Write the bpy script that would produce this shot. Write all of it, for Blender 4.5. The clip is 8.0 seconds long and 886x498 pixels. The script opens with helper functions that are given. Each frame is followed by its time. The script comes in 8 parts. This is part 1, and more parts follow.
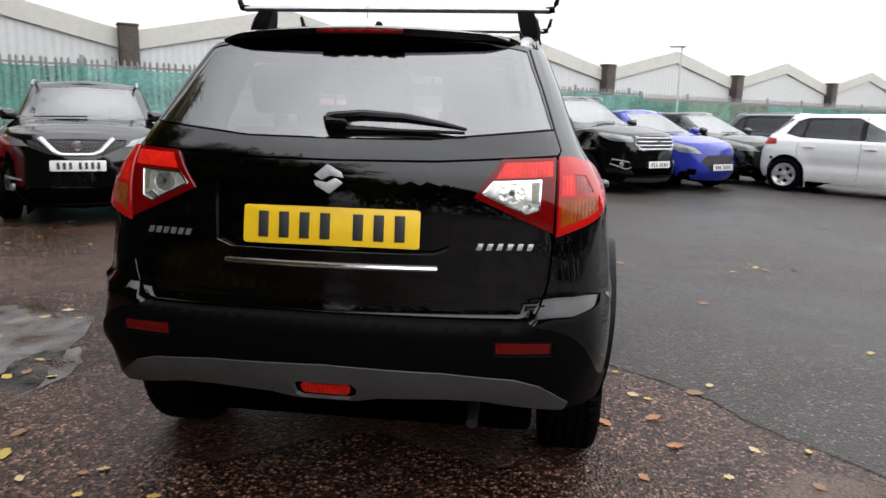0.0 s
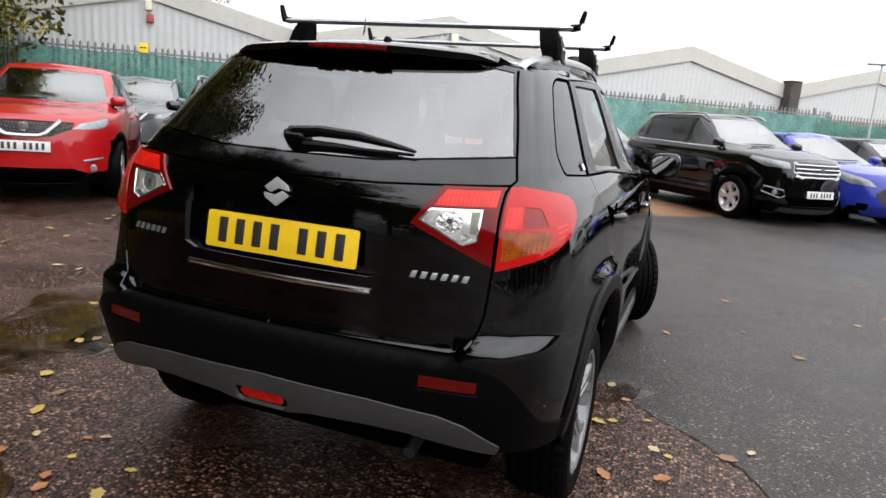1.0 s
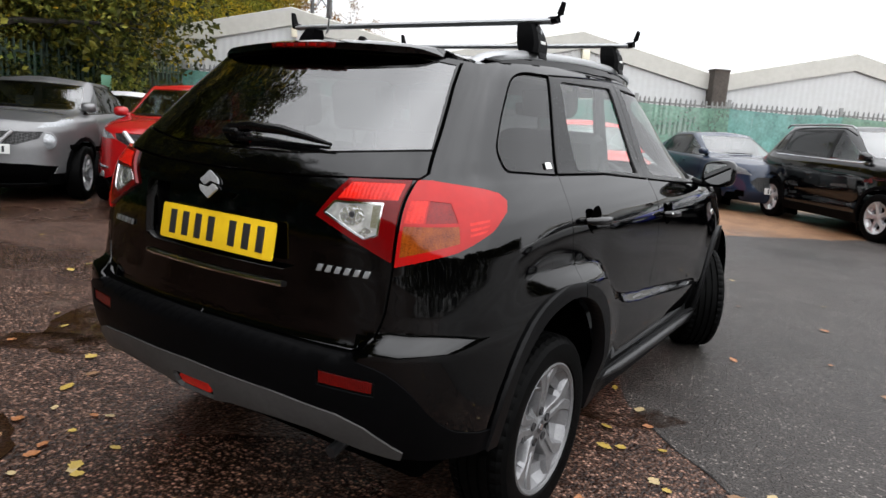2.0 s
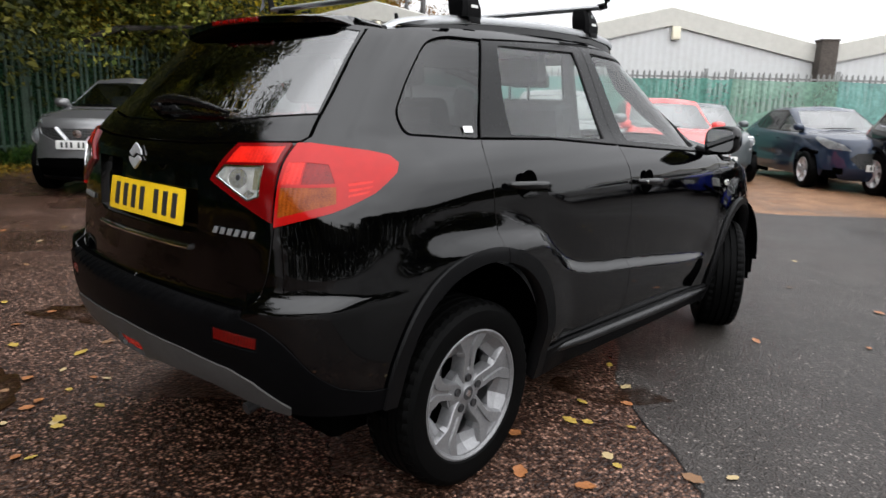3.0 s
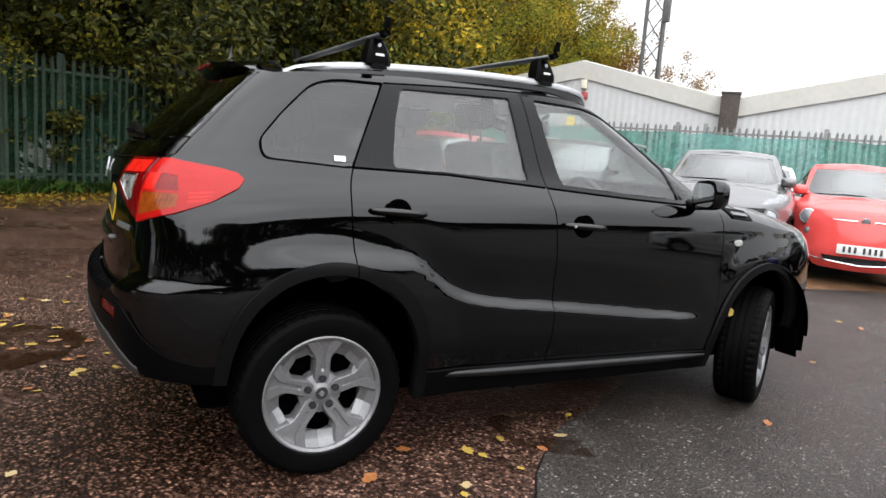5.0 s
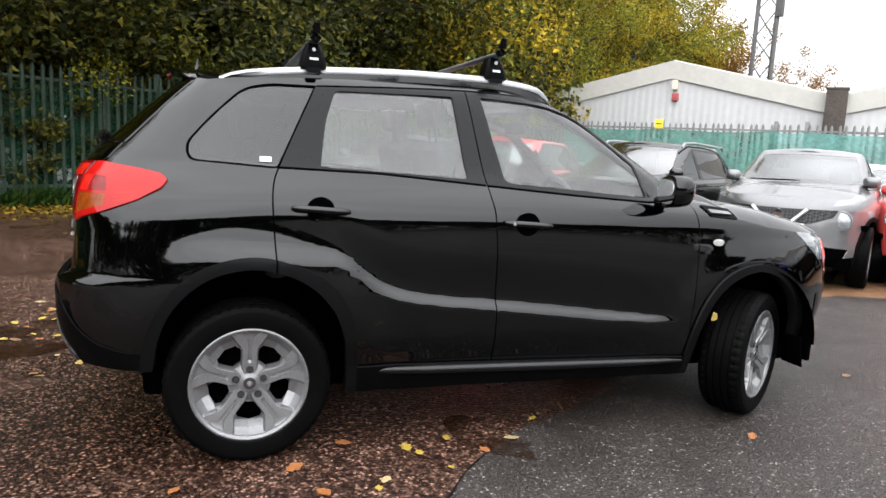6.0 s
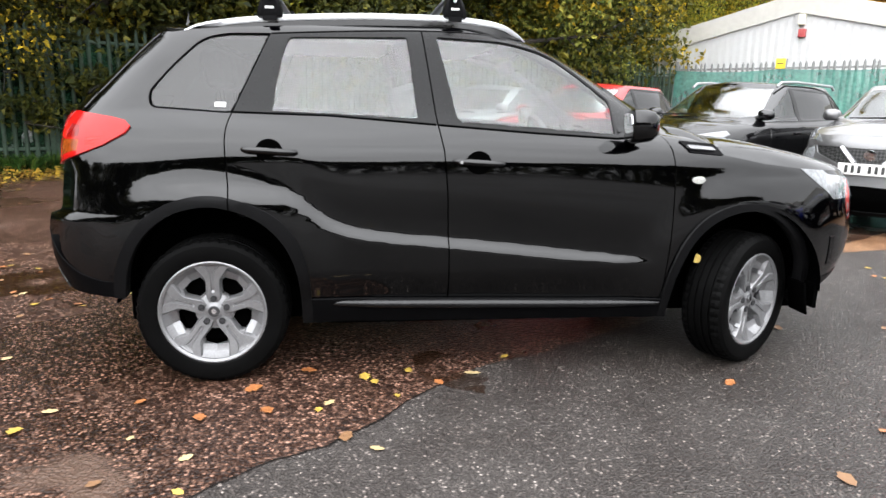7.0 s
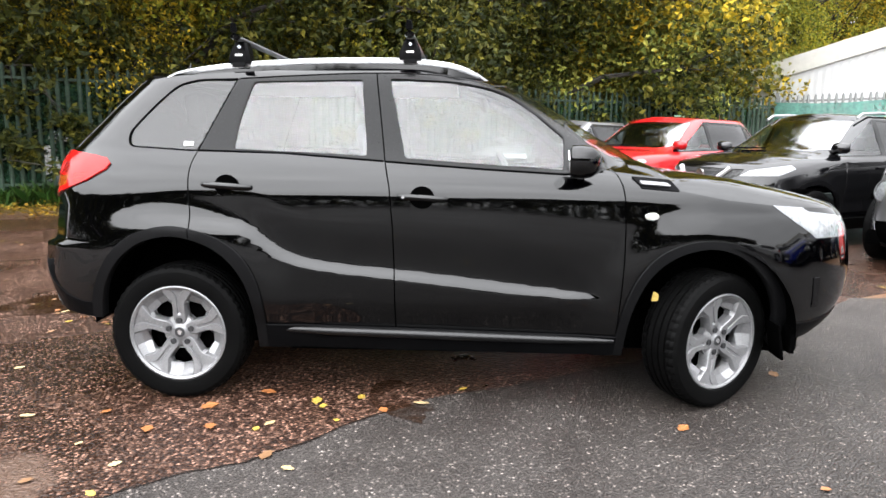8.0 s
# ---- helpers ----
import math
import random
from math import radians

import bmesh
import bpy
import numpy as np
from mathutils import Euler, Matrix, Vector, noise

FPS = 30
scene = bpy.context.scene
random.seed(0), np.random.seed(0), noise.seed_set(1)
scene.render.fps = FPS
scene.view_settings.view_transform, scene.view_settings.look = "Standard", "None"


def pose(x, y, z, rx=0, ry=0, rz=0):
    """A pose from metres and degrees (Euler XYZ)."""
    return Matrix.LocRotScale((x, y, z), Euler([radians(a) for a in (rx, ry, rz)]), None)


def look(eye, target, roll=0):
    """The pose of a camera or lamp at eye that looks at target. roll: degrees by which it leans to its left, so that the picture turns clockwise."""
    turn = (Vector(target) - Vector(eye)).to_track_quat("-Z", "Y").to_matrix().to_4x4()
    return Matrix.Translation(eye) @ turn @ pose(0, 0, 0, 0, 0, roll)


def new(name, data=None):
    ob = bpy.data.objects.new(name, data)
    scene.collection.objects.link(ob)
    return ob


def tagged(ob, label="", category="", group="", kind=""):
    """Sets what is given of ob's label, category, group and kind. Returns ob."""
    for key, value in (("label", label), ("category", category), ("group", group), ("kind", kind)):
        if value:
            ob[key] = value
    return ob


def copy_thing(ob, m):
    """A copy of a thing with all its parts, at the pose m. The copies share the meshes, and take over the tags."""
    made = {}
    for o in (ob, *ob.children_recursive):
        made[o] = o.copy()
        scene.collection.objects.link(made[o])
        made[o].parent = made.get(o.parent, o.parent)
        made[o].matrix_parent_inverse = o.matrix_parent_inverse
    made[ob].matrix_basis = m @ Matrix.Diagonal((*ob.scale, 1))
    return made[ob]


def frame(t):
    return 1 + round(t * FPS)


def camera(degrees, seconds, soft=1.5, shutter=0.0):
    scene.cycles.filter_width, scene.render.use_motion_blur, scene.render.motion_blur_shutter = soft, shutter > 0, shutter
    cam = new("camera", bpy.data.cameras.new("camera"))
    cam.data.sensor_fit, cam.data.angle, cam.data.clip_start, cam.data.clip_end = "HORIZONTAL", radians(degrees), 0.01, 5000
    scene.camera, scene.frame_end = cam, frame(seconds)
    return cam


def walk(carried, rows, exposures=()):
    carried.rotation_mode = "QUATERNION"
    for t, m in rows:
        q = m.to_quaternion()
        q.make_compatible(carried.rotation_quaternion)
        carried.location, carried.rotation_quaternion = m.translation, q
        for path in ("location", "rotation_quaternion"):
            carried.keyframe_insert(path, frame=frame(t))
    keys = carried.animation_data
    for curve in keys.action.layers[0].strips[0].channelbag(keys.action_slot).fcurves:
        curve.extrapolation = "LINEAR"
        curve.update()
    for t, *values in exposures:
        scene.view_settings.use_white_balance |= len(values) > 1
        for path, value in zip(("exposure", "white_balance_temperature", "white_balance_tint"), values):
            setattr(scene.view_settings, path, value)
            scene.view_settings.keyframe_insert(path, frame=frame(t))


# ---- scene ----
cam = camera(66.7, 8.0, shutter=0.15)
PATH = [
    (0, (0.541, -2.54, 1.257), (0.317, -0.591, 0.868), 1.4),
    (0.1, (0.598, -2.514, 1.265), (0.322, -0.575, 0.865), 1.5),
    (0.2, (0.655, -2.488, 1.272), (0.395, -0.546, 0.884), 1.6),
    (0.3, (0.712, -2.461, 1.28), (0.413, -0.526, 0.887), 1.8),
    (0.4, (0.769, -2.435, 1.287), (0.405, -0.509, 0.9), 1.9),
    (0.5, (0.826, -2.409, 1.295), (0.404, -0.492, 0.913), 2.0),
    (0.6, (0.886, -2.391, 1.302), (0.425, -0.484, 0.933), 2.5),
    (0.7, (0.946, -2.374, 1.309), (0.445, -0.476, 0.951), 3.0),
    (0.8, (1.005, -2.356, 1.317), (0.443, -0.481, 0.931), 3.4),
    (1, (1.125, -2.321, 1.331), (0.441, -0.484, 0.935), 4.4),
    (1.2, (1.224, -2.262, 1.307), (0.494, -0.436, 0.943), 5.7),
    (2.3, (1.821, -1.884, 1.296), (0.66, -0.302, 0.907), 2.5),
    (2.5, (1.91, -1.828, 1.288), (0.726, -0.268, 0.879), 2.0),
    (2.7, (2.01, -1.748, 1.272), (0.794, -0.219, 0.85), 1.8),
    (3, (2.16, -1.629, 1.249), (0.849, -0.175, 0.838), 1.6),
    (3.1, (2.228, -1.604, 1.247), (0.862, -0.193, 0.882), 1.9),
    (3.2, (2.296, -1.579, 1.245), (0.894, -0.199, 0.902), 2.2),
    (3.3, (2.365, -1.553, 1.242), (0.924, -0.214, 0.904), 2.5),
    (3.5, (2.501, -1.503, 1.238), (1.019, -0.209, 0.881), 3.1),
    (3.7, (2.617, -1.432, 1.237), (1.109, -0.167, 0.886), 3.4),
    (3.8, (2.674, -1.396, 1.237), (1.132, -0.168, 0.905), 3.6),
    (4, (2.79, -1.325, 1.236), (1.237, -0.1, 0.938), 3.9),
    (4.3, (2.885, -1.152, 1.243), (1.263, -0.032, 0.914), 4.0),
    (4.5, (2.948, -1.036, 1.248), (1.297, 0.05, 0.94), 4.1),
    (4.7, (3.021, -0.929, 1.233), (1.327, 0.097, 0.958), 3.8),
    (5.8, (3.38, -0.26, 1.249), (1.532, 0.423, 0.905), 4.8),
    (6, (3.434, -0.121, 1.24), (1.558, 0.514, 0.96), 3.1),
    (6.4, (3.592, 0.156, 1.24), (1.69, 0.644, 0.862), 1.2),
    (6.5, (3.631, 0.225, 1.24), (1.719, 0.681, 0.866), 0.7),
    (6.6, (3.642, 0.297, 1.233), (1.719, 0.715, 0.882), 0.8),
    (6.7, (3.653, 0.369, 1.226), (1.719, 0.755, 0.902), 0.9),
    (6.8, (3.663, 0.44, 1.218), (1.721, 0.781, 0.899), 1.0),
    (6.9, (3.674, 0.512, 1.211), (1.739, 0.8, 0.806), 1.1),
    (7, (3.685, 0.584, 1.204), (1.749, 0.854, 0.783), 1.2),
    (7.1, (3.702, 0.658, 1.201), (1.763, 0.904, 0.793), 1.1),
    (7.3, (3.737, 0.807, 1.196), (1.772, 0.943, 0.866), 0.9),
    (7.4, (3.754, 0.881, 1.194), (1.783, 0.967, 0.877), 0.8),
    (7.5, (3.771, 0.955, 1.191), (1.797, 1.006, 0.872), 0.7),
    (7.6, (3.779, 1.024, 1.198), (1.808, 1.056, 0.859), 0.7),
    (8, (3.809, 1.301, 1.226), (1.836, 1.247, 0.898), 0.7),
]
walk(cam, [(t, look(eye, target, roll)) for t, eye, target, roll in PATH],
     [(0, -0.12), (0.5, 0.0), (1.0, 0.0), (2.5, -0.1), (3.0, -0.05), (3.5, 0.2), (4.0, 0.2), (4.5, 0.12), (6, 0.46), (7, 0.88), (8, 1.25)])

# ---- light: bright overcast sky, very soft sun ----
world = bpy.data.worlds.new("overcast_sky")
scene.world = world
world.use_nodes = True
wn, wl = world.node_tree.nodes, world.node_tree.links
wn.clear()
sky = wn.new("ShaderNodeTexSky")
sky.sky_type = "NISHITA"
sky.sun_disc = False
sky.sun_elevation, sky.sun_rotation = radians(42), radians(115)
sky.air_density, sky.dust_density, sky.ozone_density = 1.0, 1.0, 1.0
grey = wn.new("ShaderNodeHueSaturation")
grey.inputs["Saturation"].default_value = 0.10
cloud_map = wn.new("ShaderNodeTexCoord")
cloud_scale = wn.new("ShaderNodeMapping")
cloud_scale.inputs["Scale"].default_value = (1.4, 1.4, 4.0)
cloud = wn.new("ShaderNodeTexNoise")
cloud.inputs["Scale"].default_value, cloud.inputs["Detail"].default_value = 1.6, 6
cloud_ramp = wn.new("ShaderNodeMapRange")
cloud_ramp.inputs["From Min"].default_value, cloud_ramp.inputs["From Max"].default_value = 0.3, 0.7
cloud_ramp.inputs["To Min"].default_value, cloud_ramp.inputs["To Max"].default_value = 0.86, 1.12
cloud_mix = wn.new("ShaderNodeMixRGB")
cloud_mix.blend_type = "MULTIPLY"
cloud_mix.inputs["Fac"].default_value = 1.0
veil = wn.new("ShaderNodeMixRGB")      # the cloud sheet over the clear sky
veil.inputs["Fac"].default_value = 0.85
veil.inputs["Color2"].default_value = (12.8, 13.0, 13.5, 1)
back = wn.new("ShaderNodeBackground")
back.inputs["Strength"].default_value = 0.15
world_out = wn.new("ShaderNodeOutputWorld")
wl.new(sky.outputs["Color"], grey.inputs["Color"])
wl.new(cloud_map.outputs["Generated"], cloud_scale.inputs["Vector"])
wl.new(cloud_scale.outputs["Vector"], cloud.inputs["Vector"])
wl.new(cloud.outputs["Fac"], cloud_ramp.inputs["Value"])
wl.new(grey.outputs["Color"], veil.inputs["Color1"])
wl.new(veil.outputs["Color"], cloud_mix.inputs["Color1"])
# the cloud sheet brightens from the horizon towards the zenith, most round the hidden sun
SUN_DIR = Vector((0.80, -0.38, 0.80)).normalized()
glow = wn.new("ShaderNodeVectorMath")
glow.operation = "DOT_PRODUCT"
glow.inputs[1].default_value = Vector((0.42, -0.16, 0.90)).normalized()
wl.new(cloud_map.outputs["Generated"], glow.inputs[0])
glow_up = wn.new("ShaderNodeMapRange")
glow_up.interpolation_type = "SMOOTHSTEP"
glow_up.inputs["From Min"].default_value, glow_up.inputs["From Max"].default_value = 0.0, 1.0
glow_up.inputs["To Min"].default_value, glow_up.inputs["To Max"].default_value = 0.72, 2.6
wl.new(glow.outputs["Value"], glow_up.inputs["Value"])
glow_mix = wn.new("ShaderNodeMath")
glow_mix.operation = "MULTIPLY"
wl.new(glow_up.outputs["Result"], glow_mix.inputs[0])
wl.new(cloud_ramp.outputs["Result"], glow_mix.inputs[1])
wl.new(glow_mix.outputs[0], cloud_mix.inputs["Color2"])
wl.new(cloud_mix.outputs["Color"], back.inputs["Color"])
wl.new(back.outputs["Background"], world_out.inputs["Surface"])
sun = new("sun", bpy.data.lights.new("sun", "SUN"))
sun.data.energy, sun.data.angle, sun.data.color = 0.5, radians(120), (1.0, 0.97, 0.93)
sun.matrix_world = look(SUN_DIR * 20, (0, 0, 0))

# ---- materials ----
def mat(name, color=(0.5, 0.5, 0.5), rough=0.5, metal=0.0, coat=0.0, vary=0.0, vary_scale=6.0, bump=0.0, bump_scale=60.0,
        spec=0.5, second=None, coat_ior=1.42):
    """A principled material with colour variation at two scales, uneven gloss and a fine bump."""
    m = bpy.data.materials.new(name)
    m.use_nodes = True
    nt = m.node_tree
    nodes, links = nt.nodes, nt.links
    b = nodes["Principled BSDF"]
    b.inputs["Base Color"].default_value = (*color, 1)
    b.inputs["Roughness"].default_value = rough
    b.inputs["Metallic"].default_value = metal
    b.inputs["Coat Weight"].default_value = coat
    b.inputs["Coat Roughness"].default_value = 0.045
    b.inputs["Coat IOR"].default_value = coat_ior
    b.inputs["Specular IOR Level"].default_value = spec
    tex = nodes.new("ShaderNodeTexCoord")
    if vary > 0:
        n1, n2 = nodes.new("ShaderNodeTexNoise"), nodes.new("ShaderNodeTexNoise")
        for n, s in ((n1, vary_scale), (n2, vary_scale * 9)):
            n.inputs["Scale"].default_value, n.inputs["Detail"].default_value = s, 6
            links.new(tex.outputs["Object"], n.inputs["Vector"])
        add = nodes.new("ShaderNodeMath")
        add.operation = "ADD"
        links.new(n1.outputs["Fac"], add.inputs[0])
        links.new(n2.outputs["Fac"], add.inputs[1])
        rng = nodes.new("ShaderNodeMapRange")
        rng.inputs["From Min"].default_value, rng.inputs["From Max"].default_value = 0.7, 1.3
        links.new(add.outputs[0], rng.inputs["Value"])
        mix = nodes.new("ShaderNodeMixRGB")
        other = second or tuple(min(1, c * (1 - vary)) for c in color)
        mix.inputs["Color1"].default_value = (*[min(1, c * (1 + vary * 0.6)) for c in color], 1)
        mix.inputs["Color2"].default_value = (*other, 1)
        links.new(rng.outputs["Result"], mix.inputs["Fac"])
        links.new(mix.outputs["Color"], b.inputs["Base Color"])
        rr = nodes.new("ShaderNodeMapRange")
        rr.inputs["To Min"].default_value, rr.inputs["To Max"].default_value = max(0.02, rough - 0.12 * vary), min(1, rough + 0.25 * vary)
        links.new(n2.outputs["Fac"], rr.inputs["Value"])
        links.new(rr.outputs["Result"], b.inputs["Roughness"])
    if bump > 0:
        nb = nodes.new("ShaderNodeTexNoise")
        nb.inputs["Scale"].default_value, nb.inputs["Detail"].default_value = bump_scale, 4
        links.new(tex.outputs["Object"], nb.inputs["Vector"])
        bp = nodes.new("ShaderNodeBump")
        bp.inputs["Strength"].default_value, bp.inputs["Distance"].default_value = bump, 0.01
        links.new(nb.outputs["Fac"], bp.inputs["Height"])
        links.new(bp.outputs["Normal"], b.inputs["Normal"])
    return m


def glass_mat(name, tint, gloss_share=0.05):
    """A thin pane: what lies behind shows through the tint, with a gloss on top that grows towards grazing view."""
    m = bpy.data.materials.new(name)
    m.use_nodes = True
    nodes, links = m.node_tree.nodes, m.node_tree.links
    nodes.clear()
    clear, gloss, mix = nodes.new("ShaderNodeBsdfTransparent"), nodes.new("ShaderNodeBsdfGlossy"), nodes.new("ShaderNodeMixShader")
    weight, power, share, o = nodes.new("ShaderNodeLayerWeight"), nodes.new("ShaderNodeMath"), nodes.new("ShaderNodeMapRange"), nodes.new("ShaderNodeOutputMaterial")
    clear.inputs["Color"].default_value = (*tint, 1)
    gloss.inputs["Roughness"].default_value = 0.0
    weight.inputs["Blend"].default_value = 0.5
    power.operation = "POWER"
    power.inputs[1].default_value = 5.0
    share.inputs["To Min"].default_value, share.inputs["To Max"].default_value = gloss_share, 1.0
    links.new(weight.outputs["Facing"], power.inputs[0])
    links.new(power.outputs[0], share.inputs["Value"])
    links.new(share.outputs["Result"], mix.inputs["Fac"])
    links.new(clear.outputs["BSDF"], mix.inputs[1])
    links.new(gloss.outputs["BSDF"], mix.inputs[2])
    links.new(mix.outputs["Shader"], o.inputs["Surface"])
    return m


def paint(name, color, flake=0.0):
    return mat(name, color, rough=0.4, metal=flake, coat=1.0, vary=0.05, vary_scale=2.0, spec=0.1)


M_BLACK = mat("black_car_paint", (0.0002, 0.0002, 0.0003), rough=0.4, coat=1.0, vary=0.15, vary_scale=3, spec=0.0, coat_ior=1.42)
M_PLASTIC = mat("black_plastic", (0.0018, 0.0018, 0.002), rough=0.36, vary=0.3, vary_scale=8, bump=0.10, bump_scale=420, spec=0.026)
M_ARCH = mat("arch_plastic", (0.0026, 0.0026, 0.0028), rough=0.36, vary=0.3, vary_scale=8, bump=0.10, bump_scale=420, spec=0.075)
M_SILL = mat("satin_black_sill", (0.003, 0.003, 0.0032), rough=0.30, vary=0.3, vary_scale=8, bump=0.06, bump_scale=420, spec=0.34)
M_SATIN = mat("satin_black_trim", (0.0018, 0.0018, 0.002), rough=0.25, vary=0.2, vary_scale=9, spec=0.15)
M_GAP = mat("dark_gap", (0.0008, 0.0008, 0.0008), rough=0.9, spec=0.0)
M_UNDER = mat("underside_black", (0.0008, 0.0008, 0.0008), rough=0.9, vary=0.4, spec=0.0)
M_SILVERP = mat("silver_plastic", (0.035, 0.0335, 0.0325), rough=0.42, vary=0.2, vary_scale=6, bump=0.03, bump_scale=300, spec=0.18)
M_CHROME = mat("chrome", (0.75, 0.76, 0.78), rough=0.12, metal=1.0)
M_RAIL = mat("silver_rail", (0.30, 0.305, 0.31), rough=0.38, metal=0.75, vary=0.1)
M_ALU = mat("bar_aluminium", (0.32, 0.33, 0.34), rough=0.35, metal=0.8, vary=0.15)
M_ALLOY = mat("alloy_wheel", (0.165, 0.165, 0.168), rough=0.34, metal=0.55, vary=0.2, vary_scale=12, spec=0.3)
M_ALLOYB = mat("bright_alloy_wheel", (0.46, 0.46, 0.47), rough=0.33, metal=0.6, vary=0.2, vary_scale=12)
M_ALLOYD = mat("alloy_wheel_grey", (0.16, 0.16, 0.17), rough=0.4, metal=0.6, vary=0.2, vary_scale=12)
M_NUT = mat("wheel_nut_grey", (0.035, 0.035, 0.037), rough=0.35, metal=0.5, vary=0.3, vary_scale=40)
M_RUBBER = mat("tyre_rubber", (0.0016, 0.0016, 0.0016), rough=0.5, vary=0.35, vary_scale=15, bump=0.15, bump_scale=200, spec=0.03)
M_GLASS = glass_mat("window_glass", (0.82, 0.87, 0.85), 0.072)
M_TINT = glass_mat("tinted_glass", (0.08, 0.084, 0.084), 0.047)
M_TINTR = glass_mat("rear_glass", (0.17, 0.178, 0.178), 0.162)
M_SCREEN = glass_mat("windscreen_glass", (0.70, 0.80, 0.78), 0.24)
M_SCREENC = glass_mat("clear_windscreen_glass", (0.92, 0.96, 0.94), 0.05)
M_RED = mat("red_lens", (0.27, 0.0045, 0.004), rough=0.12, coat=0.5, spec=0.05, vary=0.10, vary_scale=4)
# darker copy of the red lens: tailgate lamps' weaker light put into colour
M_REDI = mat("shaded_red_lens", (0.095, 0.0010, 0.0015), rough=0.12, coat=0.5, spec=0.05, vary=0.12, vary_scale=5)
M_REFL = mat("dark_red_reflector", (0.075, 0.0015, 0.001), rough=0.15, coat=0.3, spec=0.15, vary=0.35, vary_scale=40)
M_REDB = mat("bright_red_lens", (0.50, 0.012, 0.006), rough=0.1, coat=0.4, spec=0.1, vary=0.25, vary_scale=24, second=(0.30, 0.006, 0.004))
M_REDD = mat("deep_red_lens", (0.15, 0.0015, 0.001), rough=0.1, coat=0.5, spec=0.1, vary=0.5, vary_scale=30, second=(0.07, 0.001, 0.001))
M_AMBER = mat("amber_lens", (0.19, 0.042, 0.004), rough=0.1, coat=0.4, spec=0.1, vary=0.4, vary_scale=30, second=(0.09, 0.014, 0.002))
M_CLEAR = mat("clear_lens", (0.50, 0.50, 0.48), rough=0.10, coat=1.0, metal=0.5, vary=0.4, vary_scale=7, bump=0.12, bump_scale=60, second=(0.22, 0.22, 0.20))
M_BOWL = mat("lamp_bowl", (0.66, 0.66, 0.63), rough=0.16, metal=0.8, coat=0.6, vary=0.5, vary_scale=26, bump=0.35, bump_scale=70, second=(0.16, 0.16, 0.15))
M_COLUMN = mat("olive_lamp_wall", (0.13, 0.125, 0.085), rough=0.25, coat=0.6, vary=0.3, vary_scale=20)
M_LAMP = mat("headlamp_lens", (0.22, 0.23, 0.24), rough=0.10, coat=1.0, metal=0.3, vary=0.2, vary_scale=6, second=(0.10, 0.105, 0.11))
M_MIRROR = mat("mirror_glass", (0.70, 0.71, 0.71), rough=0.02, metal=1.0)
M_PLATEY = mat("yellow_plate", (0.62, 0.40, 0.010), rough=0.35, coat=0.3, vary=0.06)
M_PLATEW = mat("white_plate", (0.52, 0.52, 0.50), rough=0.35, coat=0.3, vary=0.06)
M_INK = mat("plate_ink", (0.012, 0.012, 0.012), rough=0.5)
M_SEAT = mat("seat_cloth", (0.045, 0.045, 0.048), rough=0.9, vary=0.3, vary_scale=25, bump=0.2, bump_scale=300)
M_DASH = mat("dash_plastic", (0.035, 0.035, 0.038), rough=0.6, vary=0.2)
M_LINER = mat("headliner", (0.36, 0.35, 0.33), rough=0.95, vary=0.1)


def mesh_grille_mat():
    m = mat("mesh_grille", (0.02, 0.02, 0.02), rough=0.5, spec=0.3)
    nodes, links = m.node_tree.nodes, m.node_tree.links
    tex, turn, check = nodes.new("ShaderNodeTexCoord"), nodes.new("ShaderNodeMapping"), nodes.new("ShaderNodeTexChecker")
    turn.inputs["Rotation"].default_value = (0, radians(45), 0)
    check.inputs["Scale"].default_value = 42
    check.inputs["Color1"].default_value, check.inputs["Color2"].default_value = (0.001, 0.001, 0.001, 1), (0.035, 0.035, 0.035, 1)
    links.new(tex.outputs["Object"], turn.inputs["Vector"])
    links.new(turn.outputs["Vector"], check.inputs["Vector"])
    links.new(check.outputs["Color"], nodes["Principled BSDF"].inputs["Base Color"])
    return m


M_MESH = mesh_grille_mat()


def ribbed(m, scale, strength):
    """Fine upright ribs moulded into a lamp lens."""
    nodes, links = m.node_tree.nodes, m.node_tree.links
    tex, wave, bump = nodes.new("ShaderNodeTexCoord"), nodes.new("ShaderNodeTexWave"), nodes.new("ShaderNodeBump")
    wave.inputs["Scale"].default_value, wave.inputs["Distortion"].default_value = scale, 0.3
    bump.inputs["Strength"].default_value, bump.inputs["Distance"].default_value = strength, 0.004
    links.new(tex.outputs["Object"], wave.inputs["Vector"])
    links.new(wave.outputs["Fac"], bump.inputs["Height"])
    links.new(bump.outputs["Normal"], nodes["Principled BSDF"].inputs["Normal"])


ribbed(M_AMBER, 28, 0.3)
ribbed(M_REDB, 28, 0.22)
ribbed(M_REDD, 28, 0.22)
ribbed(M_REFL, 60, 0.5)

# ---- mesh tools ----
def mesh_ob(name, verts, faces, material, parent=None, smooth=True, normals=None):
    me = bpy.data.meshes.new(name)
    me.from_pydata([tuple(v) for v in verts], [], faces)
    me.materials.append(material)
    if smooth:
        me.polygons.foreach_set("use_smooth", [True] * len(me.polygons))
    me.update()
    if normals is not None:
        me.normals_split_custom_set_from_vertices([tuple(n) for n in normals])
    ob = new(name, me)
    if parent:
        ob.parent = parent
    return ob


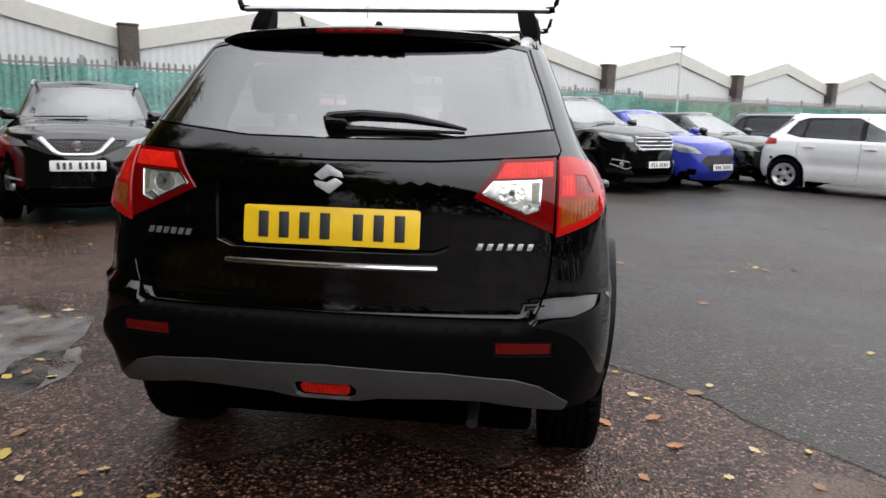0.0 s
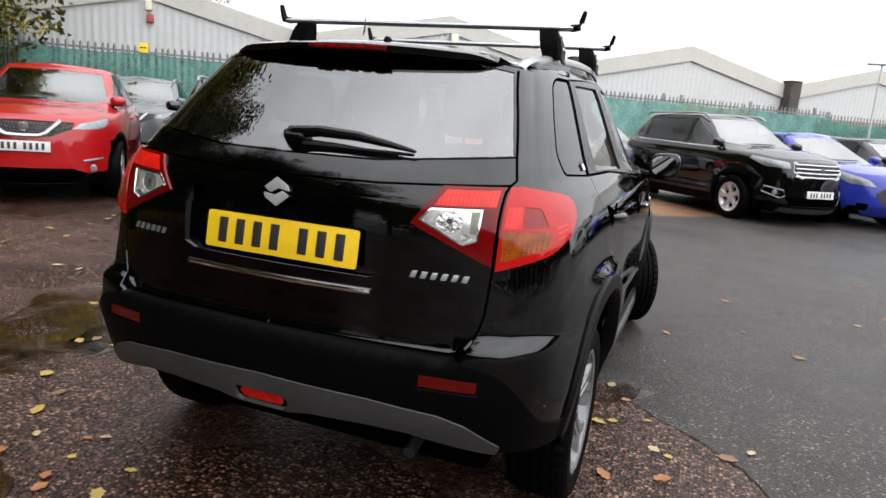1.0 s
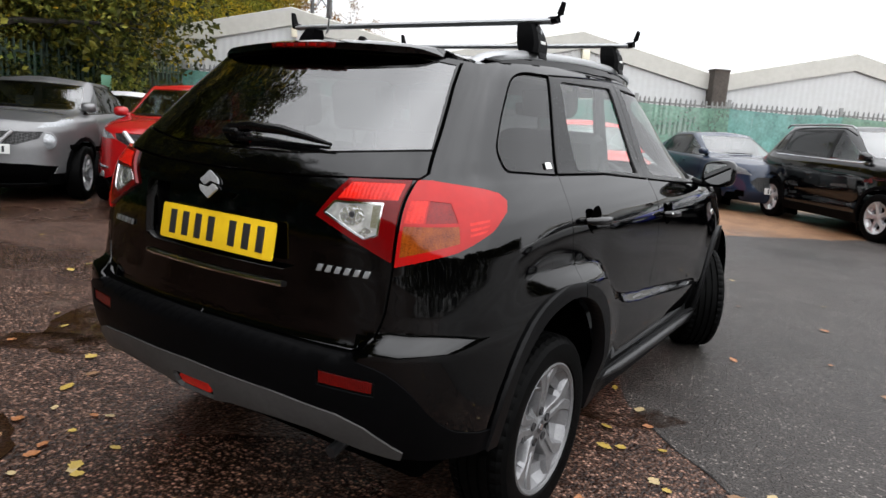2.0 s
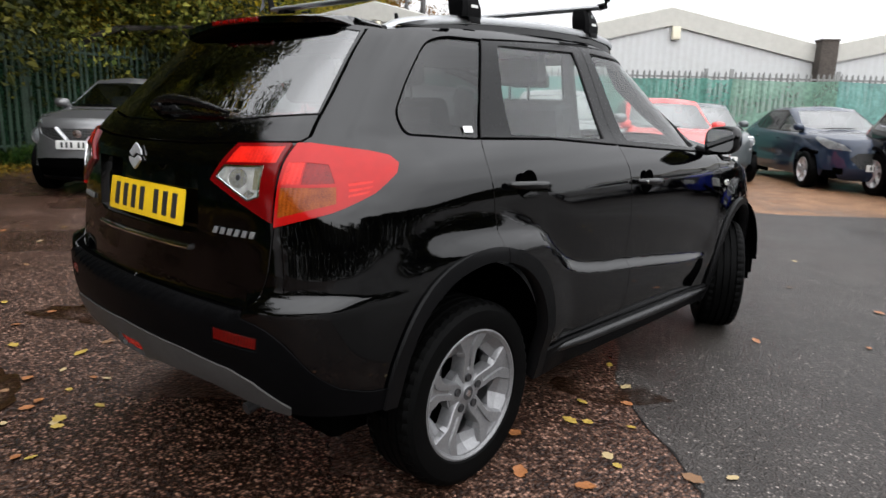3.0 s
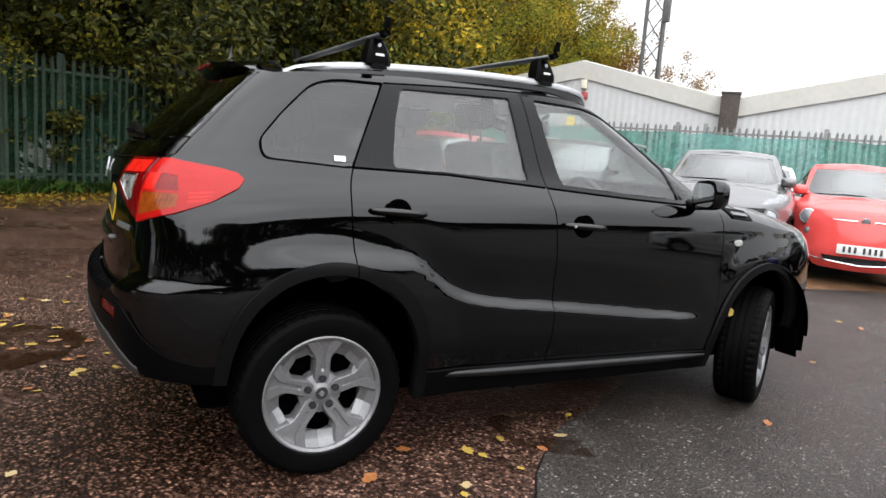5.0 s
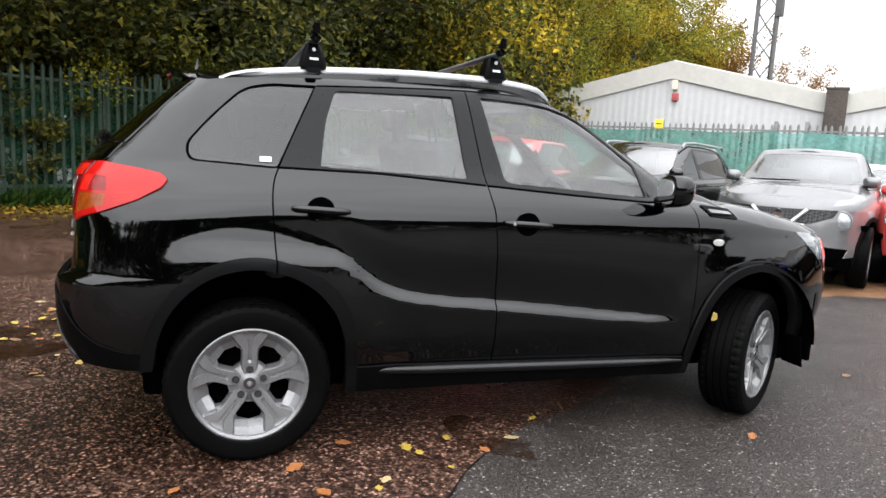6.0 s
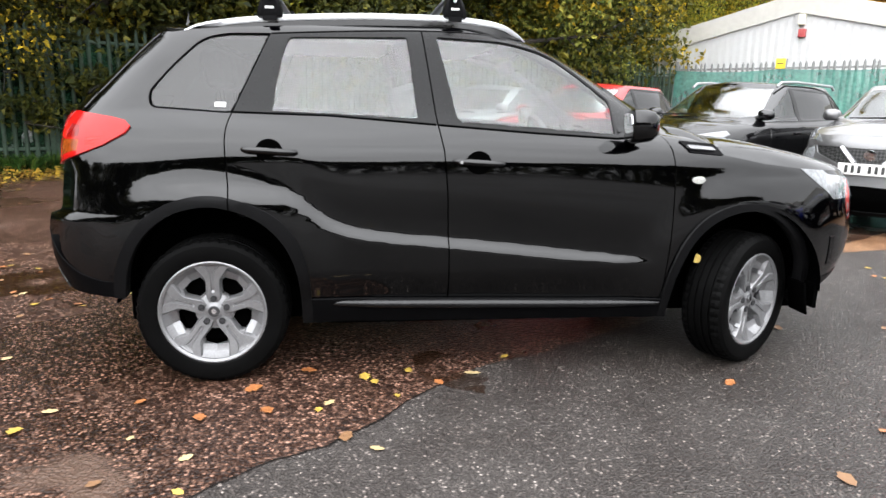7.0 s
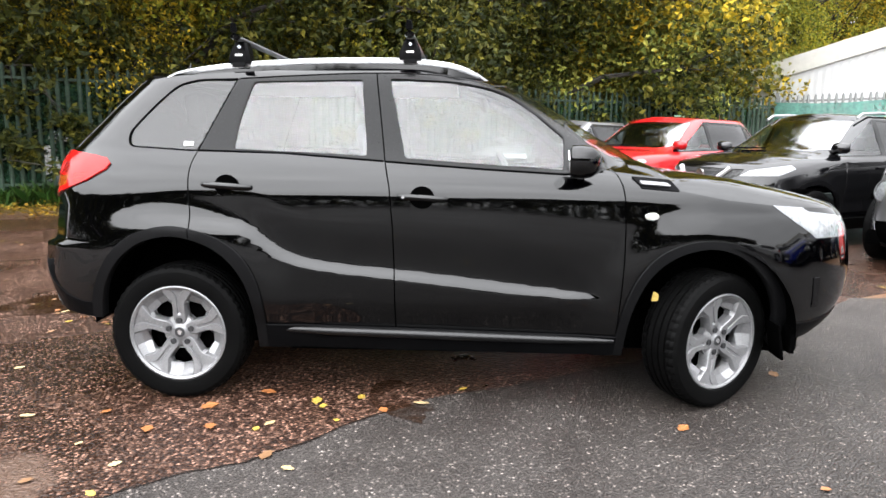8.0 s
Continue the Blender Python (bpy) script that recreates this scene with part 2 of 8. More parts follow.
def part(name, bm, material, parent, label="", smooth=True, angle=35):
    me = bpy.data.meshes.new(name)
    bmesh.ops.recalc_face_normals(bm, faces=bm.faces)
    if smooth:
        for f in bm.faces:
            f.smooth = True
        lim = radians(angle)
        for e in bm.edges:
            if len(e.link_faces) == 2 and e.calc_face_angle(0) > lim:
                e.smooth = False
    bm.to_mesh(me)
    bm.free()
    me.materials.append(material)
    ob = new(name, me)
    if parent:
        ob.parent = parent
    if label:
        ob["label"] = label
    return ob


def thing(name, m, label, category, group="", kind=""):
    ob = new(name)
    ob.matrix_world = m
    ob.empty_display_size = 0.1
    return tagged(ob, label, category, group, kind)


def box(bm, size, at, turn=None, bevel=0.0, seg=2):
    """A box with rounded edges, added to bm."""
    r = bmesh.ops.create_cube(bm, size=1.0)
    m = Matrix.Translation(at) @ (turn or Matrix()) @ Matrix.Diagonal((*size, 1))
    bmesh.ops.transform(bm, matrix=m, verts=r["verts"])
    if bevel > 0:
        vs = set(r["verts"])
        es = [e for e in bm.edges if e.verts[0] in vs and e.verts[1] in vs]
        bmesh.ops.bevel(bm, geom=es, offset=bevel, segments=seg, profile=0.6, affect="EDGES", clamp_overlap=True)
    return bm


def boxed(size, at, turn=None, bevel=0.0, seg=2):
    return box(bmesh.new(), size, at, turn, bevel, seg)


def tube(bm, points, radius, sides=8, flat=1.0, closed=False):
    """A tube along points; radius is a number or a list."""
    pts = [Vector(p) for p in points]
    rad = radius if isinstance(radius, (list, tuple)) else [radius] * len(pts)
    rings = []
    for i, p in enumerate(pts):
        d = (pts[min(i + 1, len(pts) - 1)] - pts[max(i - 1, 0)]).normalized()
        up = Vector((0, 0, 1)) if abs(d.z) < 0.95 else Vector((1, 0, 0))
        sx = d.cross(up).normalized()
        sz = sx.cross(d)
        rings.append([bm.verts.new(p + rad[i] * (math.cos(a) * sx + flat * math.sin(a) * sz))
                      for a in [2 * math.pi * k / sides for k in range(sides)]])
    for a, b in zip(rings, rings[1:]):
        for k in range(sides):
            bm.faces.new((a[k], a[(k + 1) % sides], b[(k + 1) % sides], b[k]))
    bm.faces.new(rings[0][::-1])
    bm.faces.new(rings[-1])
    return bm


def lathe(bm, profile, steps=48, axis="x", closed=False):
    """Turns a profile of (along, radius) about the x axis."""
    rings = []
    for i in range(steps):
        a = 2 * math.pi * i / steps
        rings.append([bm.verts.new((u, r * math.cos(a), r * math.sin(a))) for u, r in profile])
    n = len(profile)
    for i in range(steps):
        a, b = rings[i], rings[(i + 1) % steps]
        for k in range(n if closed else n - 1):
            bm.faces.new((a[k], a[(k + 1) % n], b[(k + 1) % n], b[k]))
    return bm


def prism(outline, depth, m, bevel=0.0):
    """An outline in x, y pulled to a depth along z, then placed by m."""
    bm = bmesh.new()
    vs = [bm.verts.new((x, y, 0)) for x, y in outline]
    f = bm.faces.new(vs)
    r = bmesh.ops.extrude_face_region(bm, geom=[f])
    bmesh.ops.translate(bm, vec=(0, 0, depth), verts=[v for v in r["geom"] if isinstance(v, bmesh.types.BMVert)])
    bmesh.ops.recalc_face_normals(bm, faces=bm.faces)
    if bevel > 0:
        bmesh.ops.bevel(bm, geom=list(bm.edges), offset=bevel, segments=2, profile=0.6, affect="EDGES", clamp_overlap=True)
    bmesh.ops.transform(bm, matrix=m, verts=bm.verts)
    return bm


def smoothstep(a, b, x):
    t = min(1.0, max(0.0, (x - a) / (b - a)))
    return t * t * (3 - 2 * t)


class Curve:
    """A smooth curve through (position, value) pairs, without overshoot."""

    def __init__(self, *pairs):
        self.x = [p[0] for p in pairs]
        self.y = [p[1] for p in pairs]
        n = len(pairs)
        d = [(self.y[i + 1] - self.y[i]) / (self.x[i + 1] - self.x[i]) for i in range(n - 1)]
        self.m = [d[0]] + [0 if d[i - 1] * d[i] <= 0 else 2 * d[i - 1] * d[i] / (d[i - 1] + d[i]) for i in range(1, n - 1)] + [d[-1]]

    def __call__(self, x):
        X, Y, M = self.x, self.y, self.m
        if x <= X[0]:
            return Y[0]
        if x >= X[-1]:
            return Y[-1]
        i = 0
        while X[i + 1] < x:
            i += 1
        h = X[i + 1] - X[i]
        t = (x - X[i]) / h
        return ((2 * t**3 - 3 * t**2 + 1) * Y[i] + (t**3 - 2 * t**2 + t) * h * M[i]
                + (-2 * t**3 + 3 * t**2) * Y[i + 1] + (t**3 - t**2) * h * M[i + 1])


def dense(points, step=0.03, closed=True):
    """Points added along a line so that no piece is longer than step."""
    out = []
    n = len(points)
    for i in range(n if closed else n - 1):
        a, b = points[i], points[(i + 1) % n]
        k = max(1, int(math.ceil(math.dist(a, b) / step)))
        out += [tuple(a[j] + (b[j] - a[j]) * s / k for j in range(2)) for s in range(k)]
    return out if closed else out + [tuple(points[-1])]


def rounded(points, radius, seg=4):
    """A closed outline with its corners rounded."""
    out = []
    n = len(points)
    for i in range(n):
        p, a, b = Vector(points[i]), Vector(points[i - 1]), Vector(points[(i + 1) % n])
        r = radius[i] if isinstance(radius, (list, tuple)) else radius
        r = min(r, (a - p).length * 0.45, (b - p).length * 0.45)
        if r <= 0:
            out.append(tuple(p))
            continue
        s, e = p + (a - p).normalized() * r, p + (b - p).normalized() * r
        for k in range(seg + 1):
            t = k / seg
            out.append(tuple((1 - t) ** 2 * s + 2 * t * (1 - t) * p + t * t * e))
    return out


def strip(points, half):
    """A narrow closed band round an open line."""
    left, right = [], []
    pts = [Vector(p) for p in points]
    for i, p in enumerate(pts):
        d = (pts[min(i + 1, len(pts) - 1)] - pts[max(i - 1, 0)]).normalized()
        nrm = Vector((-d.y, d.x)) * half
        left.append(tuple(p + nrm))
        right.append(tuple(p - nrm))
    return left + right[::-1]


class Shell:
    """The skin of a car: level slices, each a rounded rectangle that bows on its sides. th runs from 0 at the tail's middle over 90 at
    the side to 180 at the nose's middle, on the right-hand half."""

    def __init__(self, yc, tail, nose, wide, n_tail, n_nose, bow_tail, bow_nose, bow_side, push=None, lift=None):
        self.yc, self.tail, self.nose, self.wide = yc, tail, nose, wide
        self.n_tail, self.n_nose, self.bow_nose = n_tail, n_nose, bow_nose
        self.bow_tail = bow_tail if isinstance(bow_tail, Curve) else Curve((0, bow_tail), (9, bow_tail))
        self.bow_side = bow_side if isinstance(bow_side, Curve) else Curve((0, bow_side), (9, bow_side))
        self.push, self.lift = push, lift

    def at(self, th, z):
        c, s = abs(math.cos(th)), math.sin(th)
        rear = math.cos(th) >= 0
        n = self.n_tail(z) if rear else self.n_nose(z)
        rho = (c**n + s**n) ** (-1 / n)
        q, p = rho * c, rho * s
        w = self.wide(z)
        if rear:
            ze = self.lift(w * p, z) if self.lift else z
            y = self.yc - (self.yc - self.tail(ze)) * q + self.bow_tail(z) * p * p * q
        else:
            y = self.yc + (self.nose(z) - self.yc) * q - self.bow_nose * p * p * q
        x = w * p - self.bow_side(z) * q * q * p
        if self.push:
            x += self.push(y, z) * p * p
        return Vector((x, y, z))

    def normal(self, th, z, e=2e-3):
        t0, t1 = max(0.0005, th - e), min(math.pi - 0.0005, th + e)
        du, dv = self.at(t1, z) - self.at(t0, z), self.at(th, z + e) - self.at(th, z - e)
        return du.cross(dv).normalized()

    def th_y(self, y, z):
        lo, hi = 0.0, math.pi
        for _ in range(26):
            mid = (lo + hi) / 2
            if self.at(mid, z).y < y:
                lo = mid
            else:
                hi = mid
        return (lo + hi) / 2

    def th_x(self, x, z, front=False):
        lo, hi = 0.0, math.pi / 2
        for _ in range(26):
            mid = (lo + hi) / 2
            if self.at(math.pi - mid if front else mid, z).x < x:
                lo = mid
            else:
                hi = mid
        return math.pi - (lo + hi) / 2 if front else (lo + hi) / 2

    def dom(self, kind, u, z):
        """Where a point given by side (y, z), rear or front (x, z) or turn (degrees, z) lies in the flat map."""
        if kind == "t":
            return (radians(u), z)
        return ((self.th_y(u, z) if kind == "s" else self.th_x(u, z, kind == "f")), z)


def outline(shell, kind, points, step=0.03):
    """A closed outline in the flat map; a point of three carries its own kind."""
    flat = []
    n = len(points)
    for i in range(n):
        a, b = points[i], points[(i + 1) % n]
        ka, kb = (a[2] if len(a) > 2 else kind), (b[2] if len(b) > 2 else kind)
        if ka == kb:
            k = max(1, int(math.ceil(math.dist(a[:2], b[:2]) / (step if ka != "t" else 2.0))))
            for s in range(k):
                flat.append(shell.dom(ka, a[0] + (b[0] - a[0]) * s / k, a[1] + (b[1] - a[1]) * s / k))
        else:
            da, db = shell.dom(ka, *a[:2]), shell.dom(kb, *b[:2])
            for s in range(8):
                flat.append((da[0] + (db[0] - da[0]) * s / 8, da[1] + (db[1] - da[1]) * s / 8))
    return flat


def inside(poly, pts):
    x, y = pts[:, 0], pts[:, 1]
    hit = np.zeros(len(pts), bool)
    p = np.array(poly)
    for (x0, y0), (x1, y1) in zip(p, np.roll(p, -1, 0)):
        if y0 == y1:
            continue
        m = ((y0 > y) != (y1 > y)) & (x < (x1 - x0) * (y - y0) / (y1 - y0) + x0)
        hit ^= m
    return hit


def cut_shell(shell, regions, z0, z1, nz, cols, rest):
    """Splits the skin along all outlines. regions: (name, outline), the first that holds a place wins. Returns the flat
    map's points and, for each region, its triangles."""
    from mathutils.geometry import delaunay_2d_cdt
    verts, edges = [], []
    for i in range(nz + 1):
        z = z0 + (z1 - z0) * i / nz
        for th in cols:
            verts.append(Vector((th, z)))
    for _, poly in regions:
        k = len(verts)
        verts += [Vector(p) for p in poly]
        edges += [(k + i, k + (i + 1) % len(poly)) for i in range(len(poly))]
    out = delaunay_2d_cdt(verts, edges, [], 0, 1e-6)
    pts, tris = np.array([tuple(v) for v in out[0]]), np.array([tuple(f) for f in out[2]])
    mid = pts[tris].mean(1)
    names = np.array([rest] * len(tris), dtype=object)
    free = np.ones(len(tris), bool)
    for name, poly in regions:
        m = free & inside(poly, mid)
        names[m] = name
        free &= ~m
    return pts, {n: tris[names == n] for n in set(names)}


def skin(name, shell, pts, tris, material, parent, out=0.0, rim=0.012, sides=(1,), label=""):
    """One piece of the skin as a mesh with turned-in edges; sides (1, -1) joins both halves into one mesh."""
    ids = sorted(set(tris.ravel().tolist()))
    num = {k: i for i, k in enumerate(ids)}
    base, nrm = [], []
    for k in ids:
        th, z = pts[k]
        th = min(math.pi - 1e-5, max(1e-5, th))
        n = shell.normal(th, z)
        base.append(shell.at(th, z) + n * out)
        nrm.append(n)
    count = {}
    for t in tris:
        for i in range(3):
            e = (num[t[i]], num[t[(i + 1) % 3]])
            count[e] = count.get(e, 0) + 1
    border = [e for e in count if (e[1], e[0]) not in count]
    verts, norms, faces = [], [], []
    for s in sides:
        k = len(verts)
        verts += [(v.x * s, v.y, v.z) for v in base]
        norms += [(n.x * s, n.y, n.z) for n in nrm]
        for t in tris:
            f = [k + num[a] for a in t]
            faces.append(f if s > 0 else f[::-1])
        if rim > 0:
            for a, b in border:
                if base[a].x < 0.004 and base[b].x < 0.004:
                    continue
                d = (base[b] - base[a])
                side = d.cross(nrm[a])
                side = side.normalized() if side.length > 1e-9 else nrm[a]
                j = len(verts)
                for i in (a, b):
                    verts.append((base[i].x * s, base[i].y, base[i].z))
                    norms.append(((side.x + nrm[i].x) * s, side.y + nrm[i].y, side.z + nrm[i].z))
                for i in (b, a):
                    v = base[i] - nrm[i] * rim
                    verts.append((v.x * s, v.y, v.z))
                    norms.append((side.x * s, side.y, side.z))
                f = [j + 1, j, j + 3, j + 2]
                faces.append(f if s > 0 else f[::-1])
    ob = mesh_ob(name, verts, faces, material, parent, True, norms)
    if label:
        ob["label"] = label
    return ob

# ---- ground: worn stony tarmac, a newer tarmac sheet and a sandy strip ----
def ground_mat(name, dark, mid, light, stone, share, rough_wet, rough_dry, bump, wet_scale=0.55, tone=None, spec=0.2, worn=None):
    """Tarmac: stones of one size in a dark binder, wet in patches."""
    m = bpy.data.materials.new(name)
    m.use_nodes = True
    nodes, links = m.node_tree.nodes, m.node_tree.links
    b = nodes["Principled BSDF"]
    b.inputs["Specular IOR Level"].default_value = spec
    tex = nodes.new("ShaderNodeTexCoord")
    vor, vor2, n1, n2, n3 = (nodes.new("ShaderNodeTexVoronoi"), nodes.new("ShaderNodeTexVoronoi"), nodes.new("ShaderNodeTexNoise"), nodes.new("ShaderNodeTexNoise"), nodes.new("ShaderNodeTexNoise"))
    vor.inputs["Scale"].default_value, vor2.inputs["Scale"].default_value = stone, stone * 2.3
    n1.inputs["Scale"].default_value, n1.inputs["Detail"].default_value = wet_scale, 8
    n2.inputs["Scale"].default_value, n2.inputs["Detail"].default_value = 3.2, 8
    n3.inputs["Scale"].default_value, n3.inputs["Detail"].default_value = 60, 5
    for n in (vor, vor2, n1, n2, n3):
        links.new(tex.outputs["Object"], n.inputs["Vector"])
    sep = nodes.new("ShaderNodeSeparateColor")
    links.new(vor.outputs["Color"], sep.inputs["Color"])
    ramp = nodes.new("ShaderNodeValToRGB")
    ramp.color_ramp.interpolation = "LINEAR"
    e = ramp.color_ramp.elements
    e[0].position, e[0].color = 0.0, (*dark, 1)
    e[1].position, e[1].color = 1.0, (*light, 1)
    k = e.new(1 - share)
    k.color = (*mid, 1)
    k = e.new(min(0.99, 1 - share * 0.35))
    k.color = (*[0.6 * p + 0.4 * q for p, q in zip(mid, light)], 1)
    links.new(sep.outputs["Red"], ramp.inputs["Fac"])
    # binder between the stones
    edge = nodes.new("ShaderNodeMapRange")
    edge.inputs["From Min"].default_value, edge.inputs["From Max"].default_value = 0.25, 0.62
    edge.inputs["To Min"].default_value, edge.inputs["To Max"].default_value = 0.0, 0.75
    links.new(vor.outputs["Distance"], edge.inputs["Value"])
    bind = nodes.new("ShaderNodeMixRGB")
    bind.inputs["Color2"].default_value = (*[c * 0.55 for c in dark], 1)
    links.new(edge.outputs["Result"], bind.inputs["Fac"])
    links.new(ramp.outputs["Color"], bind.inputs["Color1"])
    # broad stains
    stain = nodes.new("ShaderNodeMapRange")
    stain.inputs["From Min"].default_value, stain.inputs["From Max"].default_value = 0.35, 0.68
    links.new(n2.outputs["Fac"], stain.inputs["Value"])
    mul = nodes.new("ShaderNodeMixRGB")
    mul.blend_type = "MULTIPLY"
    mul.inputs["Color2"].default_value = (*(tone or (0.62, 0.56, 0.52)), 1)
    links.new(stain.outputs["Result"], mul.inputs["Fac"])
    links.new(bind.outputs["Color"], mul.inputs["Color1"])
    # wet patches: darker and glossier
    wet = nodes.new("ShaderNodeMapRange")
    wet.inputs["From Min"].default_value, wet.inputs["From Max"].default_value = 0.42, 0.62
    links.new(n1.outputs["Fac"], wet.inputs["Value"])
    dark_mix = nodes.new("ShaderNodeMixRGB")
    dark_mix.blend_type = "MULTIPLY"
    dark_mix.inputs["Color2"].default_value = (0.62, 0.60, 0.58, 1)
    links.new(wet.outputs["Result"], dark_mix.inputs["Fac"])
    links.new(mul.outputs["Color"], dark_mix.inputs["Color1"])
    top = dark_mix
    if worn:      # smooth patches where the stones lie buried
        n4, lim, top = nodes.new("ShaderNodeTexNoise"), nodes.new("ShaderNodeMapRange"), nodes.new("ShaderNodeMixRGB")
        n4.inputs["Scale"].default_value, n4.inputs["Detail"].default_value = 0.9, 10
        lim.inputs["From Min"].default_value, lim.inputs["From Max"].default_value = 0.655, 0.70
        lim.inputs["To Max"].default_value = 0.85
        links.new(tex.outputs["Object"], n4.inputs["Vector"])
        links.new(n4.outputs["Fac"], lim.inputs["Value"])
        links.new(lim.outputs["Result"], top.inputs["Fac"])
        links.new(dark_mix.outputs["Color"], top.inputs["Color1"])
        top.inputs["Color2"].default_value = (*worn, 1)
    links.new(top.outputs["Color"], b.inputs["Base Color"])
    rr = nodes.new("ShaderNodeMapRange")
    rr.inputs["To Min"].default_value, rr.inputs["To Max"].default_value = rough_dry, rough_wet
    links.new(wet.outputs["Result"], rr.inputs["Value"])
    links.new(rr.outputs["Result"], b.inputs["Roughness"])
    h1 = nodes.new("ShaderNodeMath")
    h1.operation = "MULTIPLY"
    h1.inputs[1].default_value = -1.0
    links.new(vor.outputs["Distance"], h1.inputs[0])
    h2 = nodes.new("ShaderNodeMath")
    h2.operation = "ADD"
    links.new(h1.outputs[0], h2.inputs[0])
    links.new(n3.outputs["Fac"], h2.inputs[1])
    bp = nodes.new("ShaderNodeBump")
    bp.inputs["Strength"].default_value, bp.inputs["Distance"].default_value = bump, 0.006
    links.new(h2.outputs[0], bp.inputs["Height"])
    links.new(bp.outputs["Normal"], b.inputs["Normal"])
    return m


M_OLD = ground_mat("worn_stony_tarmac", (0.012, 0.0053, 0.0035), (0.060, 0.0294, 0.0184), (0.40, 0.236, 0.174), 74, 0.50, 0.18, 0.44, 1.0, spec=0.20, worn=(0.066, 0.0425, 0.0315))
M_NEW = ground_mat("newer_tarmac", (0.031, 0.0266, 0.0242), (0.058, 0.0506, 0.0460), (0.34, 0.300, 0.272), 100, 0.14, 0.30, 0.55, 1.0, 0.4, (0.72, 0.69, 0.68), 0.22)
M_SAND = ground_mat("sandy_concrete", (0.20, 0.108, 0.056), (0.29, 0.162, 0.088), (0.36, 0.22, 0.13), 60, 0.4, 0.35, 0.7, 0.3)

NEW_EDGE = [(8.0, -6.2), (4.0, -2.3), (2.6, -0.92), (1.98, -0.22), (1.84, -0.06), (1.72, 0.10), (1.52, 0.32), (1.45, 0.50), (1.25, 0.70), (1.06, 0.87), (0.95, 0.96), (0.77, 1.18), (0.2, 2.2), (-0.8, 3.6),
            (-1.5, 4.4), (-1.75, 6.0), (-1.35, 7.35), (-0.3, 7.9), (0.5, 8.6), (1.4, 9.5), (3.2, 12.2), (6.0, 16.5), (30, 34)]
rng = random.Random(5)
wavy = []
for i, p in enumerate(dense(NEW_EDGE, 0.09, False)):
    a = 0.035 if math.hypot(*p) < 9 else 0.1
    wavy.append((p[0] + a * (noise.noise((p[0] * 3, p[1] * 3, 1)) + 0.5 * noise.noise((p[0] * 11, p[1] * 11, 4))), p[1] + a * (noise.noise((p[0] * 3, p[1] * 3, 7)) + 0.5 * noise.noise((p[0] * 11, p[1] * 11, 9)))))
new_poly = wavy + [(420, 300), (420, -60), (60, -30)]
sand_line = [p for p in wavy if p[1] > 4.4 and p[0] < 8]
sand_poly = sand_line + [(2.0, 19.5), (-5.0, 15.8), (-7.0, 12.0), (-4.2, 8.2), (-2.8, 6.6)]


def yard_height(x, y):
    """Slight unevenness, and a bank of earth at the foot of the fences."""
    near = 1 - smoothstep(8.0, 13.0, math.hypot(x, y - 1))
    return 0.012 * noise.noise((x * 0.35, y * 0.35, 2)) * (1 - near)


from mathutils.geometry import delaunay_2d_cdt
gv, ge = [], []
for r, n in ((0.5, 8), (1.2, 14), (2.2, 20), (3.5, 24), (5.5, 28), (8, 30), (12, 32), (18, 34), (28, 36), (45, 36), (80, 36), (160, 36), (420, 36)):
    gv += [Vector((r * math.cos(2 * math.pi * k / n + r), 1 + r * math.sin(2 * math.pi * k / n + r))) for k in range(n)]
for poly in (new_poly, sand_poly):
    k = len(gv)
    gv += [Vector(p) for p in poly]
    ge += [(k + i, k + (i + 1) % len(poly)) for i in range(len(poly))]
cdt = delaunay_2d_cdt(gv, ge, [], 0, 1e-5)
gp, gt = np.array([tuple(v) for v in cdt[0]]), np.array([tuple(f) for f in cdt[2]])
mid = gp[gt].mean(1)
in_new, in_sand = inside(new_poly, mid), inside(sand_poly, mid)
me = bpy.data.meshes.new("ground")
me.from_pydata([(x, y, yard_height(x, y)) for x, y in gp], [], [tuple(int(i) for i in t) for t in gt])
for m in (M_OLD, M_NEW, M_SAND):
    me.materials.append(m)
for f, a, b in zip(me.polygons, in_new, in_sand):
    f.material_index = 1 if a else (2 if b else 0)
ground = tagged(new("ground", me), "wet tarmac yard, stony and worn beside a newer dark sheet", "ground", kind="structure")

seam_line = [p for p in wavy if -2.6 < p[1] < 1.0]
bm = bmesh.new()
prev = None
for i, p in enumerate(seam_line):
    d = (Vector(seam_line[min(i + 1, len(seam_line) - 1)]) - Vector(seam_line[max(i - 1, 0)])).normalized()
    half = 0.003 + 0.006 * abs(noise.noise((p[0] * 9, p[1] * 9, 2)))
    cur = [bm.verts.new((p[0] - d.y * half * k, p[1] + d.x * half * k, 0.003)) for k in (-1, 1)]
    if prev:
        bm.faces.new((prev[0], cur[0], cur[1], prev[1]))
    prev = cur
tagged(part("tarmac_seam", bm, mat("seam_bitumen", (0.006, 0.005, 0.0045), rough=0.5, vary=0.4, vary_scale=20, spec=0.1), None, smooth=False), "dark crack along the edge of the newer tarmac", "crack", kind="structure")

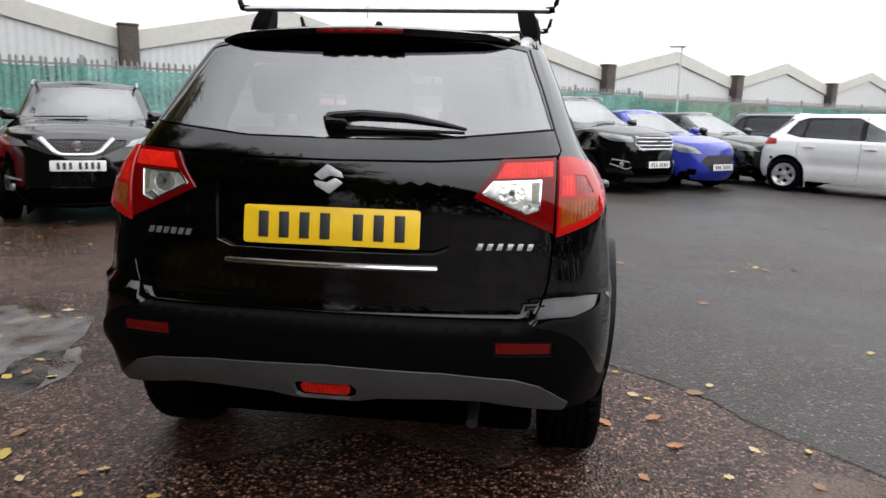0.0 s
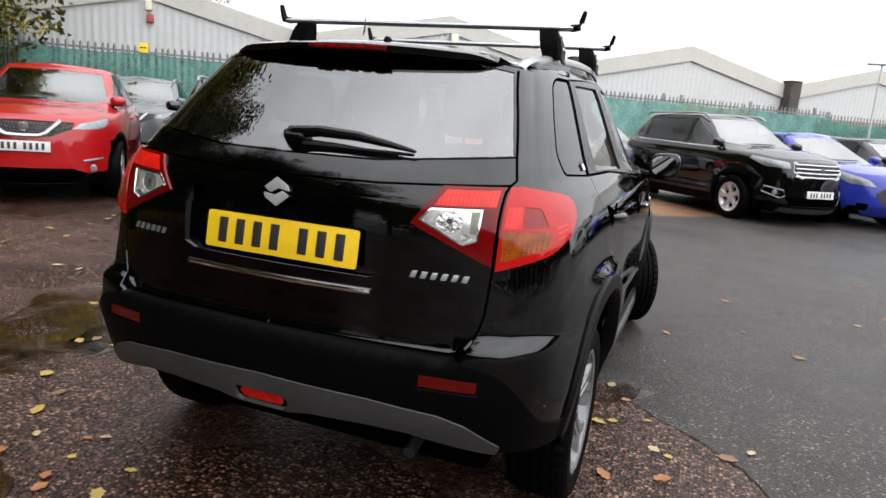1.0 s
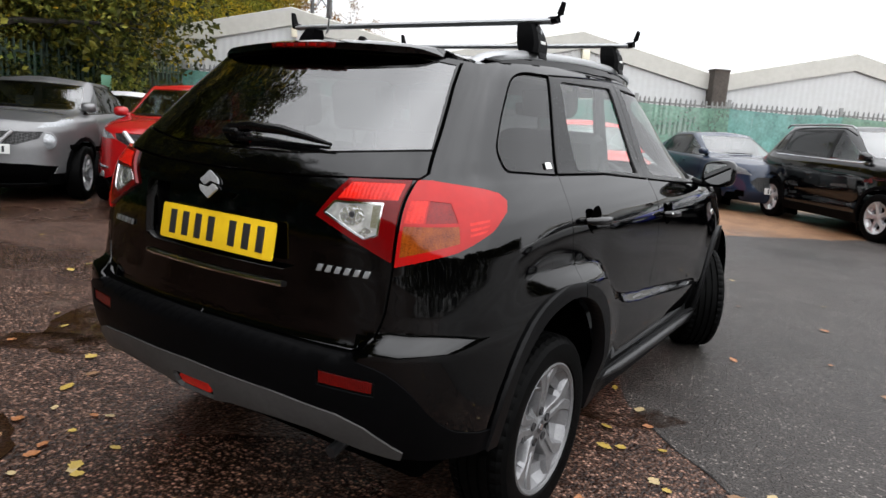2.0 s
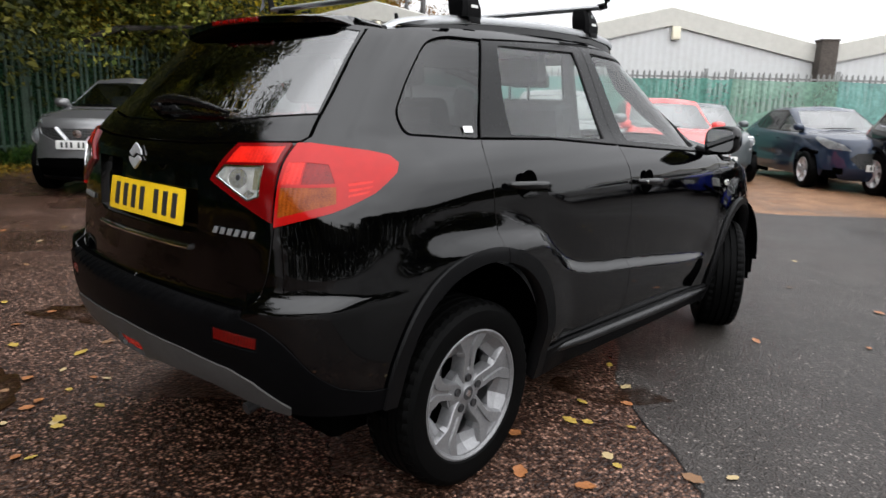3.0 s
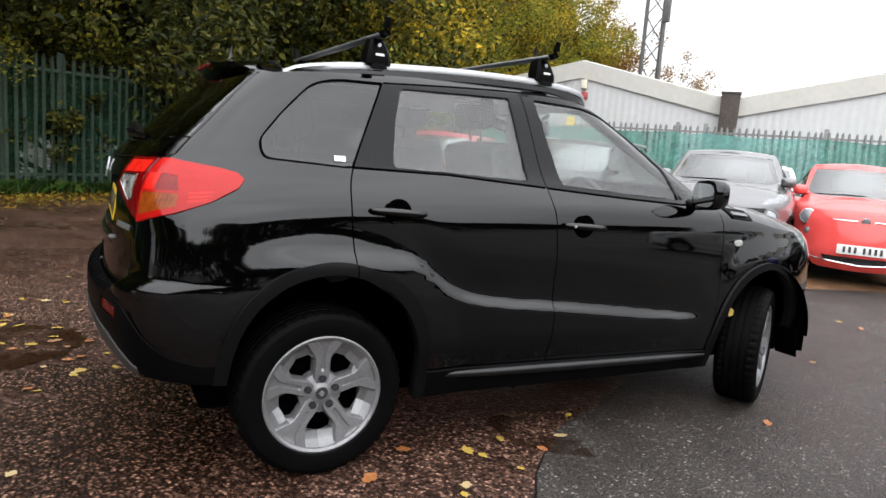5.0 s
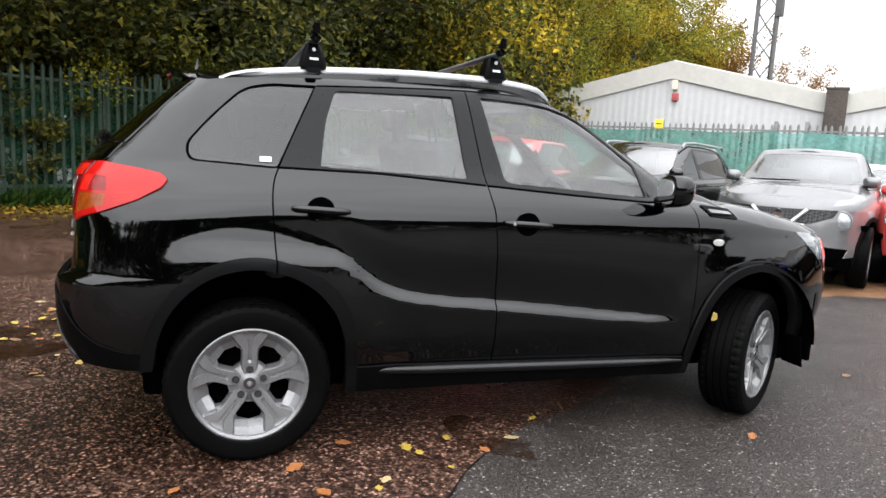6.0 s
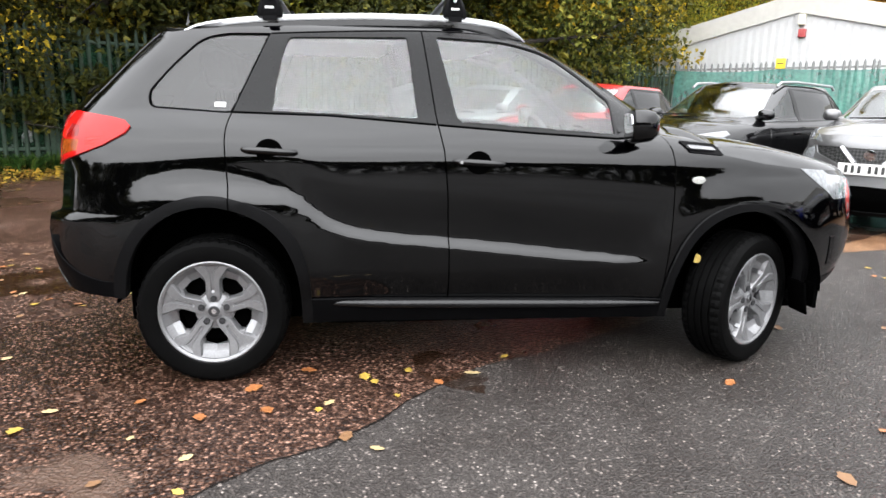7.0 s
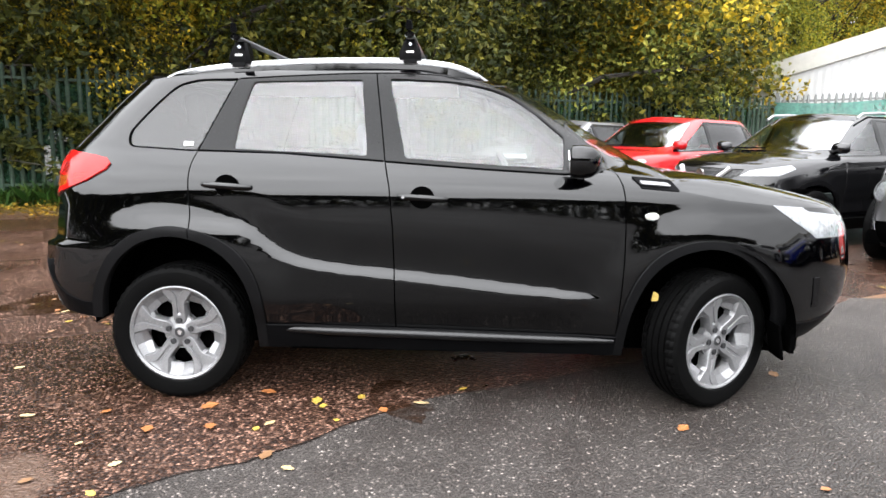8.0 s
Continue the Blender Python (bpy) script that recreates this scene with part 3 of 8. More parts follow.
M_WATER = mat("puddle_water", (0.020, 0.0095, 0.005), rough=0.03, spec=0.6, vary=0.2, vary_scale=3)
wn2, wl2 = M_WATER.node_tree.nodes, M_WATER.node_tree.links
w_clear, w_mix, w_noise, w_range, w_tex = wn2.new("ShaderNodeBsdfTransparent"), wn2.new("ShaderNodeMixShader"), wn2.new("ShaderNodeTexNoise"), wn2.new("ShaderNodeMapRange"), wn2.new("ShaderNodeTexCoord")
w_noise.inputs["Scale"].default_value, w_noise.inputs["Detail"].default_value = 3.2, 8
w_range.inputs["From Min"].default_value, w_range.inputs["From Max"].default_value = 0.35, 0.60
wl2.new(w_tex.outputs["Object"], w_noise.inputs["Vector"])
wl2.new(w_noise.outputs["Fac"], w_range.inputs["Value"])
wl2.new(w_range.outputs["Result"], w_mix.inputs["Fac"])
wl2.new(w_clear.outputs["BSDF"], w_mix.inputs[1])
wl2.new(wn2["Principled BSDF"].outputs["BSDF"], w_mix.inputs[2])
wl2.new(w_mix.outputs["Shader"], wn2["Material Output"].inputs["Surface"])


def puddle(cx, cy, rx, ry, turn, seed):
    bm = bmesh.new()
    vs = []
    for k in range(56):
        a = 2 * math.pi * k / 56
        f = 1 + 0.42 * noise.noise((math.cos(a) * 1.3 + seed, math.sin(a) * 1.3, seed)) + 0.16 * noise.noise((math.cos(a) * 5 + seed, math.sin(a) * 5, seed))
        u, v = rx * f * math.cos(a), ry * f * math.sin(a)
        c, s = math.cos(turn), math.sin(turn)
        vs.append(bm.verts.new((cx + c * u - s * v, cy + s * u + c * v, 0.0045)))
    bm.faces.new(vs)
    return tagged(part("puddle", bm, M_WATER, None, smooth=False), "shallow rain puddle on the worn tarmac", "puddle", kind="structure")


puddle(-2.15, 0.55, 0.42, 0.85, 0.45, 3)
puddle(-1.75, 0.30, 0.16, 0.30, 0.2, 8)
puddle(0.78, 1.02, 0.26, 0.12, 0.35, 5)
puddle(-0.95, -1.45, 0.85, 0.36, 2.2, 11)
puddle(-1.95, -0.22, 0.34, 0.14, 0.6, 14)

# ---- sheds behind the fence ----
M_CLAD = mat("white_cladding", (0.42, 0.425, 0.425), rough=0.45, vary=0.06, vary_scale=0.7, second=(0.395, 0.395, 0.385))
M_FASCIA = mat("cream_fascia", (0.40, 0.39, 0.355), rough=0.6, vary=0.08, vary_scale=0.9, second=(0.36, 0.35, 0.315))
M_SHEDROOF = mat("grey_roof_sheet", (0.38, 0.38, 0.37), rough=0.6, vary=0.2, vary_scale=0.6)
M_PIER = mat("dark_brick_pier", (0.050, 0.041, 0.034), rough=0.9, vary=0.5, vary_scale=3, bump=0.4, bump_scale=25)
M_BRICK = mat("buff_brick", (0.23, 0.175, 0.13), rough=0.9, vary=0.3, vary_scale=2, bump=0.3, bump_scale=30)
SHED_A, SHED_D = Vector((-9.75, 14.50)), Vector((6.53, 5.284))
KNOTS = [-1.95, -0.97, 0.0, 1.01, 2.04, 3.01, 3.95, 4.9, 5.8]
EAVE, RIDGE = 3.20, 4.12


def shed(k0, k1, apex=0.5, extras=()):
    a, b = SHED_A + SHED_D * k0, SHED_A + SHED_D * k1
    span = (b - a).length
    along = (b - a).normalized()
    m = Matrix.Translation((a.x, a.y, 0)) @ Matrix(((along.x, -along.y, 0, 0), (along.y, along.x, 0, 0), (0, 0, 1, 0), (0, 0, 0, 1)))
    s = thing("industrial_shed", m, "low white clad industrial shed with a cream gable fascia", "building", "row of sheds")
    xa = span * apex
    top = lambda x: EAVE + (RIDGE - EAVE) * (x / xa if x < xa else (span - x) / (span - xa))
    bm = bmesh.new()
    n = int(span / 0.19)
    prev = None
    for i in range(n + 1):
        for dx, dy in ((0.0, 0.0), (0.06, 0.0), (0.095, 0.009), (0.155, 0.009)):
            x = min(span, i * span / n + dx)
            cur = (bm.verts.new((x, dy, 0)), bm.verts.new((x, dy, top(x) - 0.25)))
            if prev:
                bm.faces.new((prev[0], cur[0], cur[1], prev[1]))
            prev = cur
            if x >= span:
                break
    part("wall", bm, M_CLAD, s, "white ribbed metal cladding", angle=20)
    bm = bmesh.new()
    ring = []
    for x in (0, xa, span):
        ring.append([bm.verts.new((x, y, z)) for y, z in ((-0.07, top(x) - 0.46), (-0.07, top(x) + 0.02), (0.10, top(x) + 0.06), (0.10, top(x) - 0.46))])
    for p, q in zip(ring, ring[1:]):
        for i in range(4):
            bm.faces.new((p[i], p[(i + 1) % 4], q[(i + 1) % 4], q[i]))
    bm.faces.new(ring[0])
    bm.faces.new(ring[-1])
    part("fascia", bm, M_FASCIA, s, "weathered cream gable fascia", angle=10)
    bm = bmesh.new()
    r = [[bm.verts.new((x, y, top(x) + 0.04)) for y in (0.08, 14)] for x in (0, xa, span)]
    for p, q in zip(r, r[1:]):
        bm.faces.new((p[0], q[0], q[1], p[1]))
    part("roof", bm, M_SHEDROOF, s, angle=10)
    for x in (0.02, span - 0.02):
        part("side_wall", boxed((0.06, 13.6, EAVE), (x, 7.1, EAVE / 2)), M_CLAD, s)
    for nm, x, z, size, mtl, lab in extras:
        part(nm, boxed(size, (x, -0.02 - size[1] / 2, z), None, 0.01), mtl, s, lab)
    return s


M_ALARM = mat("alarm_red", (0.32, 0.05, 0.05), rough=0.5)
M_BOXC = mat("cream_box", (0.62, 0.58, 0.45), rough=0.5, vary=0.1)
for i, (k0, k1) in enumerate(zip(KNOTS, KNOTS[1:])):
    span = (SHED_D * (k1 - k0)).length
    ex = ()
    ap = 0.5
    if i == 1:
        ap = 0.497
        ex = (("vent_box", span * 0.492, 3.48, (0.15, 0.12, 0.26), M_BOXC, "cream vent box"), ("alarm_box", span * 0.496, 3.15, (0.17, 0.10, 0.20), M_ALARM, "red and white alarm box"))
    elif i == 2:
        ex = (("vent_box", span * 0.499, 3.46, (0.22, 0.14, 0.34), M_BOXC, "cream vent box"),)
    shed(k0 + 0.035 / (k1 - k0) * 0.5, k1 - 0.035 / (k1 - k0) * 0.5, ap, ex)
    p = SHED_A + SHED_D * k1
    if i > 0:
        pier = thing("brick_pier", pose(p.x + 0.10, p.y - 0.16, 0, 0, 0, math.degrees(math.atan2(SHED_D.y, SHED_D.x))), "dark weathered brick pier between two sheds", "pier", "piers between the sheds")
        part("shaft", boxed((0.46, 0.40, 3.31), (0, 0, 1.655), None, 0.01), M_PIER, pier)
        part("capping", boxed((0.50, 0.44, 0.05), (0, 0, 3.335), None, 0.01), M_PIER, pier)
p0, p1 = SHED_A + SHED_D * 1.3, SHED_A + SHED_D * 5.5
n = Vector((SHED_D.y, -SHED_D.x)).normalized()
q0, q1 = p0 + n * 0.5, p1 + n * 0.5
bm = boxed(((q1 - q0).length, 0.22, 2.15), ((q1 - q0).length / 2, 0, 1.075), None, 0.02)
wall = part("wall_yard", bm, M_BRICK, None)
wall.matrix_world = pose(q0.x, q0.y, 0, 0, 0, math.degrees(math.atan2(SHED_D.y, SHED_D.x)))
tagged(wall, "low buff brick wall in front of the sheds", "wall", kind="structure")

# ---- lattice mast and lamp post ----
M_MAST = mat("mast_steel", (0.085, 0.083, 0.082), rough=0.6, metal=0.3, vary=0.3, vary_scale=2)
M_STEEL = mat("grey_steel", (0.22, 0.22, 0.23), rough=0.5, metal=0.4, vary=0.2)
mast = thing("lattice_mast", pose(-29.5, 30.5, 0, 0, 0, 20), "tall grey lattice radio mast behind the trees", "mast")
legs = [(-0.6, -0.5), (0.6, -0.5), (0.0, 0.6)]
for x, y in legs:
    part("leg", tube(bmesh.new(), [(x, y, 0), (x, y, 24)], 0.13, 8), M_MAST, mast)
for k in range(16):
    z = 1.5 * k
    for (x0, y0), (x1, y1) in zip(legs, legs[1:] + legs[:1]):
        up = (k % 2) * 1.5
        part("brace", tube(bmesh.new(), [(x0, y0, z + up), (x1, y1, z + 1.5 - up)], 0.04, 5), M_MAST, mast)
part("aerial", boxed((0.4, 0.3, 2.0), (0.75, -0.6, 11.0), None, 0.05), M_MAST, mast)
lampost = thing("lamp_post", pose(5.6, 21.4, 0), "thin grey lamp post with a flat head", "lamp post")
part("pole", tube(bmesh.new(), [(0, 0, 0), (0, 0, 3.66)], [0.034, 0.026], 10), M_CLAD, lampost)
part("head", boxed((0.50, 0.14, 0.045), (-0.14, 0, 3.68), None, 0.02), M_STEEL, lampost)

# ---- the black SUV ----
SUV_TAIL = Curve((0.20, -0.58), (0.30, -0.66), (0.42, -0.725), (0.50, -0.755), (0.58, -0.768), (0.64, -0.769), (0.672, -0.763), (0.681, -0.746),
                 (0.687, -0.726), (0.697, -0.717), (0.75, -0.711), (0.80, -0.707), (0.90, -0.702), (1.0, -0.698), (1.08, -0.690), (1.14, -0.662), (1.19, -0.622), (1.25, -0.562),
                 (1.35, -0.458), (1.45, -0.345), (1.50, -0.290), (1.58, -0.21))
SUV_NOSE = Curve((0.20, 3.05), (0.30, 3.2), (0.40, 3.28), (0.50, 3.32), (0.62, 3.33), (0.75, 3.31), (0.85, 3.28), (0.92, 3.22), (0.97, 3.10),
                 (1.02, 2.9), (1.06, 2.6), (1.10, 2.28), (1.15, 2.18), (1.25, 2.00), (1.38, 1.78), (1.466, 1.62), (1.51, 1.52), (1.58, 1.30))
SUV_WIDE = Curve((0.20, 0.78), (0.26, 0.80), (0.34, 0.822), (0.42, 0.836), (0.55, 0.848), (0.70, 0.856), (0.85, 0.860), (0.95, 0.857), (1.02, 0.845),
                 (1.08, 0.818), (1.12, 0.793), (1.16, 0.764), (1.20, 0.744), (1.30, 0.703), (1.40, 0.663), (1.47, 0.632), (1.51, 0.605), (1.54, 0.57), (1.58, 0.50))
CREASE_TOP = Curve((-0.4, 0.88), (0.08, 0.866), (0.30, 0.848), (0.45, 0.752), (0.58, 0.69), (0.755, 0.66), (1.01, 0.638), (1.39, 0.60), (1.87, 0.545), (2.1, 0.53))
CREASE_LOW = Curve((-0.4, 0.80), (0.08, 0.795), (0.33, 0.785), (0.5, 0.664), (0.627, 0.631), (1.01, 0.588), (1.26, 0.559), (1.52, 0.53), (1.87, 0.515), (2.1, 0.50))


def suv_push(y, z):
    """The scooped doors with their swept ridge, and the swollen wheel arches."""
    t, l = CREASE_TOP(y), CREASE_LOW(y)
    fade = smoothstep(-0.3, 0.1, y) * (1 - smoothstep(1.72, 1.98, y))
    d = 0.020 * fade * smoothstep(0, 1, (t - z) / (t - l)) * smoothstep(0.36, 0.50, z)
    d -= 0.008 * fade * (1 - smoothstep(0.02, 0.2, z - t)) * smoothstep(-0.04, 0.01, z - t)
    for y0 in (0.01, 2.42):
        r = math.hypot(y - y0, z - 0.36)
        d += 0.016 * (1 - smoothstep(0.42, 0.60, r))
    return d


def suv_lift(x, z):
    return z - 0.045 * smoothstep(0.56, 0.64, x) * smoothstep(0.60, 0.68, z) * (1 - smoothstep(0.86, 0.98, z))


SUV = Shell(1.0, SUV_TAIL, SUV_NOSE, SUV_WIDE, Curve((0.3, 11), (0.5, 13), (0.66, 14), (0.85, 13), (1.05, 11.5), (1.2, 12), (1.5, 14)),
            Curve((0.5, 4.6), (0.9, 4.6), (1.1, 6.5), (1.5, 6)), Curve((0.9, 0.13), (1.2, 0.12), (1.5, 0.085)), 0.24, Curve((0.3, 0.010), (0.72, 0.015), (0.92, 0.035), (1.1, 0.045), (1.2, 0.035), (1.5, 0.03)), suv_push, suv_lift)
suv = thing("suv", pose(0, 0, 0), "black five-door compact SUV with silver roof rails, parked on wet tarmac", "car")

WIN_UP = [(0.255, 1.484), (0.568, 1.503), (0.881, 1.517), (1.141, 1.515), (1.375, 1.491), (1.555, 1.436), (1.757, 1.303), (1.905, 1.188), (1.965, 1.132)]
SPLIT = [(0.897, 1.514), (0.924, 1.331), (0.952, 1.131), (0.978, 1.009), (0.994, 0.836), (1.004, 0.579), (1.008, 0.360)]
REAR_CUT = [(0.250, 1.484), (0.096, 1.149), (0.076, 1.085), (0.075, 1.0), (0.089, 0.821), (0.092, 0.76)]
FRONT_CUT = [(1.960, 1.096), (1.993, 1.072), (2.011, 1.012), (2.022, 0.952), (2.029, 0.727), (2.015, 0.44), (2.009, 0.35)]
ARCH_R_OUT = [(-0.400, 0.15), (-0.392, 0.39), (-0.376, 0.526), (-0.30, 0.680), (-0.185, 0.778), (-0.055, 0.818), (0.073, 0.818), (0.224, 0.772), (0.323, 0.697),
              (0.382, 0.593), (0.414, 0.461), (0.42, 0.15)]
ARCH_R_IN = [(-0.350, 0.15), (-0.347, 0.446), (-0.29, 0.62), (-0.17, 0.735), (-0.04, 0.777), (0.06, 0.777), (0.19, 0.735), (0.285, 0.655), (0.345, 0.55), (0.372, 0.42), (0.375, 0.15)]
ARCH_F_OUT = [(2.000, 0.15), (2.009, 0.359), (2.037, 0.494), (2.09, 0.626), (2.182, 0.730), (2.326, 0.786), (2.473, 0.784), (2.598, 0.745), (2.717, 0.655), (2.789, 0.535), (2.815, 0.376), (2.82, 0.15)]
ARCH_F_IN = [(2.042, 0.15), (2.047, 0.36), (2.078, 0.495), (2.139, 0.625), (2.24, 0.712), (2.36, 0.75), (2.45, 0.75), (2.565, 0.712), (2.678, 0.615), (2.745, 0.50), (2.772, 0.36), (2.775, 0.15)]
QUARTER = rounded([(-0.222, 1.172), (0.070, 1.156), (0.096, 1.158), (0.243, 1.478), (0.065, 1.474), (-0.03, 1.450), (-0.145, 1.338), (-0.232, 1.232)], [0.05, 0, 0.004, 0.004, 0.08, 0.06, 0.08, 0.04])
REAR_GLASS = rounded([(0.262, 1.163), (0.872, 1.141), (0.832, 1.484), (0.328, 1.470), (0.284, 1.33)], [0.012, 0.012, 0.012, 0.022, 0.08])
FRONT_GLASS = rounded([(1.045, 1.132), (1.752, 1.088), (1.772, 1.235), (1.657, 1.337), (1.555, 1.412), (1.453, 1.452), (1.298, 1.478), (0.962, 1.490)], [0.012, 0.01, 0.01, 0.06, 0.06, 0.06, 0.06, 0.012])
HOOD_LINE = [(2.073, 1.096), (2.150, 1.072), (2.200, 1.040), (2.264, 1.004), (2.484, 0.963), (2.728, 0.936), (2.849, 0.927)]
ROOF_LINE = [(0, 1.518, "r"), (0.25, 1.512, "r"), (0.45, 1.496, "r"), (-0.16, 1.480, "s"), (-0.063, 1.494, "s"), (0.197, 1.514, "s"), (0.459, 1.527, "s"), (0.852, 1.540, "s"), (1.1, 1.536, "s"), (1.245, 1.529, "s"),
             (1.40, 1.508, "s"), (0.40, 1.518, "f"), (0, 1.528, "f")]

GATE = [(0.546, 1.477), (0.568, 1.411), (0.591, 1.35), (0.613, 1.284), (0.633, 1.219), (0.652, 1.162), (0.643, 1.148), (0.637, 1.13), (0.637, 0.925), (0.634, 0.86), (0.630, 0.80), (0.622, 0.765), (0.608, 0.729), (0.592, 0.706), (0.572, 0.692), (0.549, 0.686), (0.17, 0.690), (0, 0.690)]

def eased(points, rounds=2):
    """An open line with its corners cut until it runs smooth."""
    for _ in range(rounds):
        out = [points[0]]
        for a, b in zip(points, points[1:]):
            out += [tuple(0.75 * p + 0.25 * q for p, q in zip(a, b)), tuple(0.25 * p + 0.75 * q for p, q in zip(a, b))]
        points = out + [points[-1]]
    return points


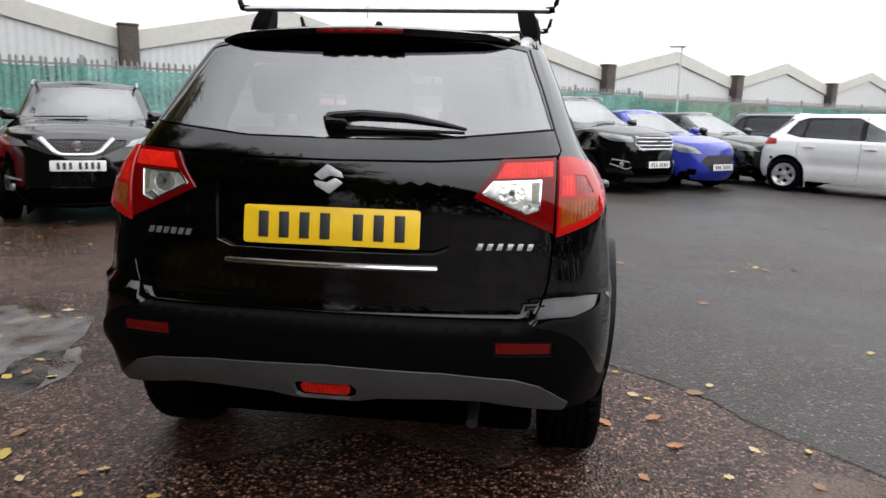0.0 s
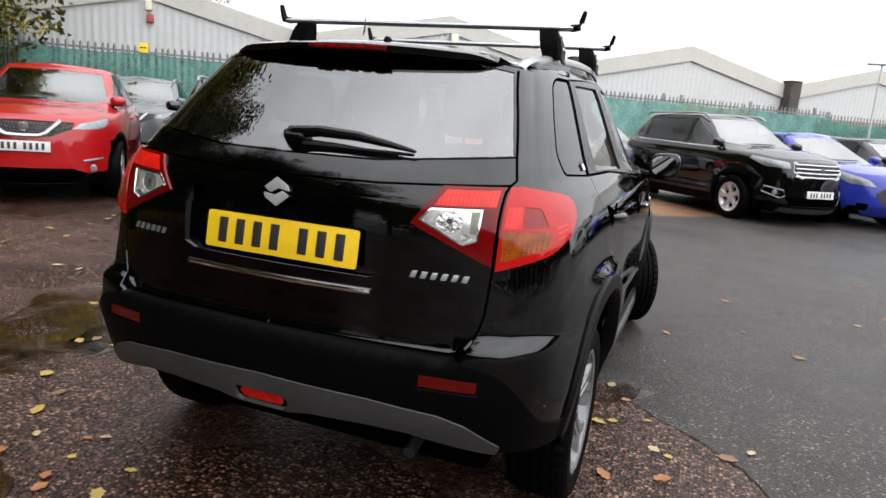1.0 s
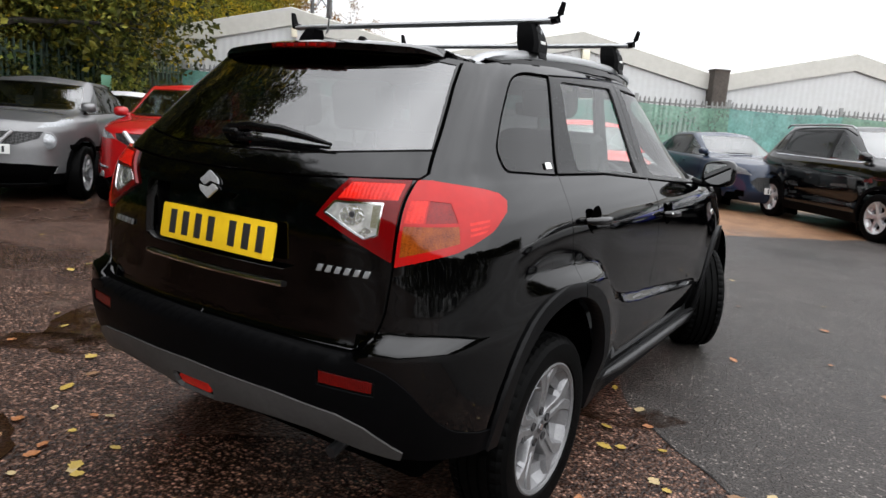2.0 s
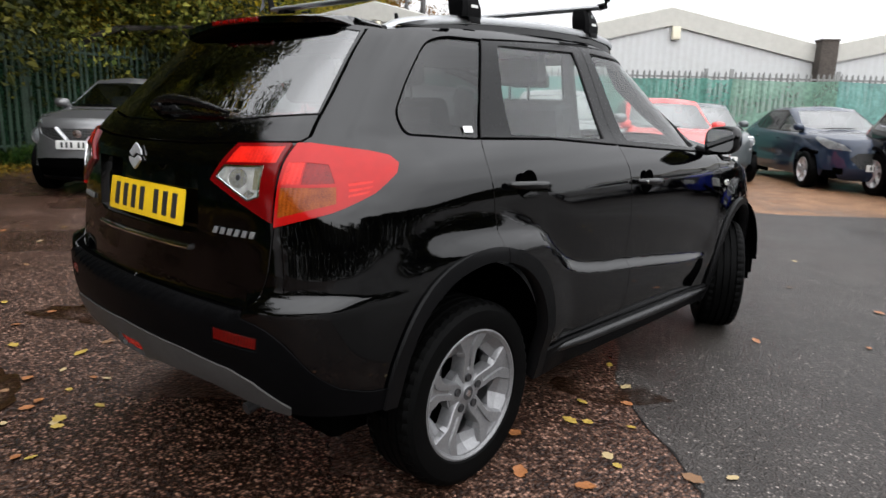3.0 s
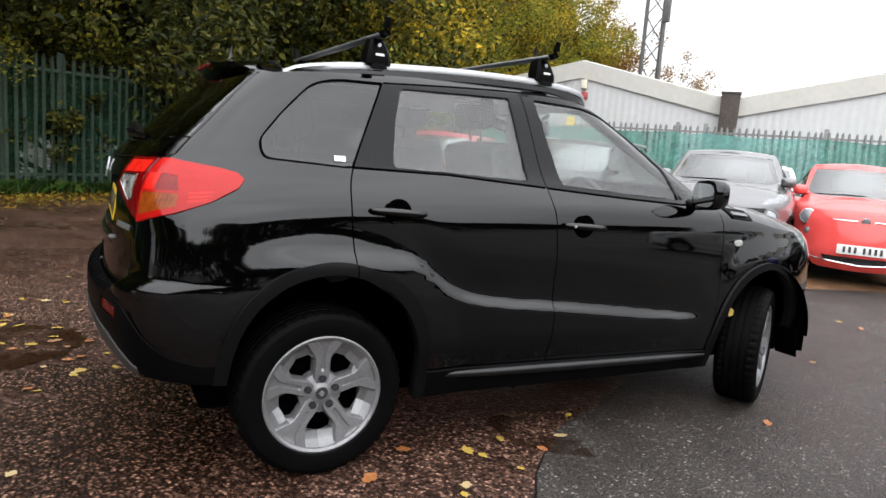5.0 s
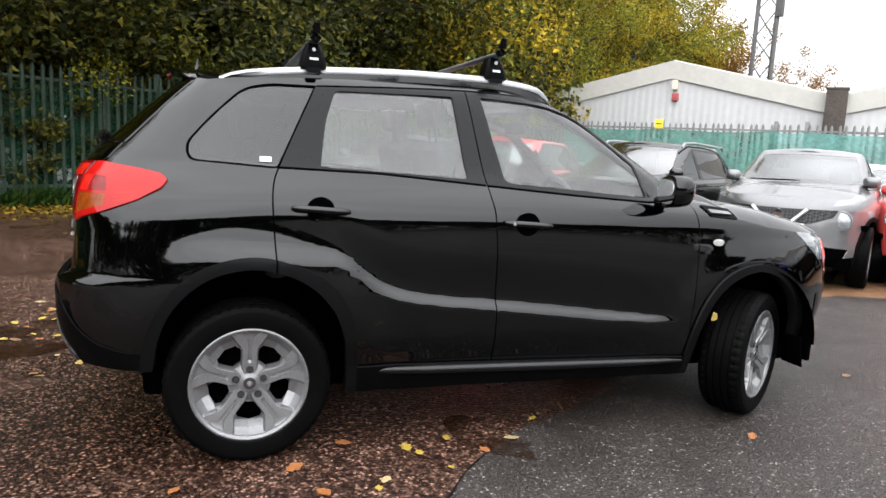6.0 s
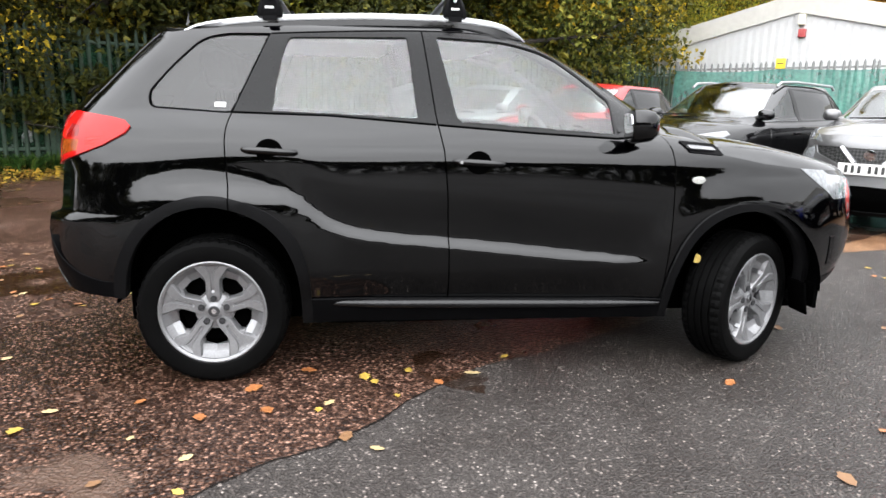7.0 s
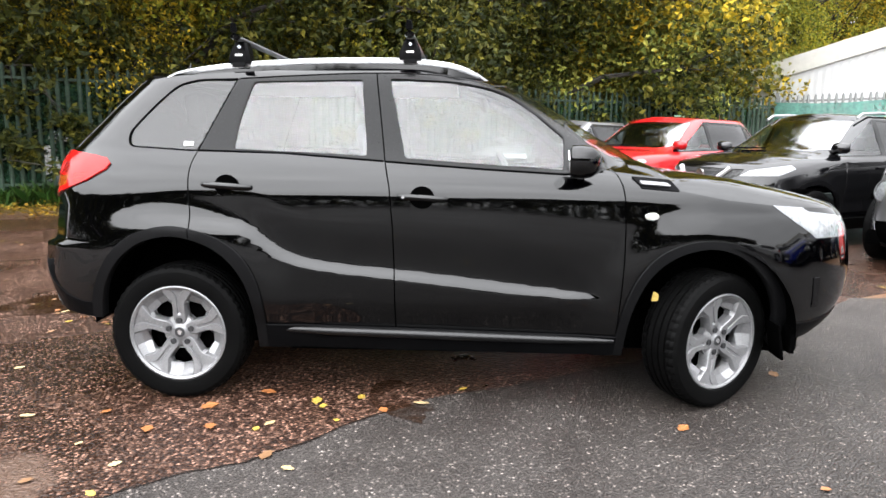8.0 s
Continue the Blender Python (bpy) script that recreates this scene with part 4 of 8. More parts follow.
ARCH_R_OUT, ARCH_R_IN, ARCH_F_OUT, ARCH_F_IN = eased(ARCH_R_OUT), eased(ARCH_R_IN), eased(ARCH_F_OUT), eased(ARCH_F_IN)
REAR_CUT, FRONT_CUT, WIN_UP = eased(REAR_CUT), eased(FRONT_CUT), eased(WIN_UP)
SO = lambda kind, pts: outline(SUV, kind, pts)
suv_regions = [
    ("void", SO("s", ARCH_R_IN)), ("void", SO("s", ARCH_F_IN)),
    ("void", outline(SUV, "s", [(180, 1.64, "t"), (0, 1.64, "t")] + ROOF_LINE)),
    ("void", outline(SUV, "s", HOOD_LINE + [(0.45, 0.905, "f"), (0, 0.91, "f"), (180, 1.098, "t"), (2.078, 1.098, "s")])),
    ("void", outline(SUV, "s", [(0, 0.438, "r"), (0.09, 0.438, "r"), (0.16, 0.452, "r"), (0.339, 0.456, "r"), (0.45, 0.450, "r"), (0.60, 0.420, "r"), (0.68, 0.405, "r"), (-0.50, 0.395, "s"), (-0.385, 0.386, "s"), (-0.38, 0.15, "s"), (0, 0.15, "r")])),
    ("void", SO("s", [(0.36, 0.262), (1.0, 0.256), (2.06, 0.246), (2.06, 0.15), (0.36, 0.15)])),
    ("void", outline(SUV, "s", [(2.77, 0.262), (2.97, 0.272), (0.60, 0.285, "f"), (0.3, 0.29, "f"), (0, 0.29, "f"), (180, 0.15, "t"), (2.77, 0.15)])),
    ("void", SO("s", [(-0.42, 0.390), (-0.30, 0.390), (-0.30, 0.15), (-0.42, 0.15)])), ("void", SO("s", [(0.33, 0.262), (0.44, 0.262), (0.44, 0.15), (0.33, 0.15)])),
    ("void", SO("s", [(1.97, 0.25), (2.09, 0.25), (2.09, 0.15), (1.97, 0.15)])), ("void", SO("s", [(2.72, 0.262), (2.84, 0.264), (2.84, 0.15), (2.72, 0.15)])),
    ("gap", SO("s", strip(dense(REAR_CUT, 0.05, False), 0.0030))), ("gap", SO("s", strip(dense(SPLIT, 0.05, False), 0.0030))),
    ("gap", SO("s", strip(dense(FRONT_CUT, 0.05, False), 0.0030))), ("gap", SO("s", strip(dense([(0.100, 1.1535), (0.493, 1.147), (0.948, 1.1165)], 0.05, False), 0.0045))),
    ("gap", SO("s", strip(dense([(0.956, 1.1155), (1.379, 1.088), (1.752, 1.069), (1.93, 1.082)], 0.05, False), 0.0045))),
    ("gap", SO("s", strip(dense(WIN_UP, 0.05, False), 0.0040))),
    ("gap", outline(SUV, "r", strip([(0.0, 1.126), (0.30, 1.129), (0.640, 1.148)], 0.0030))),
    ("gap", outline(SUV, "r", strip([(0.0, 1.186), (0.269, 1.188), (0.633, 1.222)], 0.0030))),
    ("gap", outline(SUV, "r", strip(GATE, 0.0035))),
    ("arch_moulding", SO("s", ARCH_R_OUT)), ("arch_moulding_front", SO("s", ARCH_F_OUT)),
    ("quarter_glass", SO("s", QUARTER)), ("quarter_seal", SO("s", [(0.01 + (y - 0.01) * 1.036, 1.31 + (z - 1.31) * 1.042) for y, z in QUARTER])), ("rear_door_glass", SO("s", REAR_GLASS)), ("front_door_glass", SO("s", FRONT_GLASS)),
    ("rear_frame", SO("s", [(0.096, 1.150), (0.250, 1.484)] + [p for p in WIN_UP if p[0] < 0.85] + [(0.897, 1.517), (0.952, 1.131), (0.952, 1.116), (0.493, 1.147)])),
    ("front_frame", SO("s", [(0.952, 1.116), (0.952, 1.131), (0.897, 1.517)] + [p for p in WIN_UP if p[0] > 0.95] + [(1.962, 1.097), (1.93, 1.082), (1.752, 1.069), (1.379, 1.088)])),
    ("sill", SO("s", [(0.36, 0.373), (1.0, 0.362), (2.06, 0.338), (2.06, 0.2), (0.36, 0.2)])),
    ("rear_door", SO("s", [(0.096, 1.150), (0.076, 1.085), (0.075, 1.0), (0.089, 0.821), (0.092, 0.30), (1.008, 0.30), (1.004, 0.579), (0.994, 0.836), (0.978, 1.009), (0.952, 1.131), (0.952, 1.116), (0.493, 1.147)])),
    ("front_door", SO("s", [(0.952, 1.116), (0.978, 1.009), (0.994, 0.836), (1.004, 0.579), (1.008, 0.30), (2.009, 0.30), (2.015, 0.44), (2.029, 0.727), (2.022, 0.952), (2.011, 1.012), (1.993, 1.072), (1.962, 1.097), (1.93, 1.082), (1.752, 1.069), (1.379, 1.088)])),
    ("bulb", outline(SUV, "r", [(0.513 + 0.008 * math.cos(a), 1.046 + 0.008 * math.sin(a)) for a in [math.pi * k / 6 for k in range(12)]])),
    ("lamp_bowl", outline(SUV, "r", [(0.513 + 0.036 * math.cos(a), 1.044 + 0.027 * math.sin(a)) for a in [math.pi * k / 10 for k in range(20)]])),
    ("prism_lens", outline(SUV, "r", [(0.533, 1.001), (0.556, 1.018), (0.580, 1.008), (0.556, 0.9925)])),
    ("side_column", outline(SUV, "r", [(0.567, 1.074), (0.587, 1.075), (0.586, 1.018), (0.568, 1.018)])),
    ("lens_rim", outline(SUV, "r", strip([(0.433, 1.044), (0.460, 1.075), (0.592, 1.080), (0.590, 1.0), (0.555, 0.988), (0.433, 1.044)], 0.0028))),
    ("reverse_lens", outline(SUV, "r", [(0.433, 1.044), (0.460, 1.075), (0.592, 1.080), (0.590, 1.0), (0.555, 0.988)])),
    ("lens_top", outline(SUV, "r", [(0.466, 1.084), (0.492, 1.126), (0.624, 1.131), (0.624, 1.090)])),
    ("lamp_inner", outline(SUV, "r", [(0.408, 1.033), (0.480, 1.134), (0.632, 1.140), (0.632, 0.934)])),
    ("brake_lens", outline(SUV, "r", [(0.650, 1.037), (0.652, 1.092), (0.684, 1.093), (0.692, 1.038)])),
    ("brake_cell", outline(SUV, "r", [(0.695, 1.038), (0.687, 1.093), (-0.500, 1.088, "s"), (-0.500, 1.040, "s")])),
    ("amber_lens", outline(SUV, "r", [(0.652, 0.950), (0.650, 1.029), (-0.500, 1.032, "s"), (-0.508, 0.990, "s")])),
    ("side_lens", SO("s", [(-0.470, 1.040), (-0.395, 1.046), (-0.400, 1.040), (-0.470, 1.033)])),
    ("side_lens", SO("s", [(-0.472, 1.026), (-0.402, 1.033), (-0.408, 1.027), (-0.473, 1.019)])),
    ("side_lens", SO("s", [(-0.475, 1.012), (-0.412, 1.021), (-0.420, 1.015), (-0.477, 1.005)])),
    ("lamp_outer", outline(SUV, "r", [(0.643, 0.923), (0.643, 1.141), (0.667, 1.142), (-0.464, 1.134, "s"), (-0.374, 1.122, "s"), (-0.318, 1.110, "s"), (-0.296, 1.089, "s"), (-0.315, 1.062, "s"), (-0.40, 1.014, "s"), (-0.52, 0.967, "s")])),
    ("rear_window", outline(SUV, "r", [(0, 1.189), (0.269, 1.191), (0.624, 1.2255), (0.604, 1.284), (0.582, 1.350), (0.559, 1.411), (0.538, 1.470), (0.40, 1.492), (0, 1.505)])),
    ("tailgate_upper", outline(SUV, "r", [(0, 1.129), (0.30, 1.132), (0.640, 1.151), (0.652, 1.162), (0.633, 1.222), (0.269, 1.188), (0, 1.186)])),
    ("plate_recess", outline(SUV, "r", [(0, 0.868), (0.30, 0.868), (0.345, 0.885), (0.345, 1.06), (0, 1.058)])),
    ("tailgate", outline(SUV, "r", [(0, 1.55), (0.55, 1.50)] + GATE)),
    ("reflector", outline(SUV, "r", [(0.488, 0.631), (0.643, 0.627), (0.641, 0.597), (0.488, 0.599)])),
    ("fog_lens", outline(SUV, "r", [(0, 0.483), (0.066, 0.483), (0.075, 0.474), (0.070, 0.455), (0.060, 0.450), (0, 0.450)])),
    ("fog_pocket", outline(SUV, "r", [(0, 0.494), (0.080, 0.494), (0.095, 0.478), (0.088, 0.450), (0.072, 0.441), (0, 0.441)])),
    ("reflector_pocket", outline(SUV, "r", [(0.480, 0.639), (0.652, 0.634), (0.650, 0.590), (0.480, 0.592)])),
    ("skid", outline(SUV, "r", [(0, 0.552), (0.343, 0.540), (0.494, 0.524), (0.541, 0.520), (0.616, 0.496), (0.660, 0.465), (0.702, 0.430), (0.68, 0.38), (0, 0.36)])),
    ("bumper_cladding", outline(SUV, "r", [(0, 0.700), (0.25, 0.700), (0.50, 0.700), (0.55, 0.694), (0.60, 0.676), (0.641, 0.669), (0.674, 0.659), (0.70, 0.644), (0.722, 0.626), (0.740, 0.606), (0.756, 0.580), (0.769, 0.552), (0.781, 0.525), (0.792, 0.502), (0.800, 0.487), (-0.468, 0.468, "s"), (-0.435, 0.460, "s"), (-0.40, 0.457, "s"), (-0.375, 0.455, "s"), (-0.375, 0.2, "s"), (0, 0.2, "r")])),
    ("headlamp", outline(SUV, "s", [(2.700, 0.942), (2.861, 0.928), (0.66, 0.905, "f"), (0.5, 0.87, "f"), (0.5, 0.78, "f"), (0.68, 0.785, "f"), (2.905, 0.812), (2.831, 0.856)])),
    ("fog_trim", outline(SUV, "s", [(2.945, 0.60), (2.985, 0.60), (2.99, 0.455), (2.958, 0.455)])),
    ("nose_cladding", outline(SUV, "s", [(2.78, 0.385), (2.99, 0.378), (0.3, 0.42, "f"), (0, 0.42, "f"), (180, 0.15, "t"), (2.75, 0.15)])),
    ("grille", outline(SUV, "f", [(0, 0.85), (0.46, 0.86), (0.42, 0.74), (0, 0.72)])),
    ("fender", outline(SUV, "s", [(2.009, 0.2), (2.009, 0.35), (2.015, 0.44), (2.029, 0.727), (2.022, 0.952), (2.011, 1.012), (1.993, 1.072), (2.04, 1.0985), (2.2, 1.0985), (2.86, 0.97), (2.92, 0.80), (2.86, 0.66), (2.80, 0.5), (2.80, 0.2)])),
    ("windscreen", outline(SUV, "f", [(0, 1.12), (0.53, 1.115), (0.59, 1.13), (0.462, 1.475), (0, 1.505)])),
    ("pillar", outline(SUV, "s", [(1.99, 1.0985), (1.90, 1.20), (1.757, 1.31), (1.555, 1.445), (1.375, 1.50), (1.3, 1.60), (180, 1.60, "t"), (180, 1.0985, "t")])),
    ("nose_bumper", outline(SUV, "s", [(2.80, 0.2), (2.80, 0.5), (2.86, 0.66), (2.92, 0.80), (2.86, 0.97), (2.5, 1.1), (180, 1.1, "t"), (180, 0.2, "t")])),
]
cols = sorted([SUV.th_y(-0.45 + 0.045 * i, 0.8) for i in range(78)] + [SUV.th_x(0.05 * i, 0.8) for i in range(15)] + [SUV.th_x(0.05 * i, 0.6, True) for i in range(15)])
cols = [c for i, c in enumerate(cols) if i == 0 or c - cols[i - 1] > 0.004]
cols = [0.0] + [c for c in cols if 0.006 < c < math.pi - 0.006] + [math.pi]
suv_pts, suv_tris = cut_shell(SUV, suv_regions, 0.20, 1.56, 84, cols, "quarter_panel")


def suv_skin(name, key, material, parent, out=0.0, rim=0.012, sides=(1,), label=""):
    return skin(name, SUV, suv_pts, suv_tris[key], material, parent, out, rim, sides, label)


for s in (1, -1):
    suv_skin("quarter_panel", "quarter_panel", M_BLACK, suv, sides=(s,))
    suv_skin("arch_moulding", "arch_moulding", M_ARCH, suv, 0.014, 0.05, (s,), "black textured plastic wheel arch moulding")
    suv_skin("arch_moulding", "arch_moulding_front", M_ARCH, suv, 0.014, 0.05, (s,), "black textured plastic wheel arch moulding")
    suv_skin("sill", "sill", M_PLASTIC, suv, 0.012, 0.06, (s,), "black plastic sill trim")
    suv_skin("quarter_window", "quarter_glass", M_TINT, suv, -0.004, 0, (s,), "dark tinted quarter window")
    suv_skin("window_seal", "quarter_seal", M_GAP, suv, 0.001, 0.004, (s,), "black rubber seal round the quarter window")
    rear_door = suv_skin("rear_door", "rear_door", M_BLACK, suv, sides=(s,))
    suv_skin("window_frame", "rear_frame", M_SATIN, rear_door, 0.001, sides=(s,), label="satin black window frame")
    suv_skin("window_glass", "rear_door_glass", M_GLASS, rear_door, -0.007, 0, (s,), "clear side window")
    front_door = suv_skin("front_door", "front_door", M_BLACK, suv, sides=(s,))
    suv_skin("window_frame", "front_frame", M_SATIN, front_door, 0.001, sides=(s,), label="satin black window frame")
    suv_skin("window_glass", "front_door_glass", M_GLASS, front_door, -0.007, 0, (s,), "clear side window")
    suv_skin("fender", "fender", M_BLACK, suv, sides=(s,))
    suv_skin("headlamp", "headlamp", M_LAMP, suv, 0.003, 0.03, (s,), "clear headlamp unit")
    suv_skin("fog_trim", "fog_trim", M_SATIN, suv, 0.004, 0.01, (s,))
    lamp = suv_skin("tail_lamp", "lamp_outer", M_RED, suv, 0.010, 0.02, (s,), "red tail lamp wrapped round the corner")
    suv_skin("indicator_lens", "amber_lens", M_AMBER, lamp, 0.009, 0.012, (s,), "amber lens")
    suv_skin("brake_lens", "brake_lens", M_REDB, lamp, 0.009, 0.012, (s,), "bright red lens")
    suv_skin("brake_cell", "brake_cell", M_REDD, lamp, 0.008, 0.012, (s,), "deep red lens cell")
    suv_skin("side_lens", "side_lens", M_REDB, lamp, 0.009, 0.003, (s,), "bright ribs in the flank of the lens")
    suv_skin("reflector", "reflector", M_REFL, suv, 0.001, 0.012, (s,), "red rear reflector")
gate = suv_skin("tailgate", "tailgate", M_BLACK, suv, 0, 0.042, sides=(1, -1))
suv_skin("gate_panel", "tailgate_upper", M_BLACK, gate, 0.001, sides=(1, -1))
suv_skin("plate_recess", "plate_recess", M_BLACK, gate, -0.040, 0, sides=(1, -1), label="recessed panel behind the number plate")
suv_skin("rear_window", "rear_window", M_TINTR, gate, -0.003, 0, (1, -1), "tinted rear window")
for s in (1, -1):
    lamp = suv_skin("tail_lamp", "lamp_inner", M_REDI, gate, 0.010, 0.02, (s,), "red tail lamp on the tailgate")
    suv_skin("reversing_lens", "reverse_lens", M_CLEAR, lamp, 0.008, 0.012, (s,), "clear reversing lens")
    suv_skin("lamp_bowl", "lamp_bowl", M_BOWL, lamp, 0.006, 0.008, (s,), "patterned silver reflector bowl")
    suv_skin("bulb", "bulb", M_NUT, lamp, 0.007, 0.004, (s,), "dark bulb seat")
    suv_skin("prism_lens", "prism_lens", M_BOWL, lamp, 0.009, 0.006, (s,))
    suv_skin("side_column", "side_column", M_COLUMN, lamp, 0.007, 0.006, (s,), "olive grey inner wall of the lamp")
    suv_skin("lens_rim", "lens_rim", M_CHROME, lamp, 0.0105, 0.004, (s,), "thin bright rim")
    suv_skin("brake_lens", "lens_top", M_REDB, lamp, 0.009, 0.012, (s,), "bright red lens")
bumper = suv_skin("rear_bumper", "bumper_cladding", M_PLASTIC, suv, 0.004, 0.03, (1, -1), "black textured plastic rear bumper")
suv_skin("skid_plate", "skid", M_SILVERP, bumper, 0.010, 0.03, (1, -1), "silver grey plastic skid plate")
suv_skin("fog_pocket", "fog_pocket", M_GAP, bumper, -0.004, 0.012, (1, -1), "dark pocket round the fog lamp")
for s in (1, -1):
    suv_skin("reflector_pocket", "reflector_pocket", M_SATIN, bumper, -0.003, 0.006, (s,))
suv_skin("fog_lamp", "fog_lens", M_REDB, bumper, 0.001, 0.012, (1, -1), "red rear fog lamp")
suv_skin("panel_gap", "gap", M_GAP, suv, -0.007, 0, (1, -1), "dark gaps between the panels")
suv_skin("windscreen", "windscreen", M_SCREENC, suv, -0.002, 0, (1, -1), "clear windscreen")
for s in (1, -1):
    suv_skin("windscreen_pillar", "pillar", M_BLACK, suv, 0, 0.01, (s,))
nose = suv_skin("front_bumper", "nose_bumper", M_BLACK, suv, 0, 0.02, (1, -1))
suv_skin("lower_trim", "nose_cladding", M_PLASTIC, nose, 0.006, 0.03, (1, -1), "black plastic lower bumper trim")
suv_skin("grille", "grille", M_CHROME, nose, -0.01, 0.02, (1, -1), "chrome barred grille")


def cap(name, shell, line, crown, material, parent, power=2.0, across=14, out=0.0):
    """A crowned lid over a line on the skin, from one side of the car to the other."""
    verts, faces = [], []
    rows = [shell.at(min(math.pi - 1e-4, max(1e-4, th)), z) for th, z in line]
    for p in rows:
        h = crown(p.y) * min(1.0, p.x / 0.35)
        for k in range(across + 1):
            t = math.sin((2 * k / across - 1) * math.pi / 2)
            verts.append((p.x * t, p.y, p.z + out + h * (1 - abs(t) ** power)))
    for i in range(len(rows) - 1):
        for k in range(across):
            a = i * (across + 1) + k
            faces.append((a, a + 1, a + across + 2, a + across + 1))
    bm = bmesh.new()
    vs = [bm.verts.new(v) for v in verts]
    for f in faces:
        try:
            bm.faces.new([vs[i] for i in f])
        except ValueError:
            pass
    bmesh.ops.remove_doubles(bm, verts=bm.verts, dist=0.0005)
    bmesh.ops.recalc_face_normals(bm, faces=bm.faces)
    ob = part(name, bm, material, parent, smooth=True, angle=60)
    if sum(f.normal.z for f in ob.data.polygons) < 0:
        ob.data.flip_normals()
    return ob


roof_line = outline(SUV, "s", ROOF_LINE + [(179.9, 1.60, "t"), (0, 1.60, "t")])
roof_line = roof_line[:[i for i, p in enumerate(roof_line) if p[0] > math.pi - 0.01][0] + 1]
cap("roof_panel", SUV, roof_line, Curve((-0.4, 0.030), (0.4, 0.045), (1.2, 0.042), (1.6, 0.02)), M_BLACK, suv)
hood_line = outline(SUV, "s", HOOD_LINE + [(0.45, 0.905, "f"), (0.2, 0.908, "f"), (0.0, 0.91, "f")])
hood_line = hood_line[:[i for i, p in enumerate(hood_line) if p[0] > math.pi - 0.01][0] + 1]
cap("bonnet", SUV, hood_line, Curve((2.0, 0.03), (2.2, 0.065), (2.5, 0.10), (2.75, 0.085), (3.0, 0.05), (3.25, 0.01)), M_BLACK, suv, 7.0, 26)

# ---- wheels ----
def wheel(parent, at, turn, radius=0.325, rim=0.229, width=0.214, spoke_style="twin", tread=True, spin=0.0):
    """A wheel whose outer face looks along local +x: tyre, rim, spokes, hub cap and brake disc."""
    w = new("wheel")
    w.parent = parent
    w.matrix_local = Matrix.Translation(at) @ turn
    h = width / 2
    alloy = M_ALLOY if tread else M_ALLOYB
    side = [(-h * 0.80, rim - 0.004), (-h * 0.94, rim + 0.012), (-h, rim + (radius - rim) * 0.45), (-h * 0.97, rim + (radius - rim) * 0.72),
            (-h * 0.87, radius - 0.010), (-h * 0.74, radius - 0.002)]
    crown = []
    if tread:
        for g in (-0.5, -0.17, 0.17, 0.5):
            crown += [(h * g - 0.006, radius), (h * g - 0.005, radius - 0.009), (h * g + 0.005, radius - 0.009), (h * g + 0.006, radius)]
    else:
        crown = [(0, radius)]
    bm = lathe(bmesh.new(), side + crown + [(-u, r) for u, r in side[::-1]], 144 if tread else 32)
    if tread:      # cross cuts in the shoulders of the tread
        for i, v in enumerate(bm.verts):
            r = math.hypot(v.co.y, v.co.z)
            if r > radius - 0.013 and abs(v.co.x) > h * 0.52 and (i // (len(side) * 2 + len(crown))) % 3 == 0:
                v.co.y *= (radius - 0.005) / radius
                v.co.z *= (radius - 0.005) / radius
    part("tyre", bm, M_RUBBER, w, angle=22)
    bm = lathe(bmesh.new(), [(h * 0.80, rim - 0.004), (h * 0.90, rim + 0.006), (h * 0.92, rim), (h * 0.86, rim - 0.010), (h * 0.55, rim - 0.018), (-h * 0.8, rim - 0.03)], 48 if tread else 28)
    part("rim", bm, alloy, w, "silver alloy wheel rim")
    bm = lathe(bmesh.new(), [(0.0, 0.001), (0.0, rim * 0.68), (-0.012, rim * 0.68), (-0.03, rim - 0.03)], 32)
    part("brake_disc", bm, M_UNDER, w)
    n = 5
    # radius, half width, groove half width and height of a spoke, opening beside it (0 or 1), all in shares of the rim
    rows_at = ((0.10, 0.13, 0.02, 0.64, 0), (0.30, 0.13, 0.02, 0.66, 0), (0.35, 0.13, 0.02, 0.675, 0), (0.375, 0.13, 0.02, 0.68, 0), (0.38, 0.13, 0.022, 0.68, 1), (0.42, 0.13, 0.025, 0.69, 1), (0.52, 0.125, 0.025, 0.715, 1),
               (0.62, 0.13, 0.025, 0.74, 1), (0.67, 0.145, 0.025, 0.75, 1), (0.705, 0.16, 0.025, 0.76, 1), (0.72, 0.17, 0.025, 0.765, 0), (0.74, 0.19, 0.027, 0.775, 0), (0.80, 0.225, 0.035, 0.79, 0),
               (0.85, 0.255, 0.06, 0.805, 0), (0.92, 0.30, 0.12, 0.825, 0), (0.955, 0.32, 0.15, 0.84, 0), (0.985, 0.34, 0.15, 0.85, 0))
    top_angle = math.pi / n
    for k in range(n):
        bm = bmesh.new()
        a = spin + 2 * math.pi * k / n
        rows = []
        for f, wide, cut, x, gap in rows_at:
            deep = 0.007 * smoothstep(0.37, 0.43, f) * (1 - smoothstep(0.94, 0.98, f))
            foot = 0.020 * (1 - smoothstep(0.86, 0.98, f)) * smoothstep(0.12, 0.34, f)
            dish = foot + 0.022 * smoothstep(0.40, 0.60, f) * (1 - smoothstep(0.72, 0.97, f))
            angles = [math.asin(min(u / f, 0.58)) for u in (cut, cut + 0.014, wide - 0.012, wide)]
            side_angle = min(top_angle, math.asin(min((wide + 0.022 + (0.05 * smoothstep(0.64, 0.69, f) if gap else 0)) / f, 0.58)))
            half = [(0, deep), (angles[0], deep), (angles[1], 0), (angles[2], 0), (angles[3], 0.003), (side_angle, foot), (side_angle if gap else top_angle, 0.05 if gap else dish)]
            row = []
            for t, d in [(-t, d) for t, d in half[:0:-1]] + half:
                row.append(bm.verts.new((x * h - d, -f * rim * math.sin(a + t), f * rim * math.cos(a + t))))
            rows.append(row)
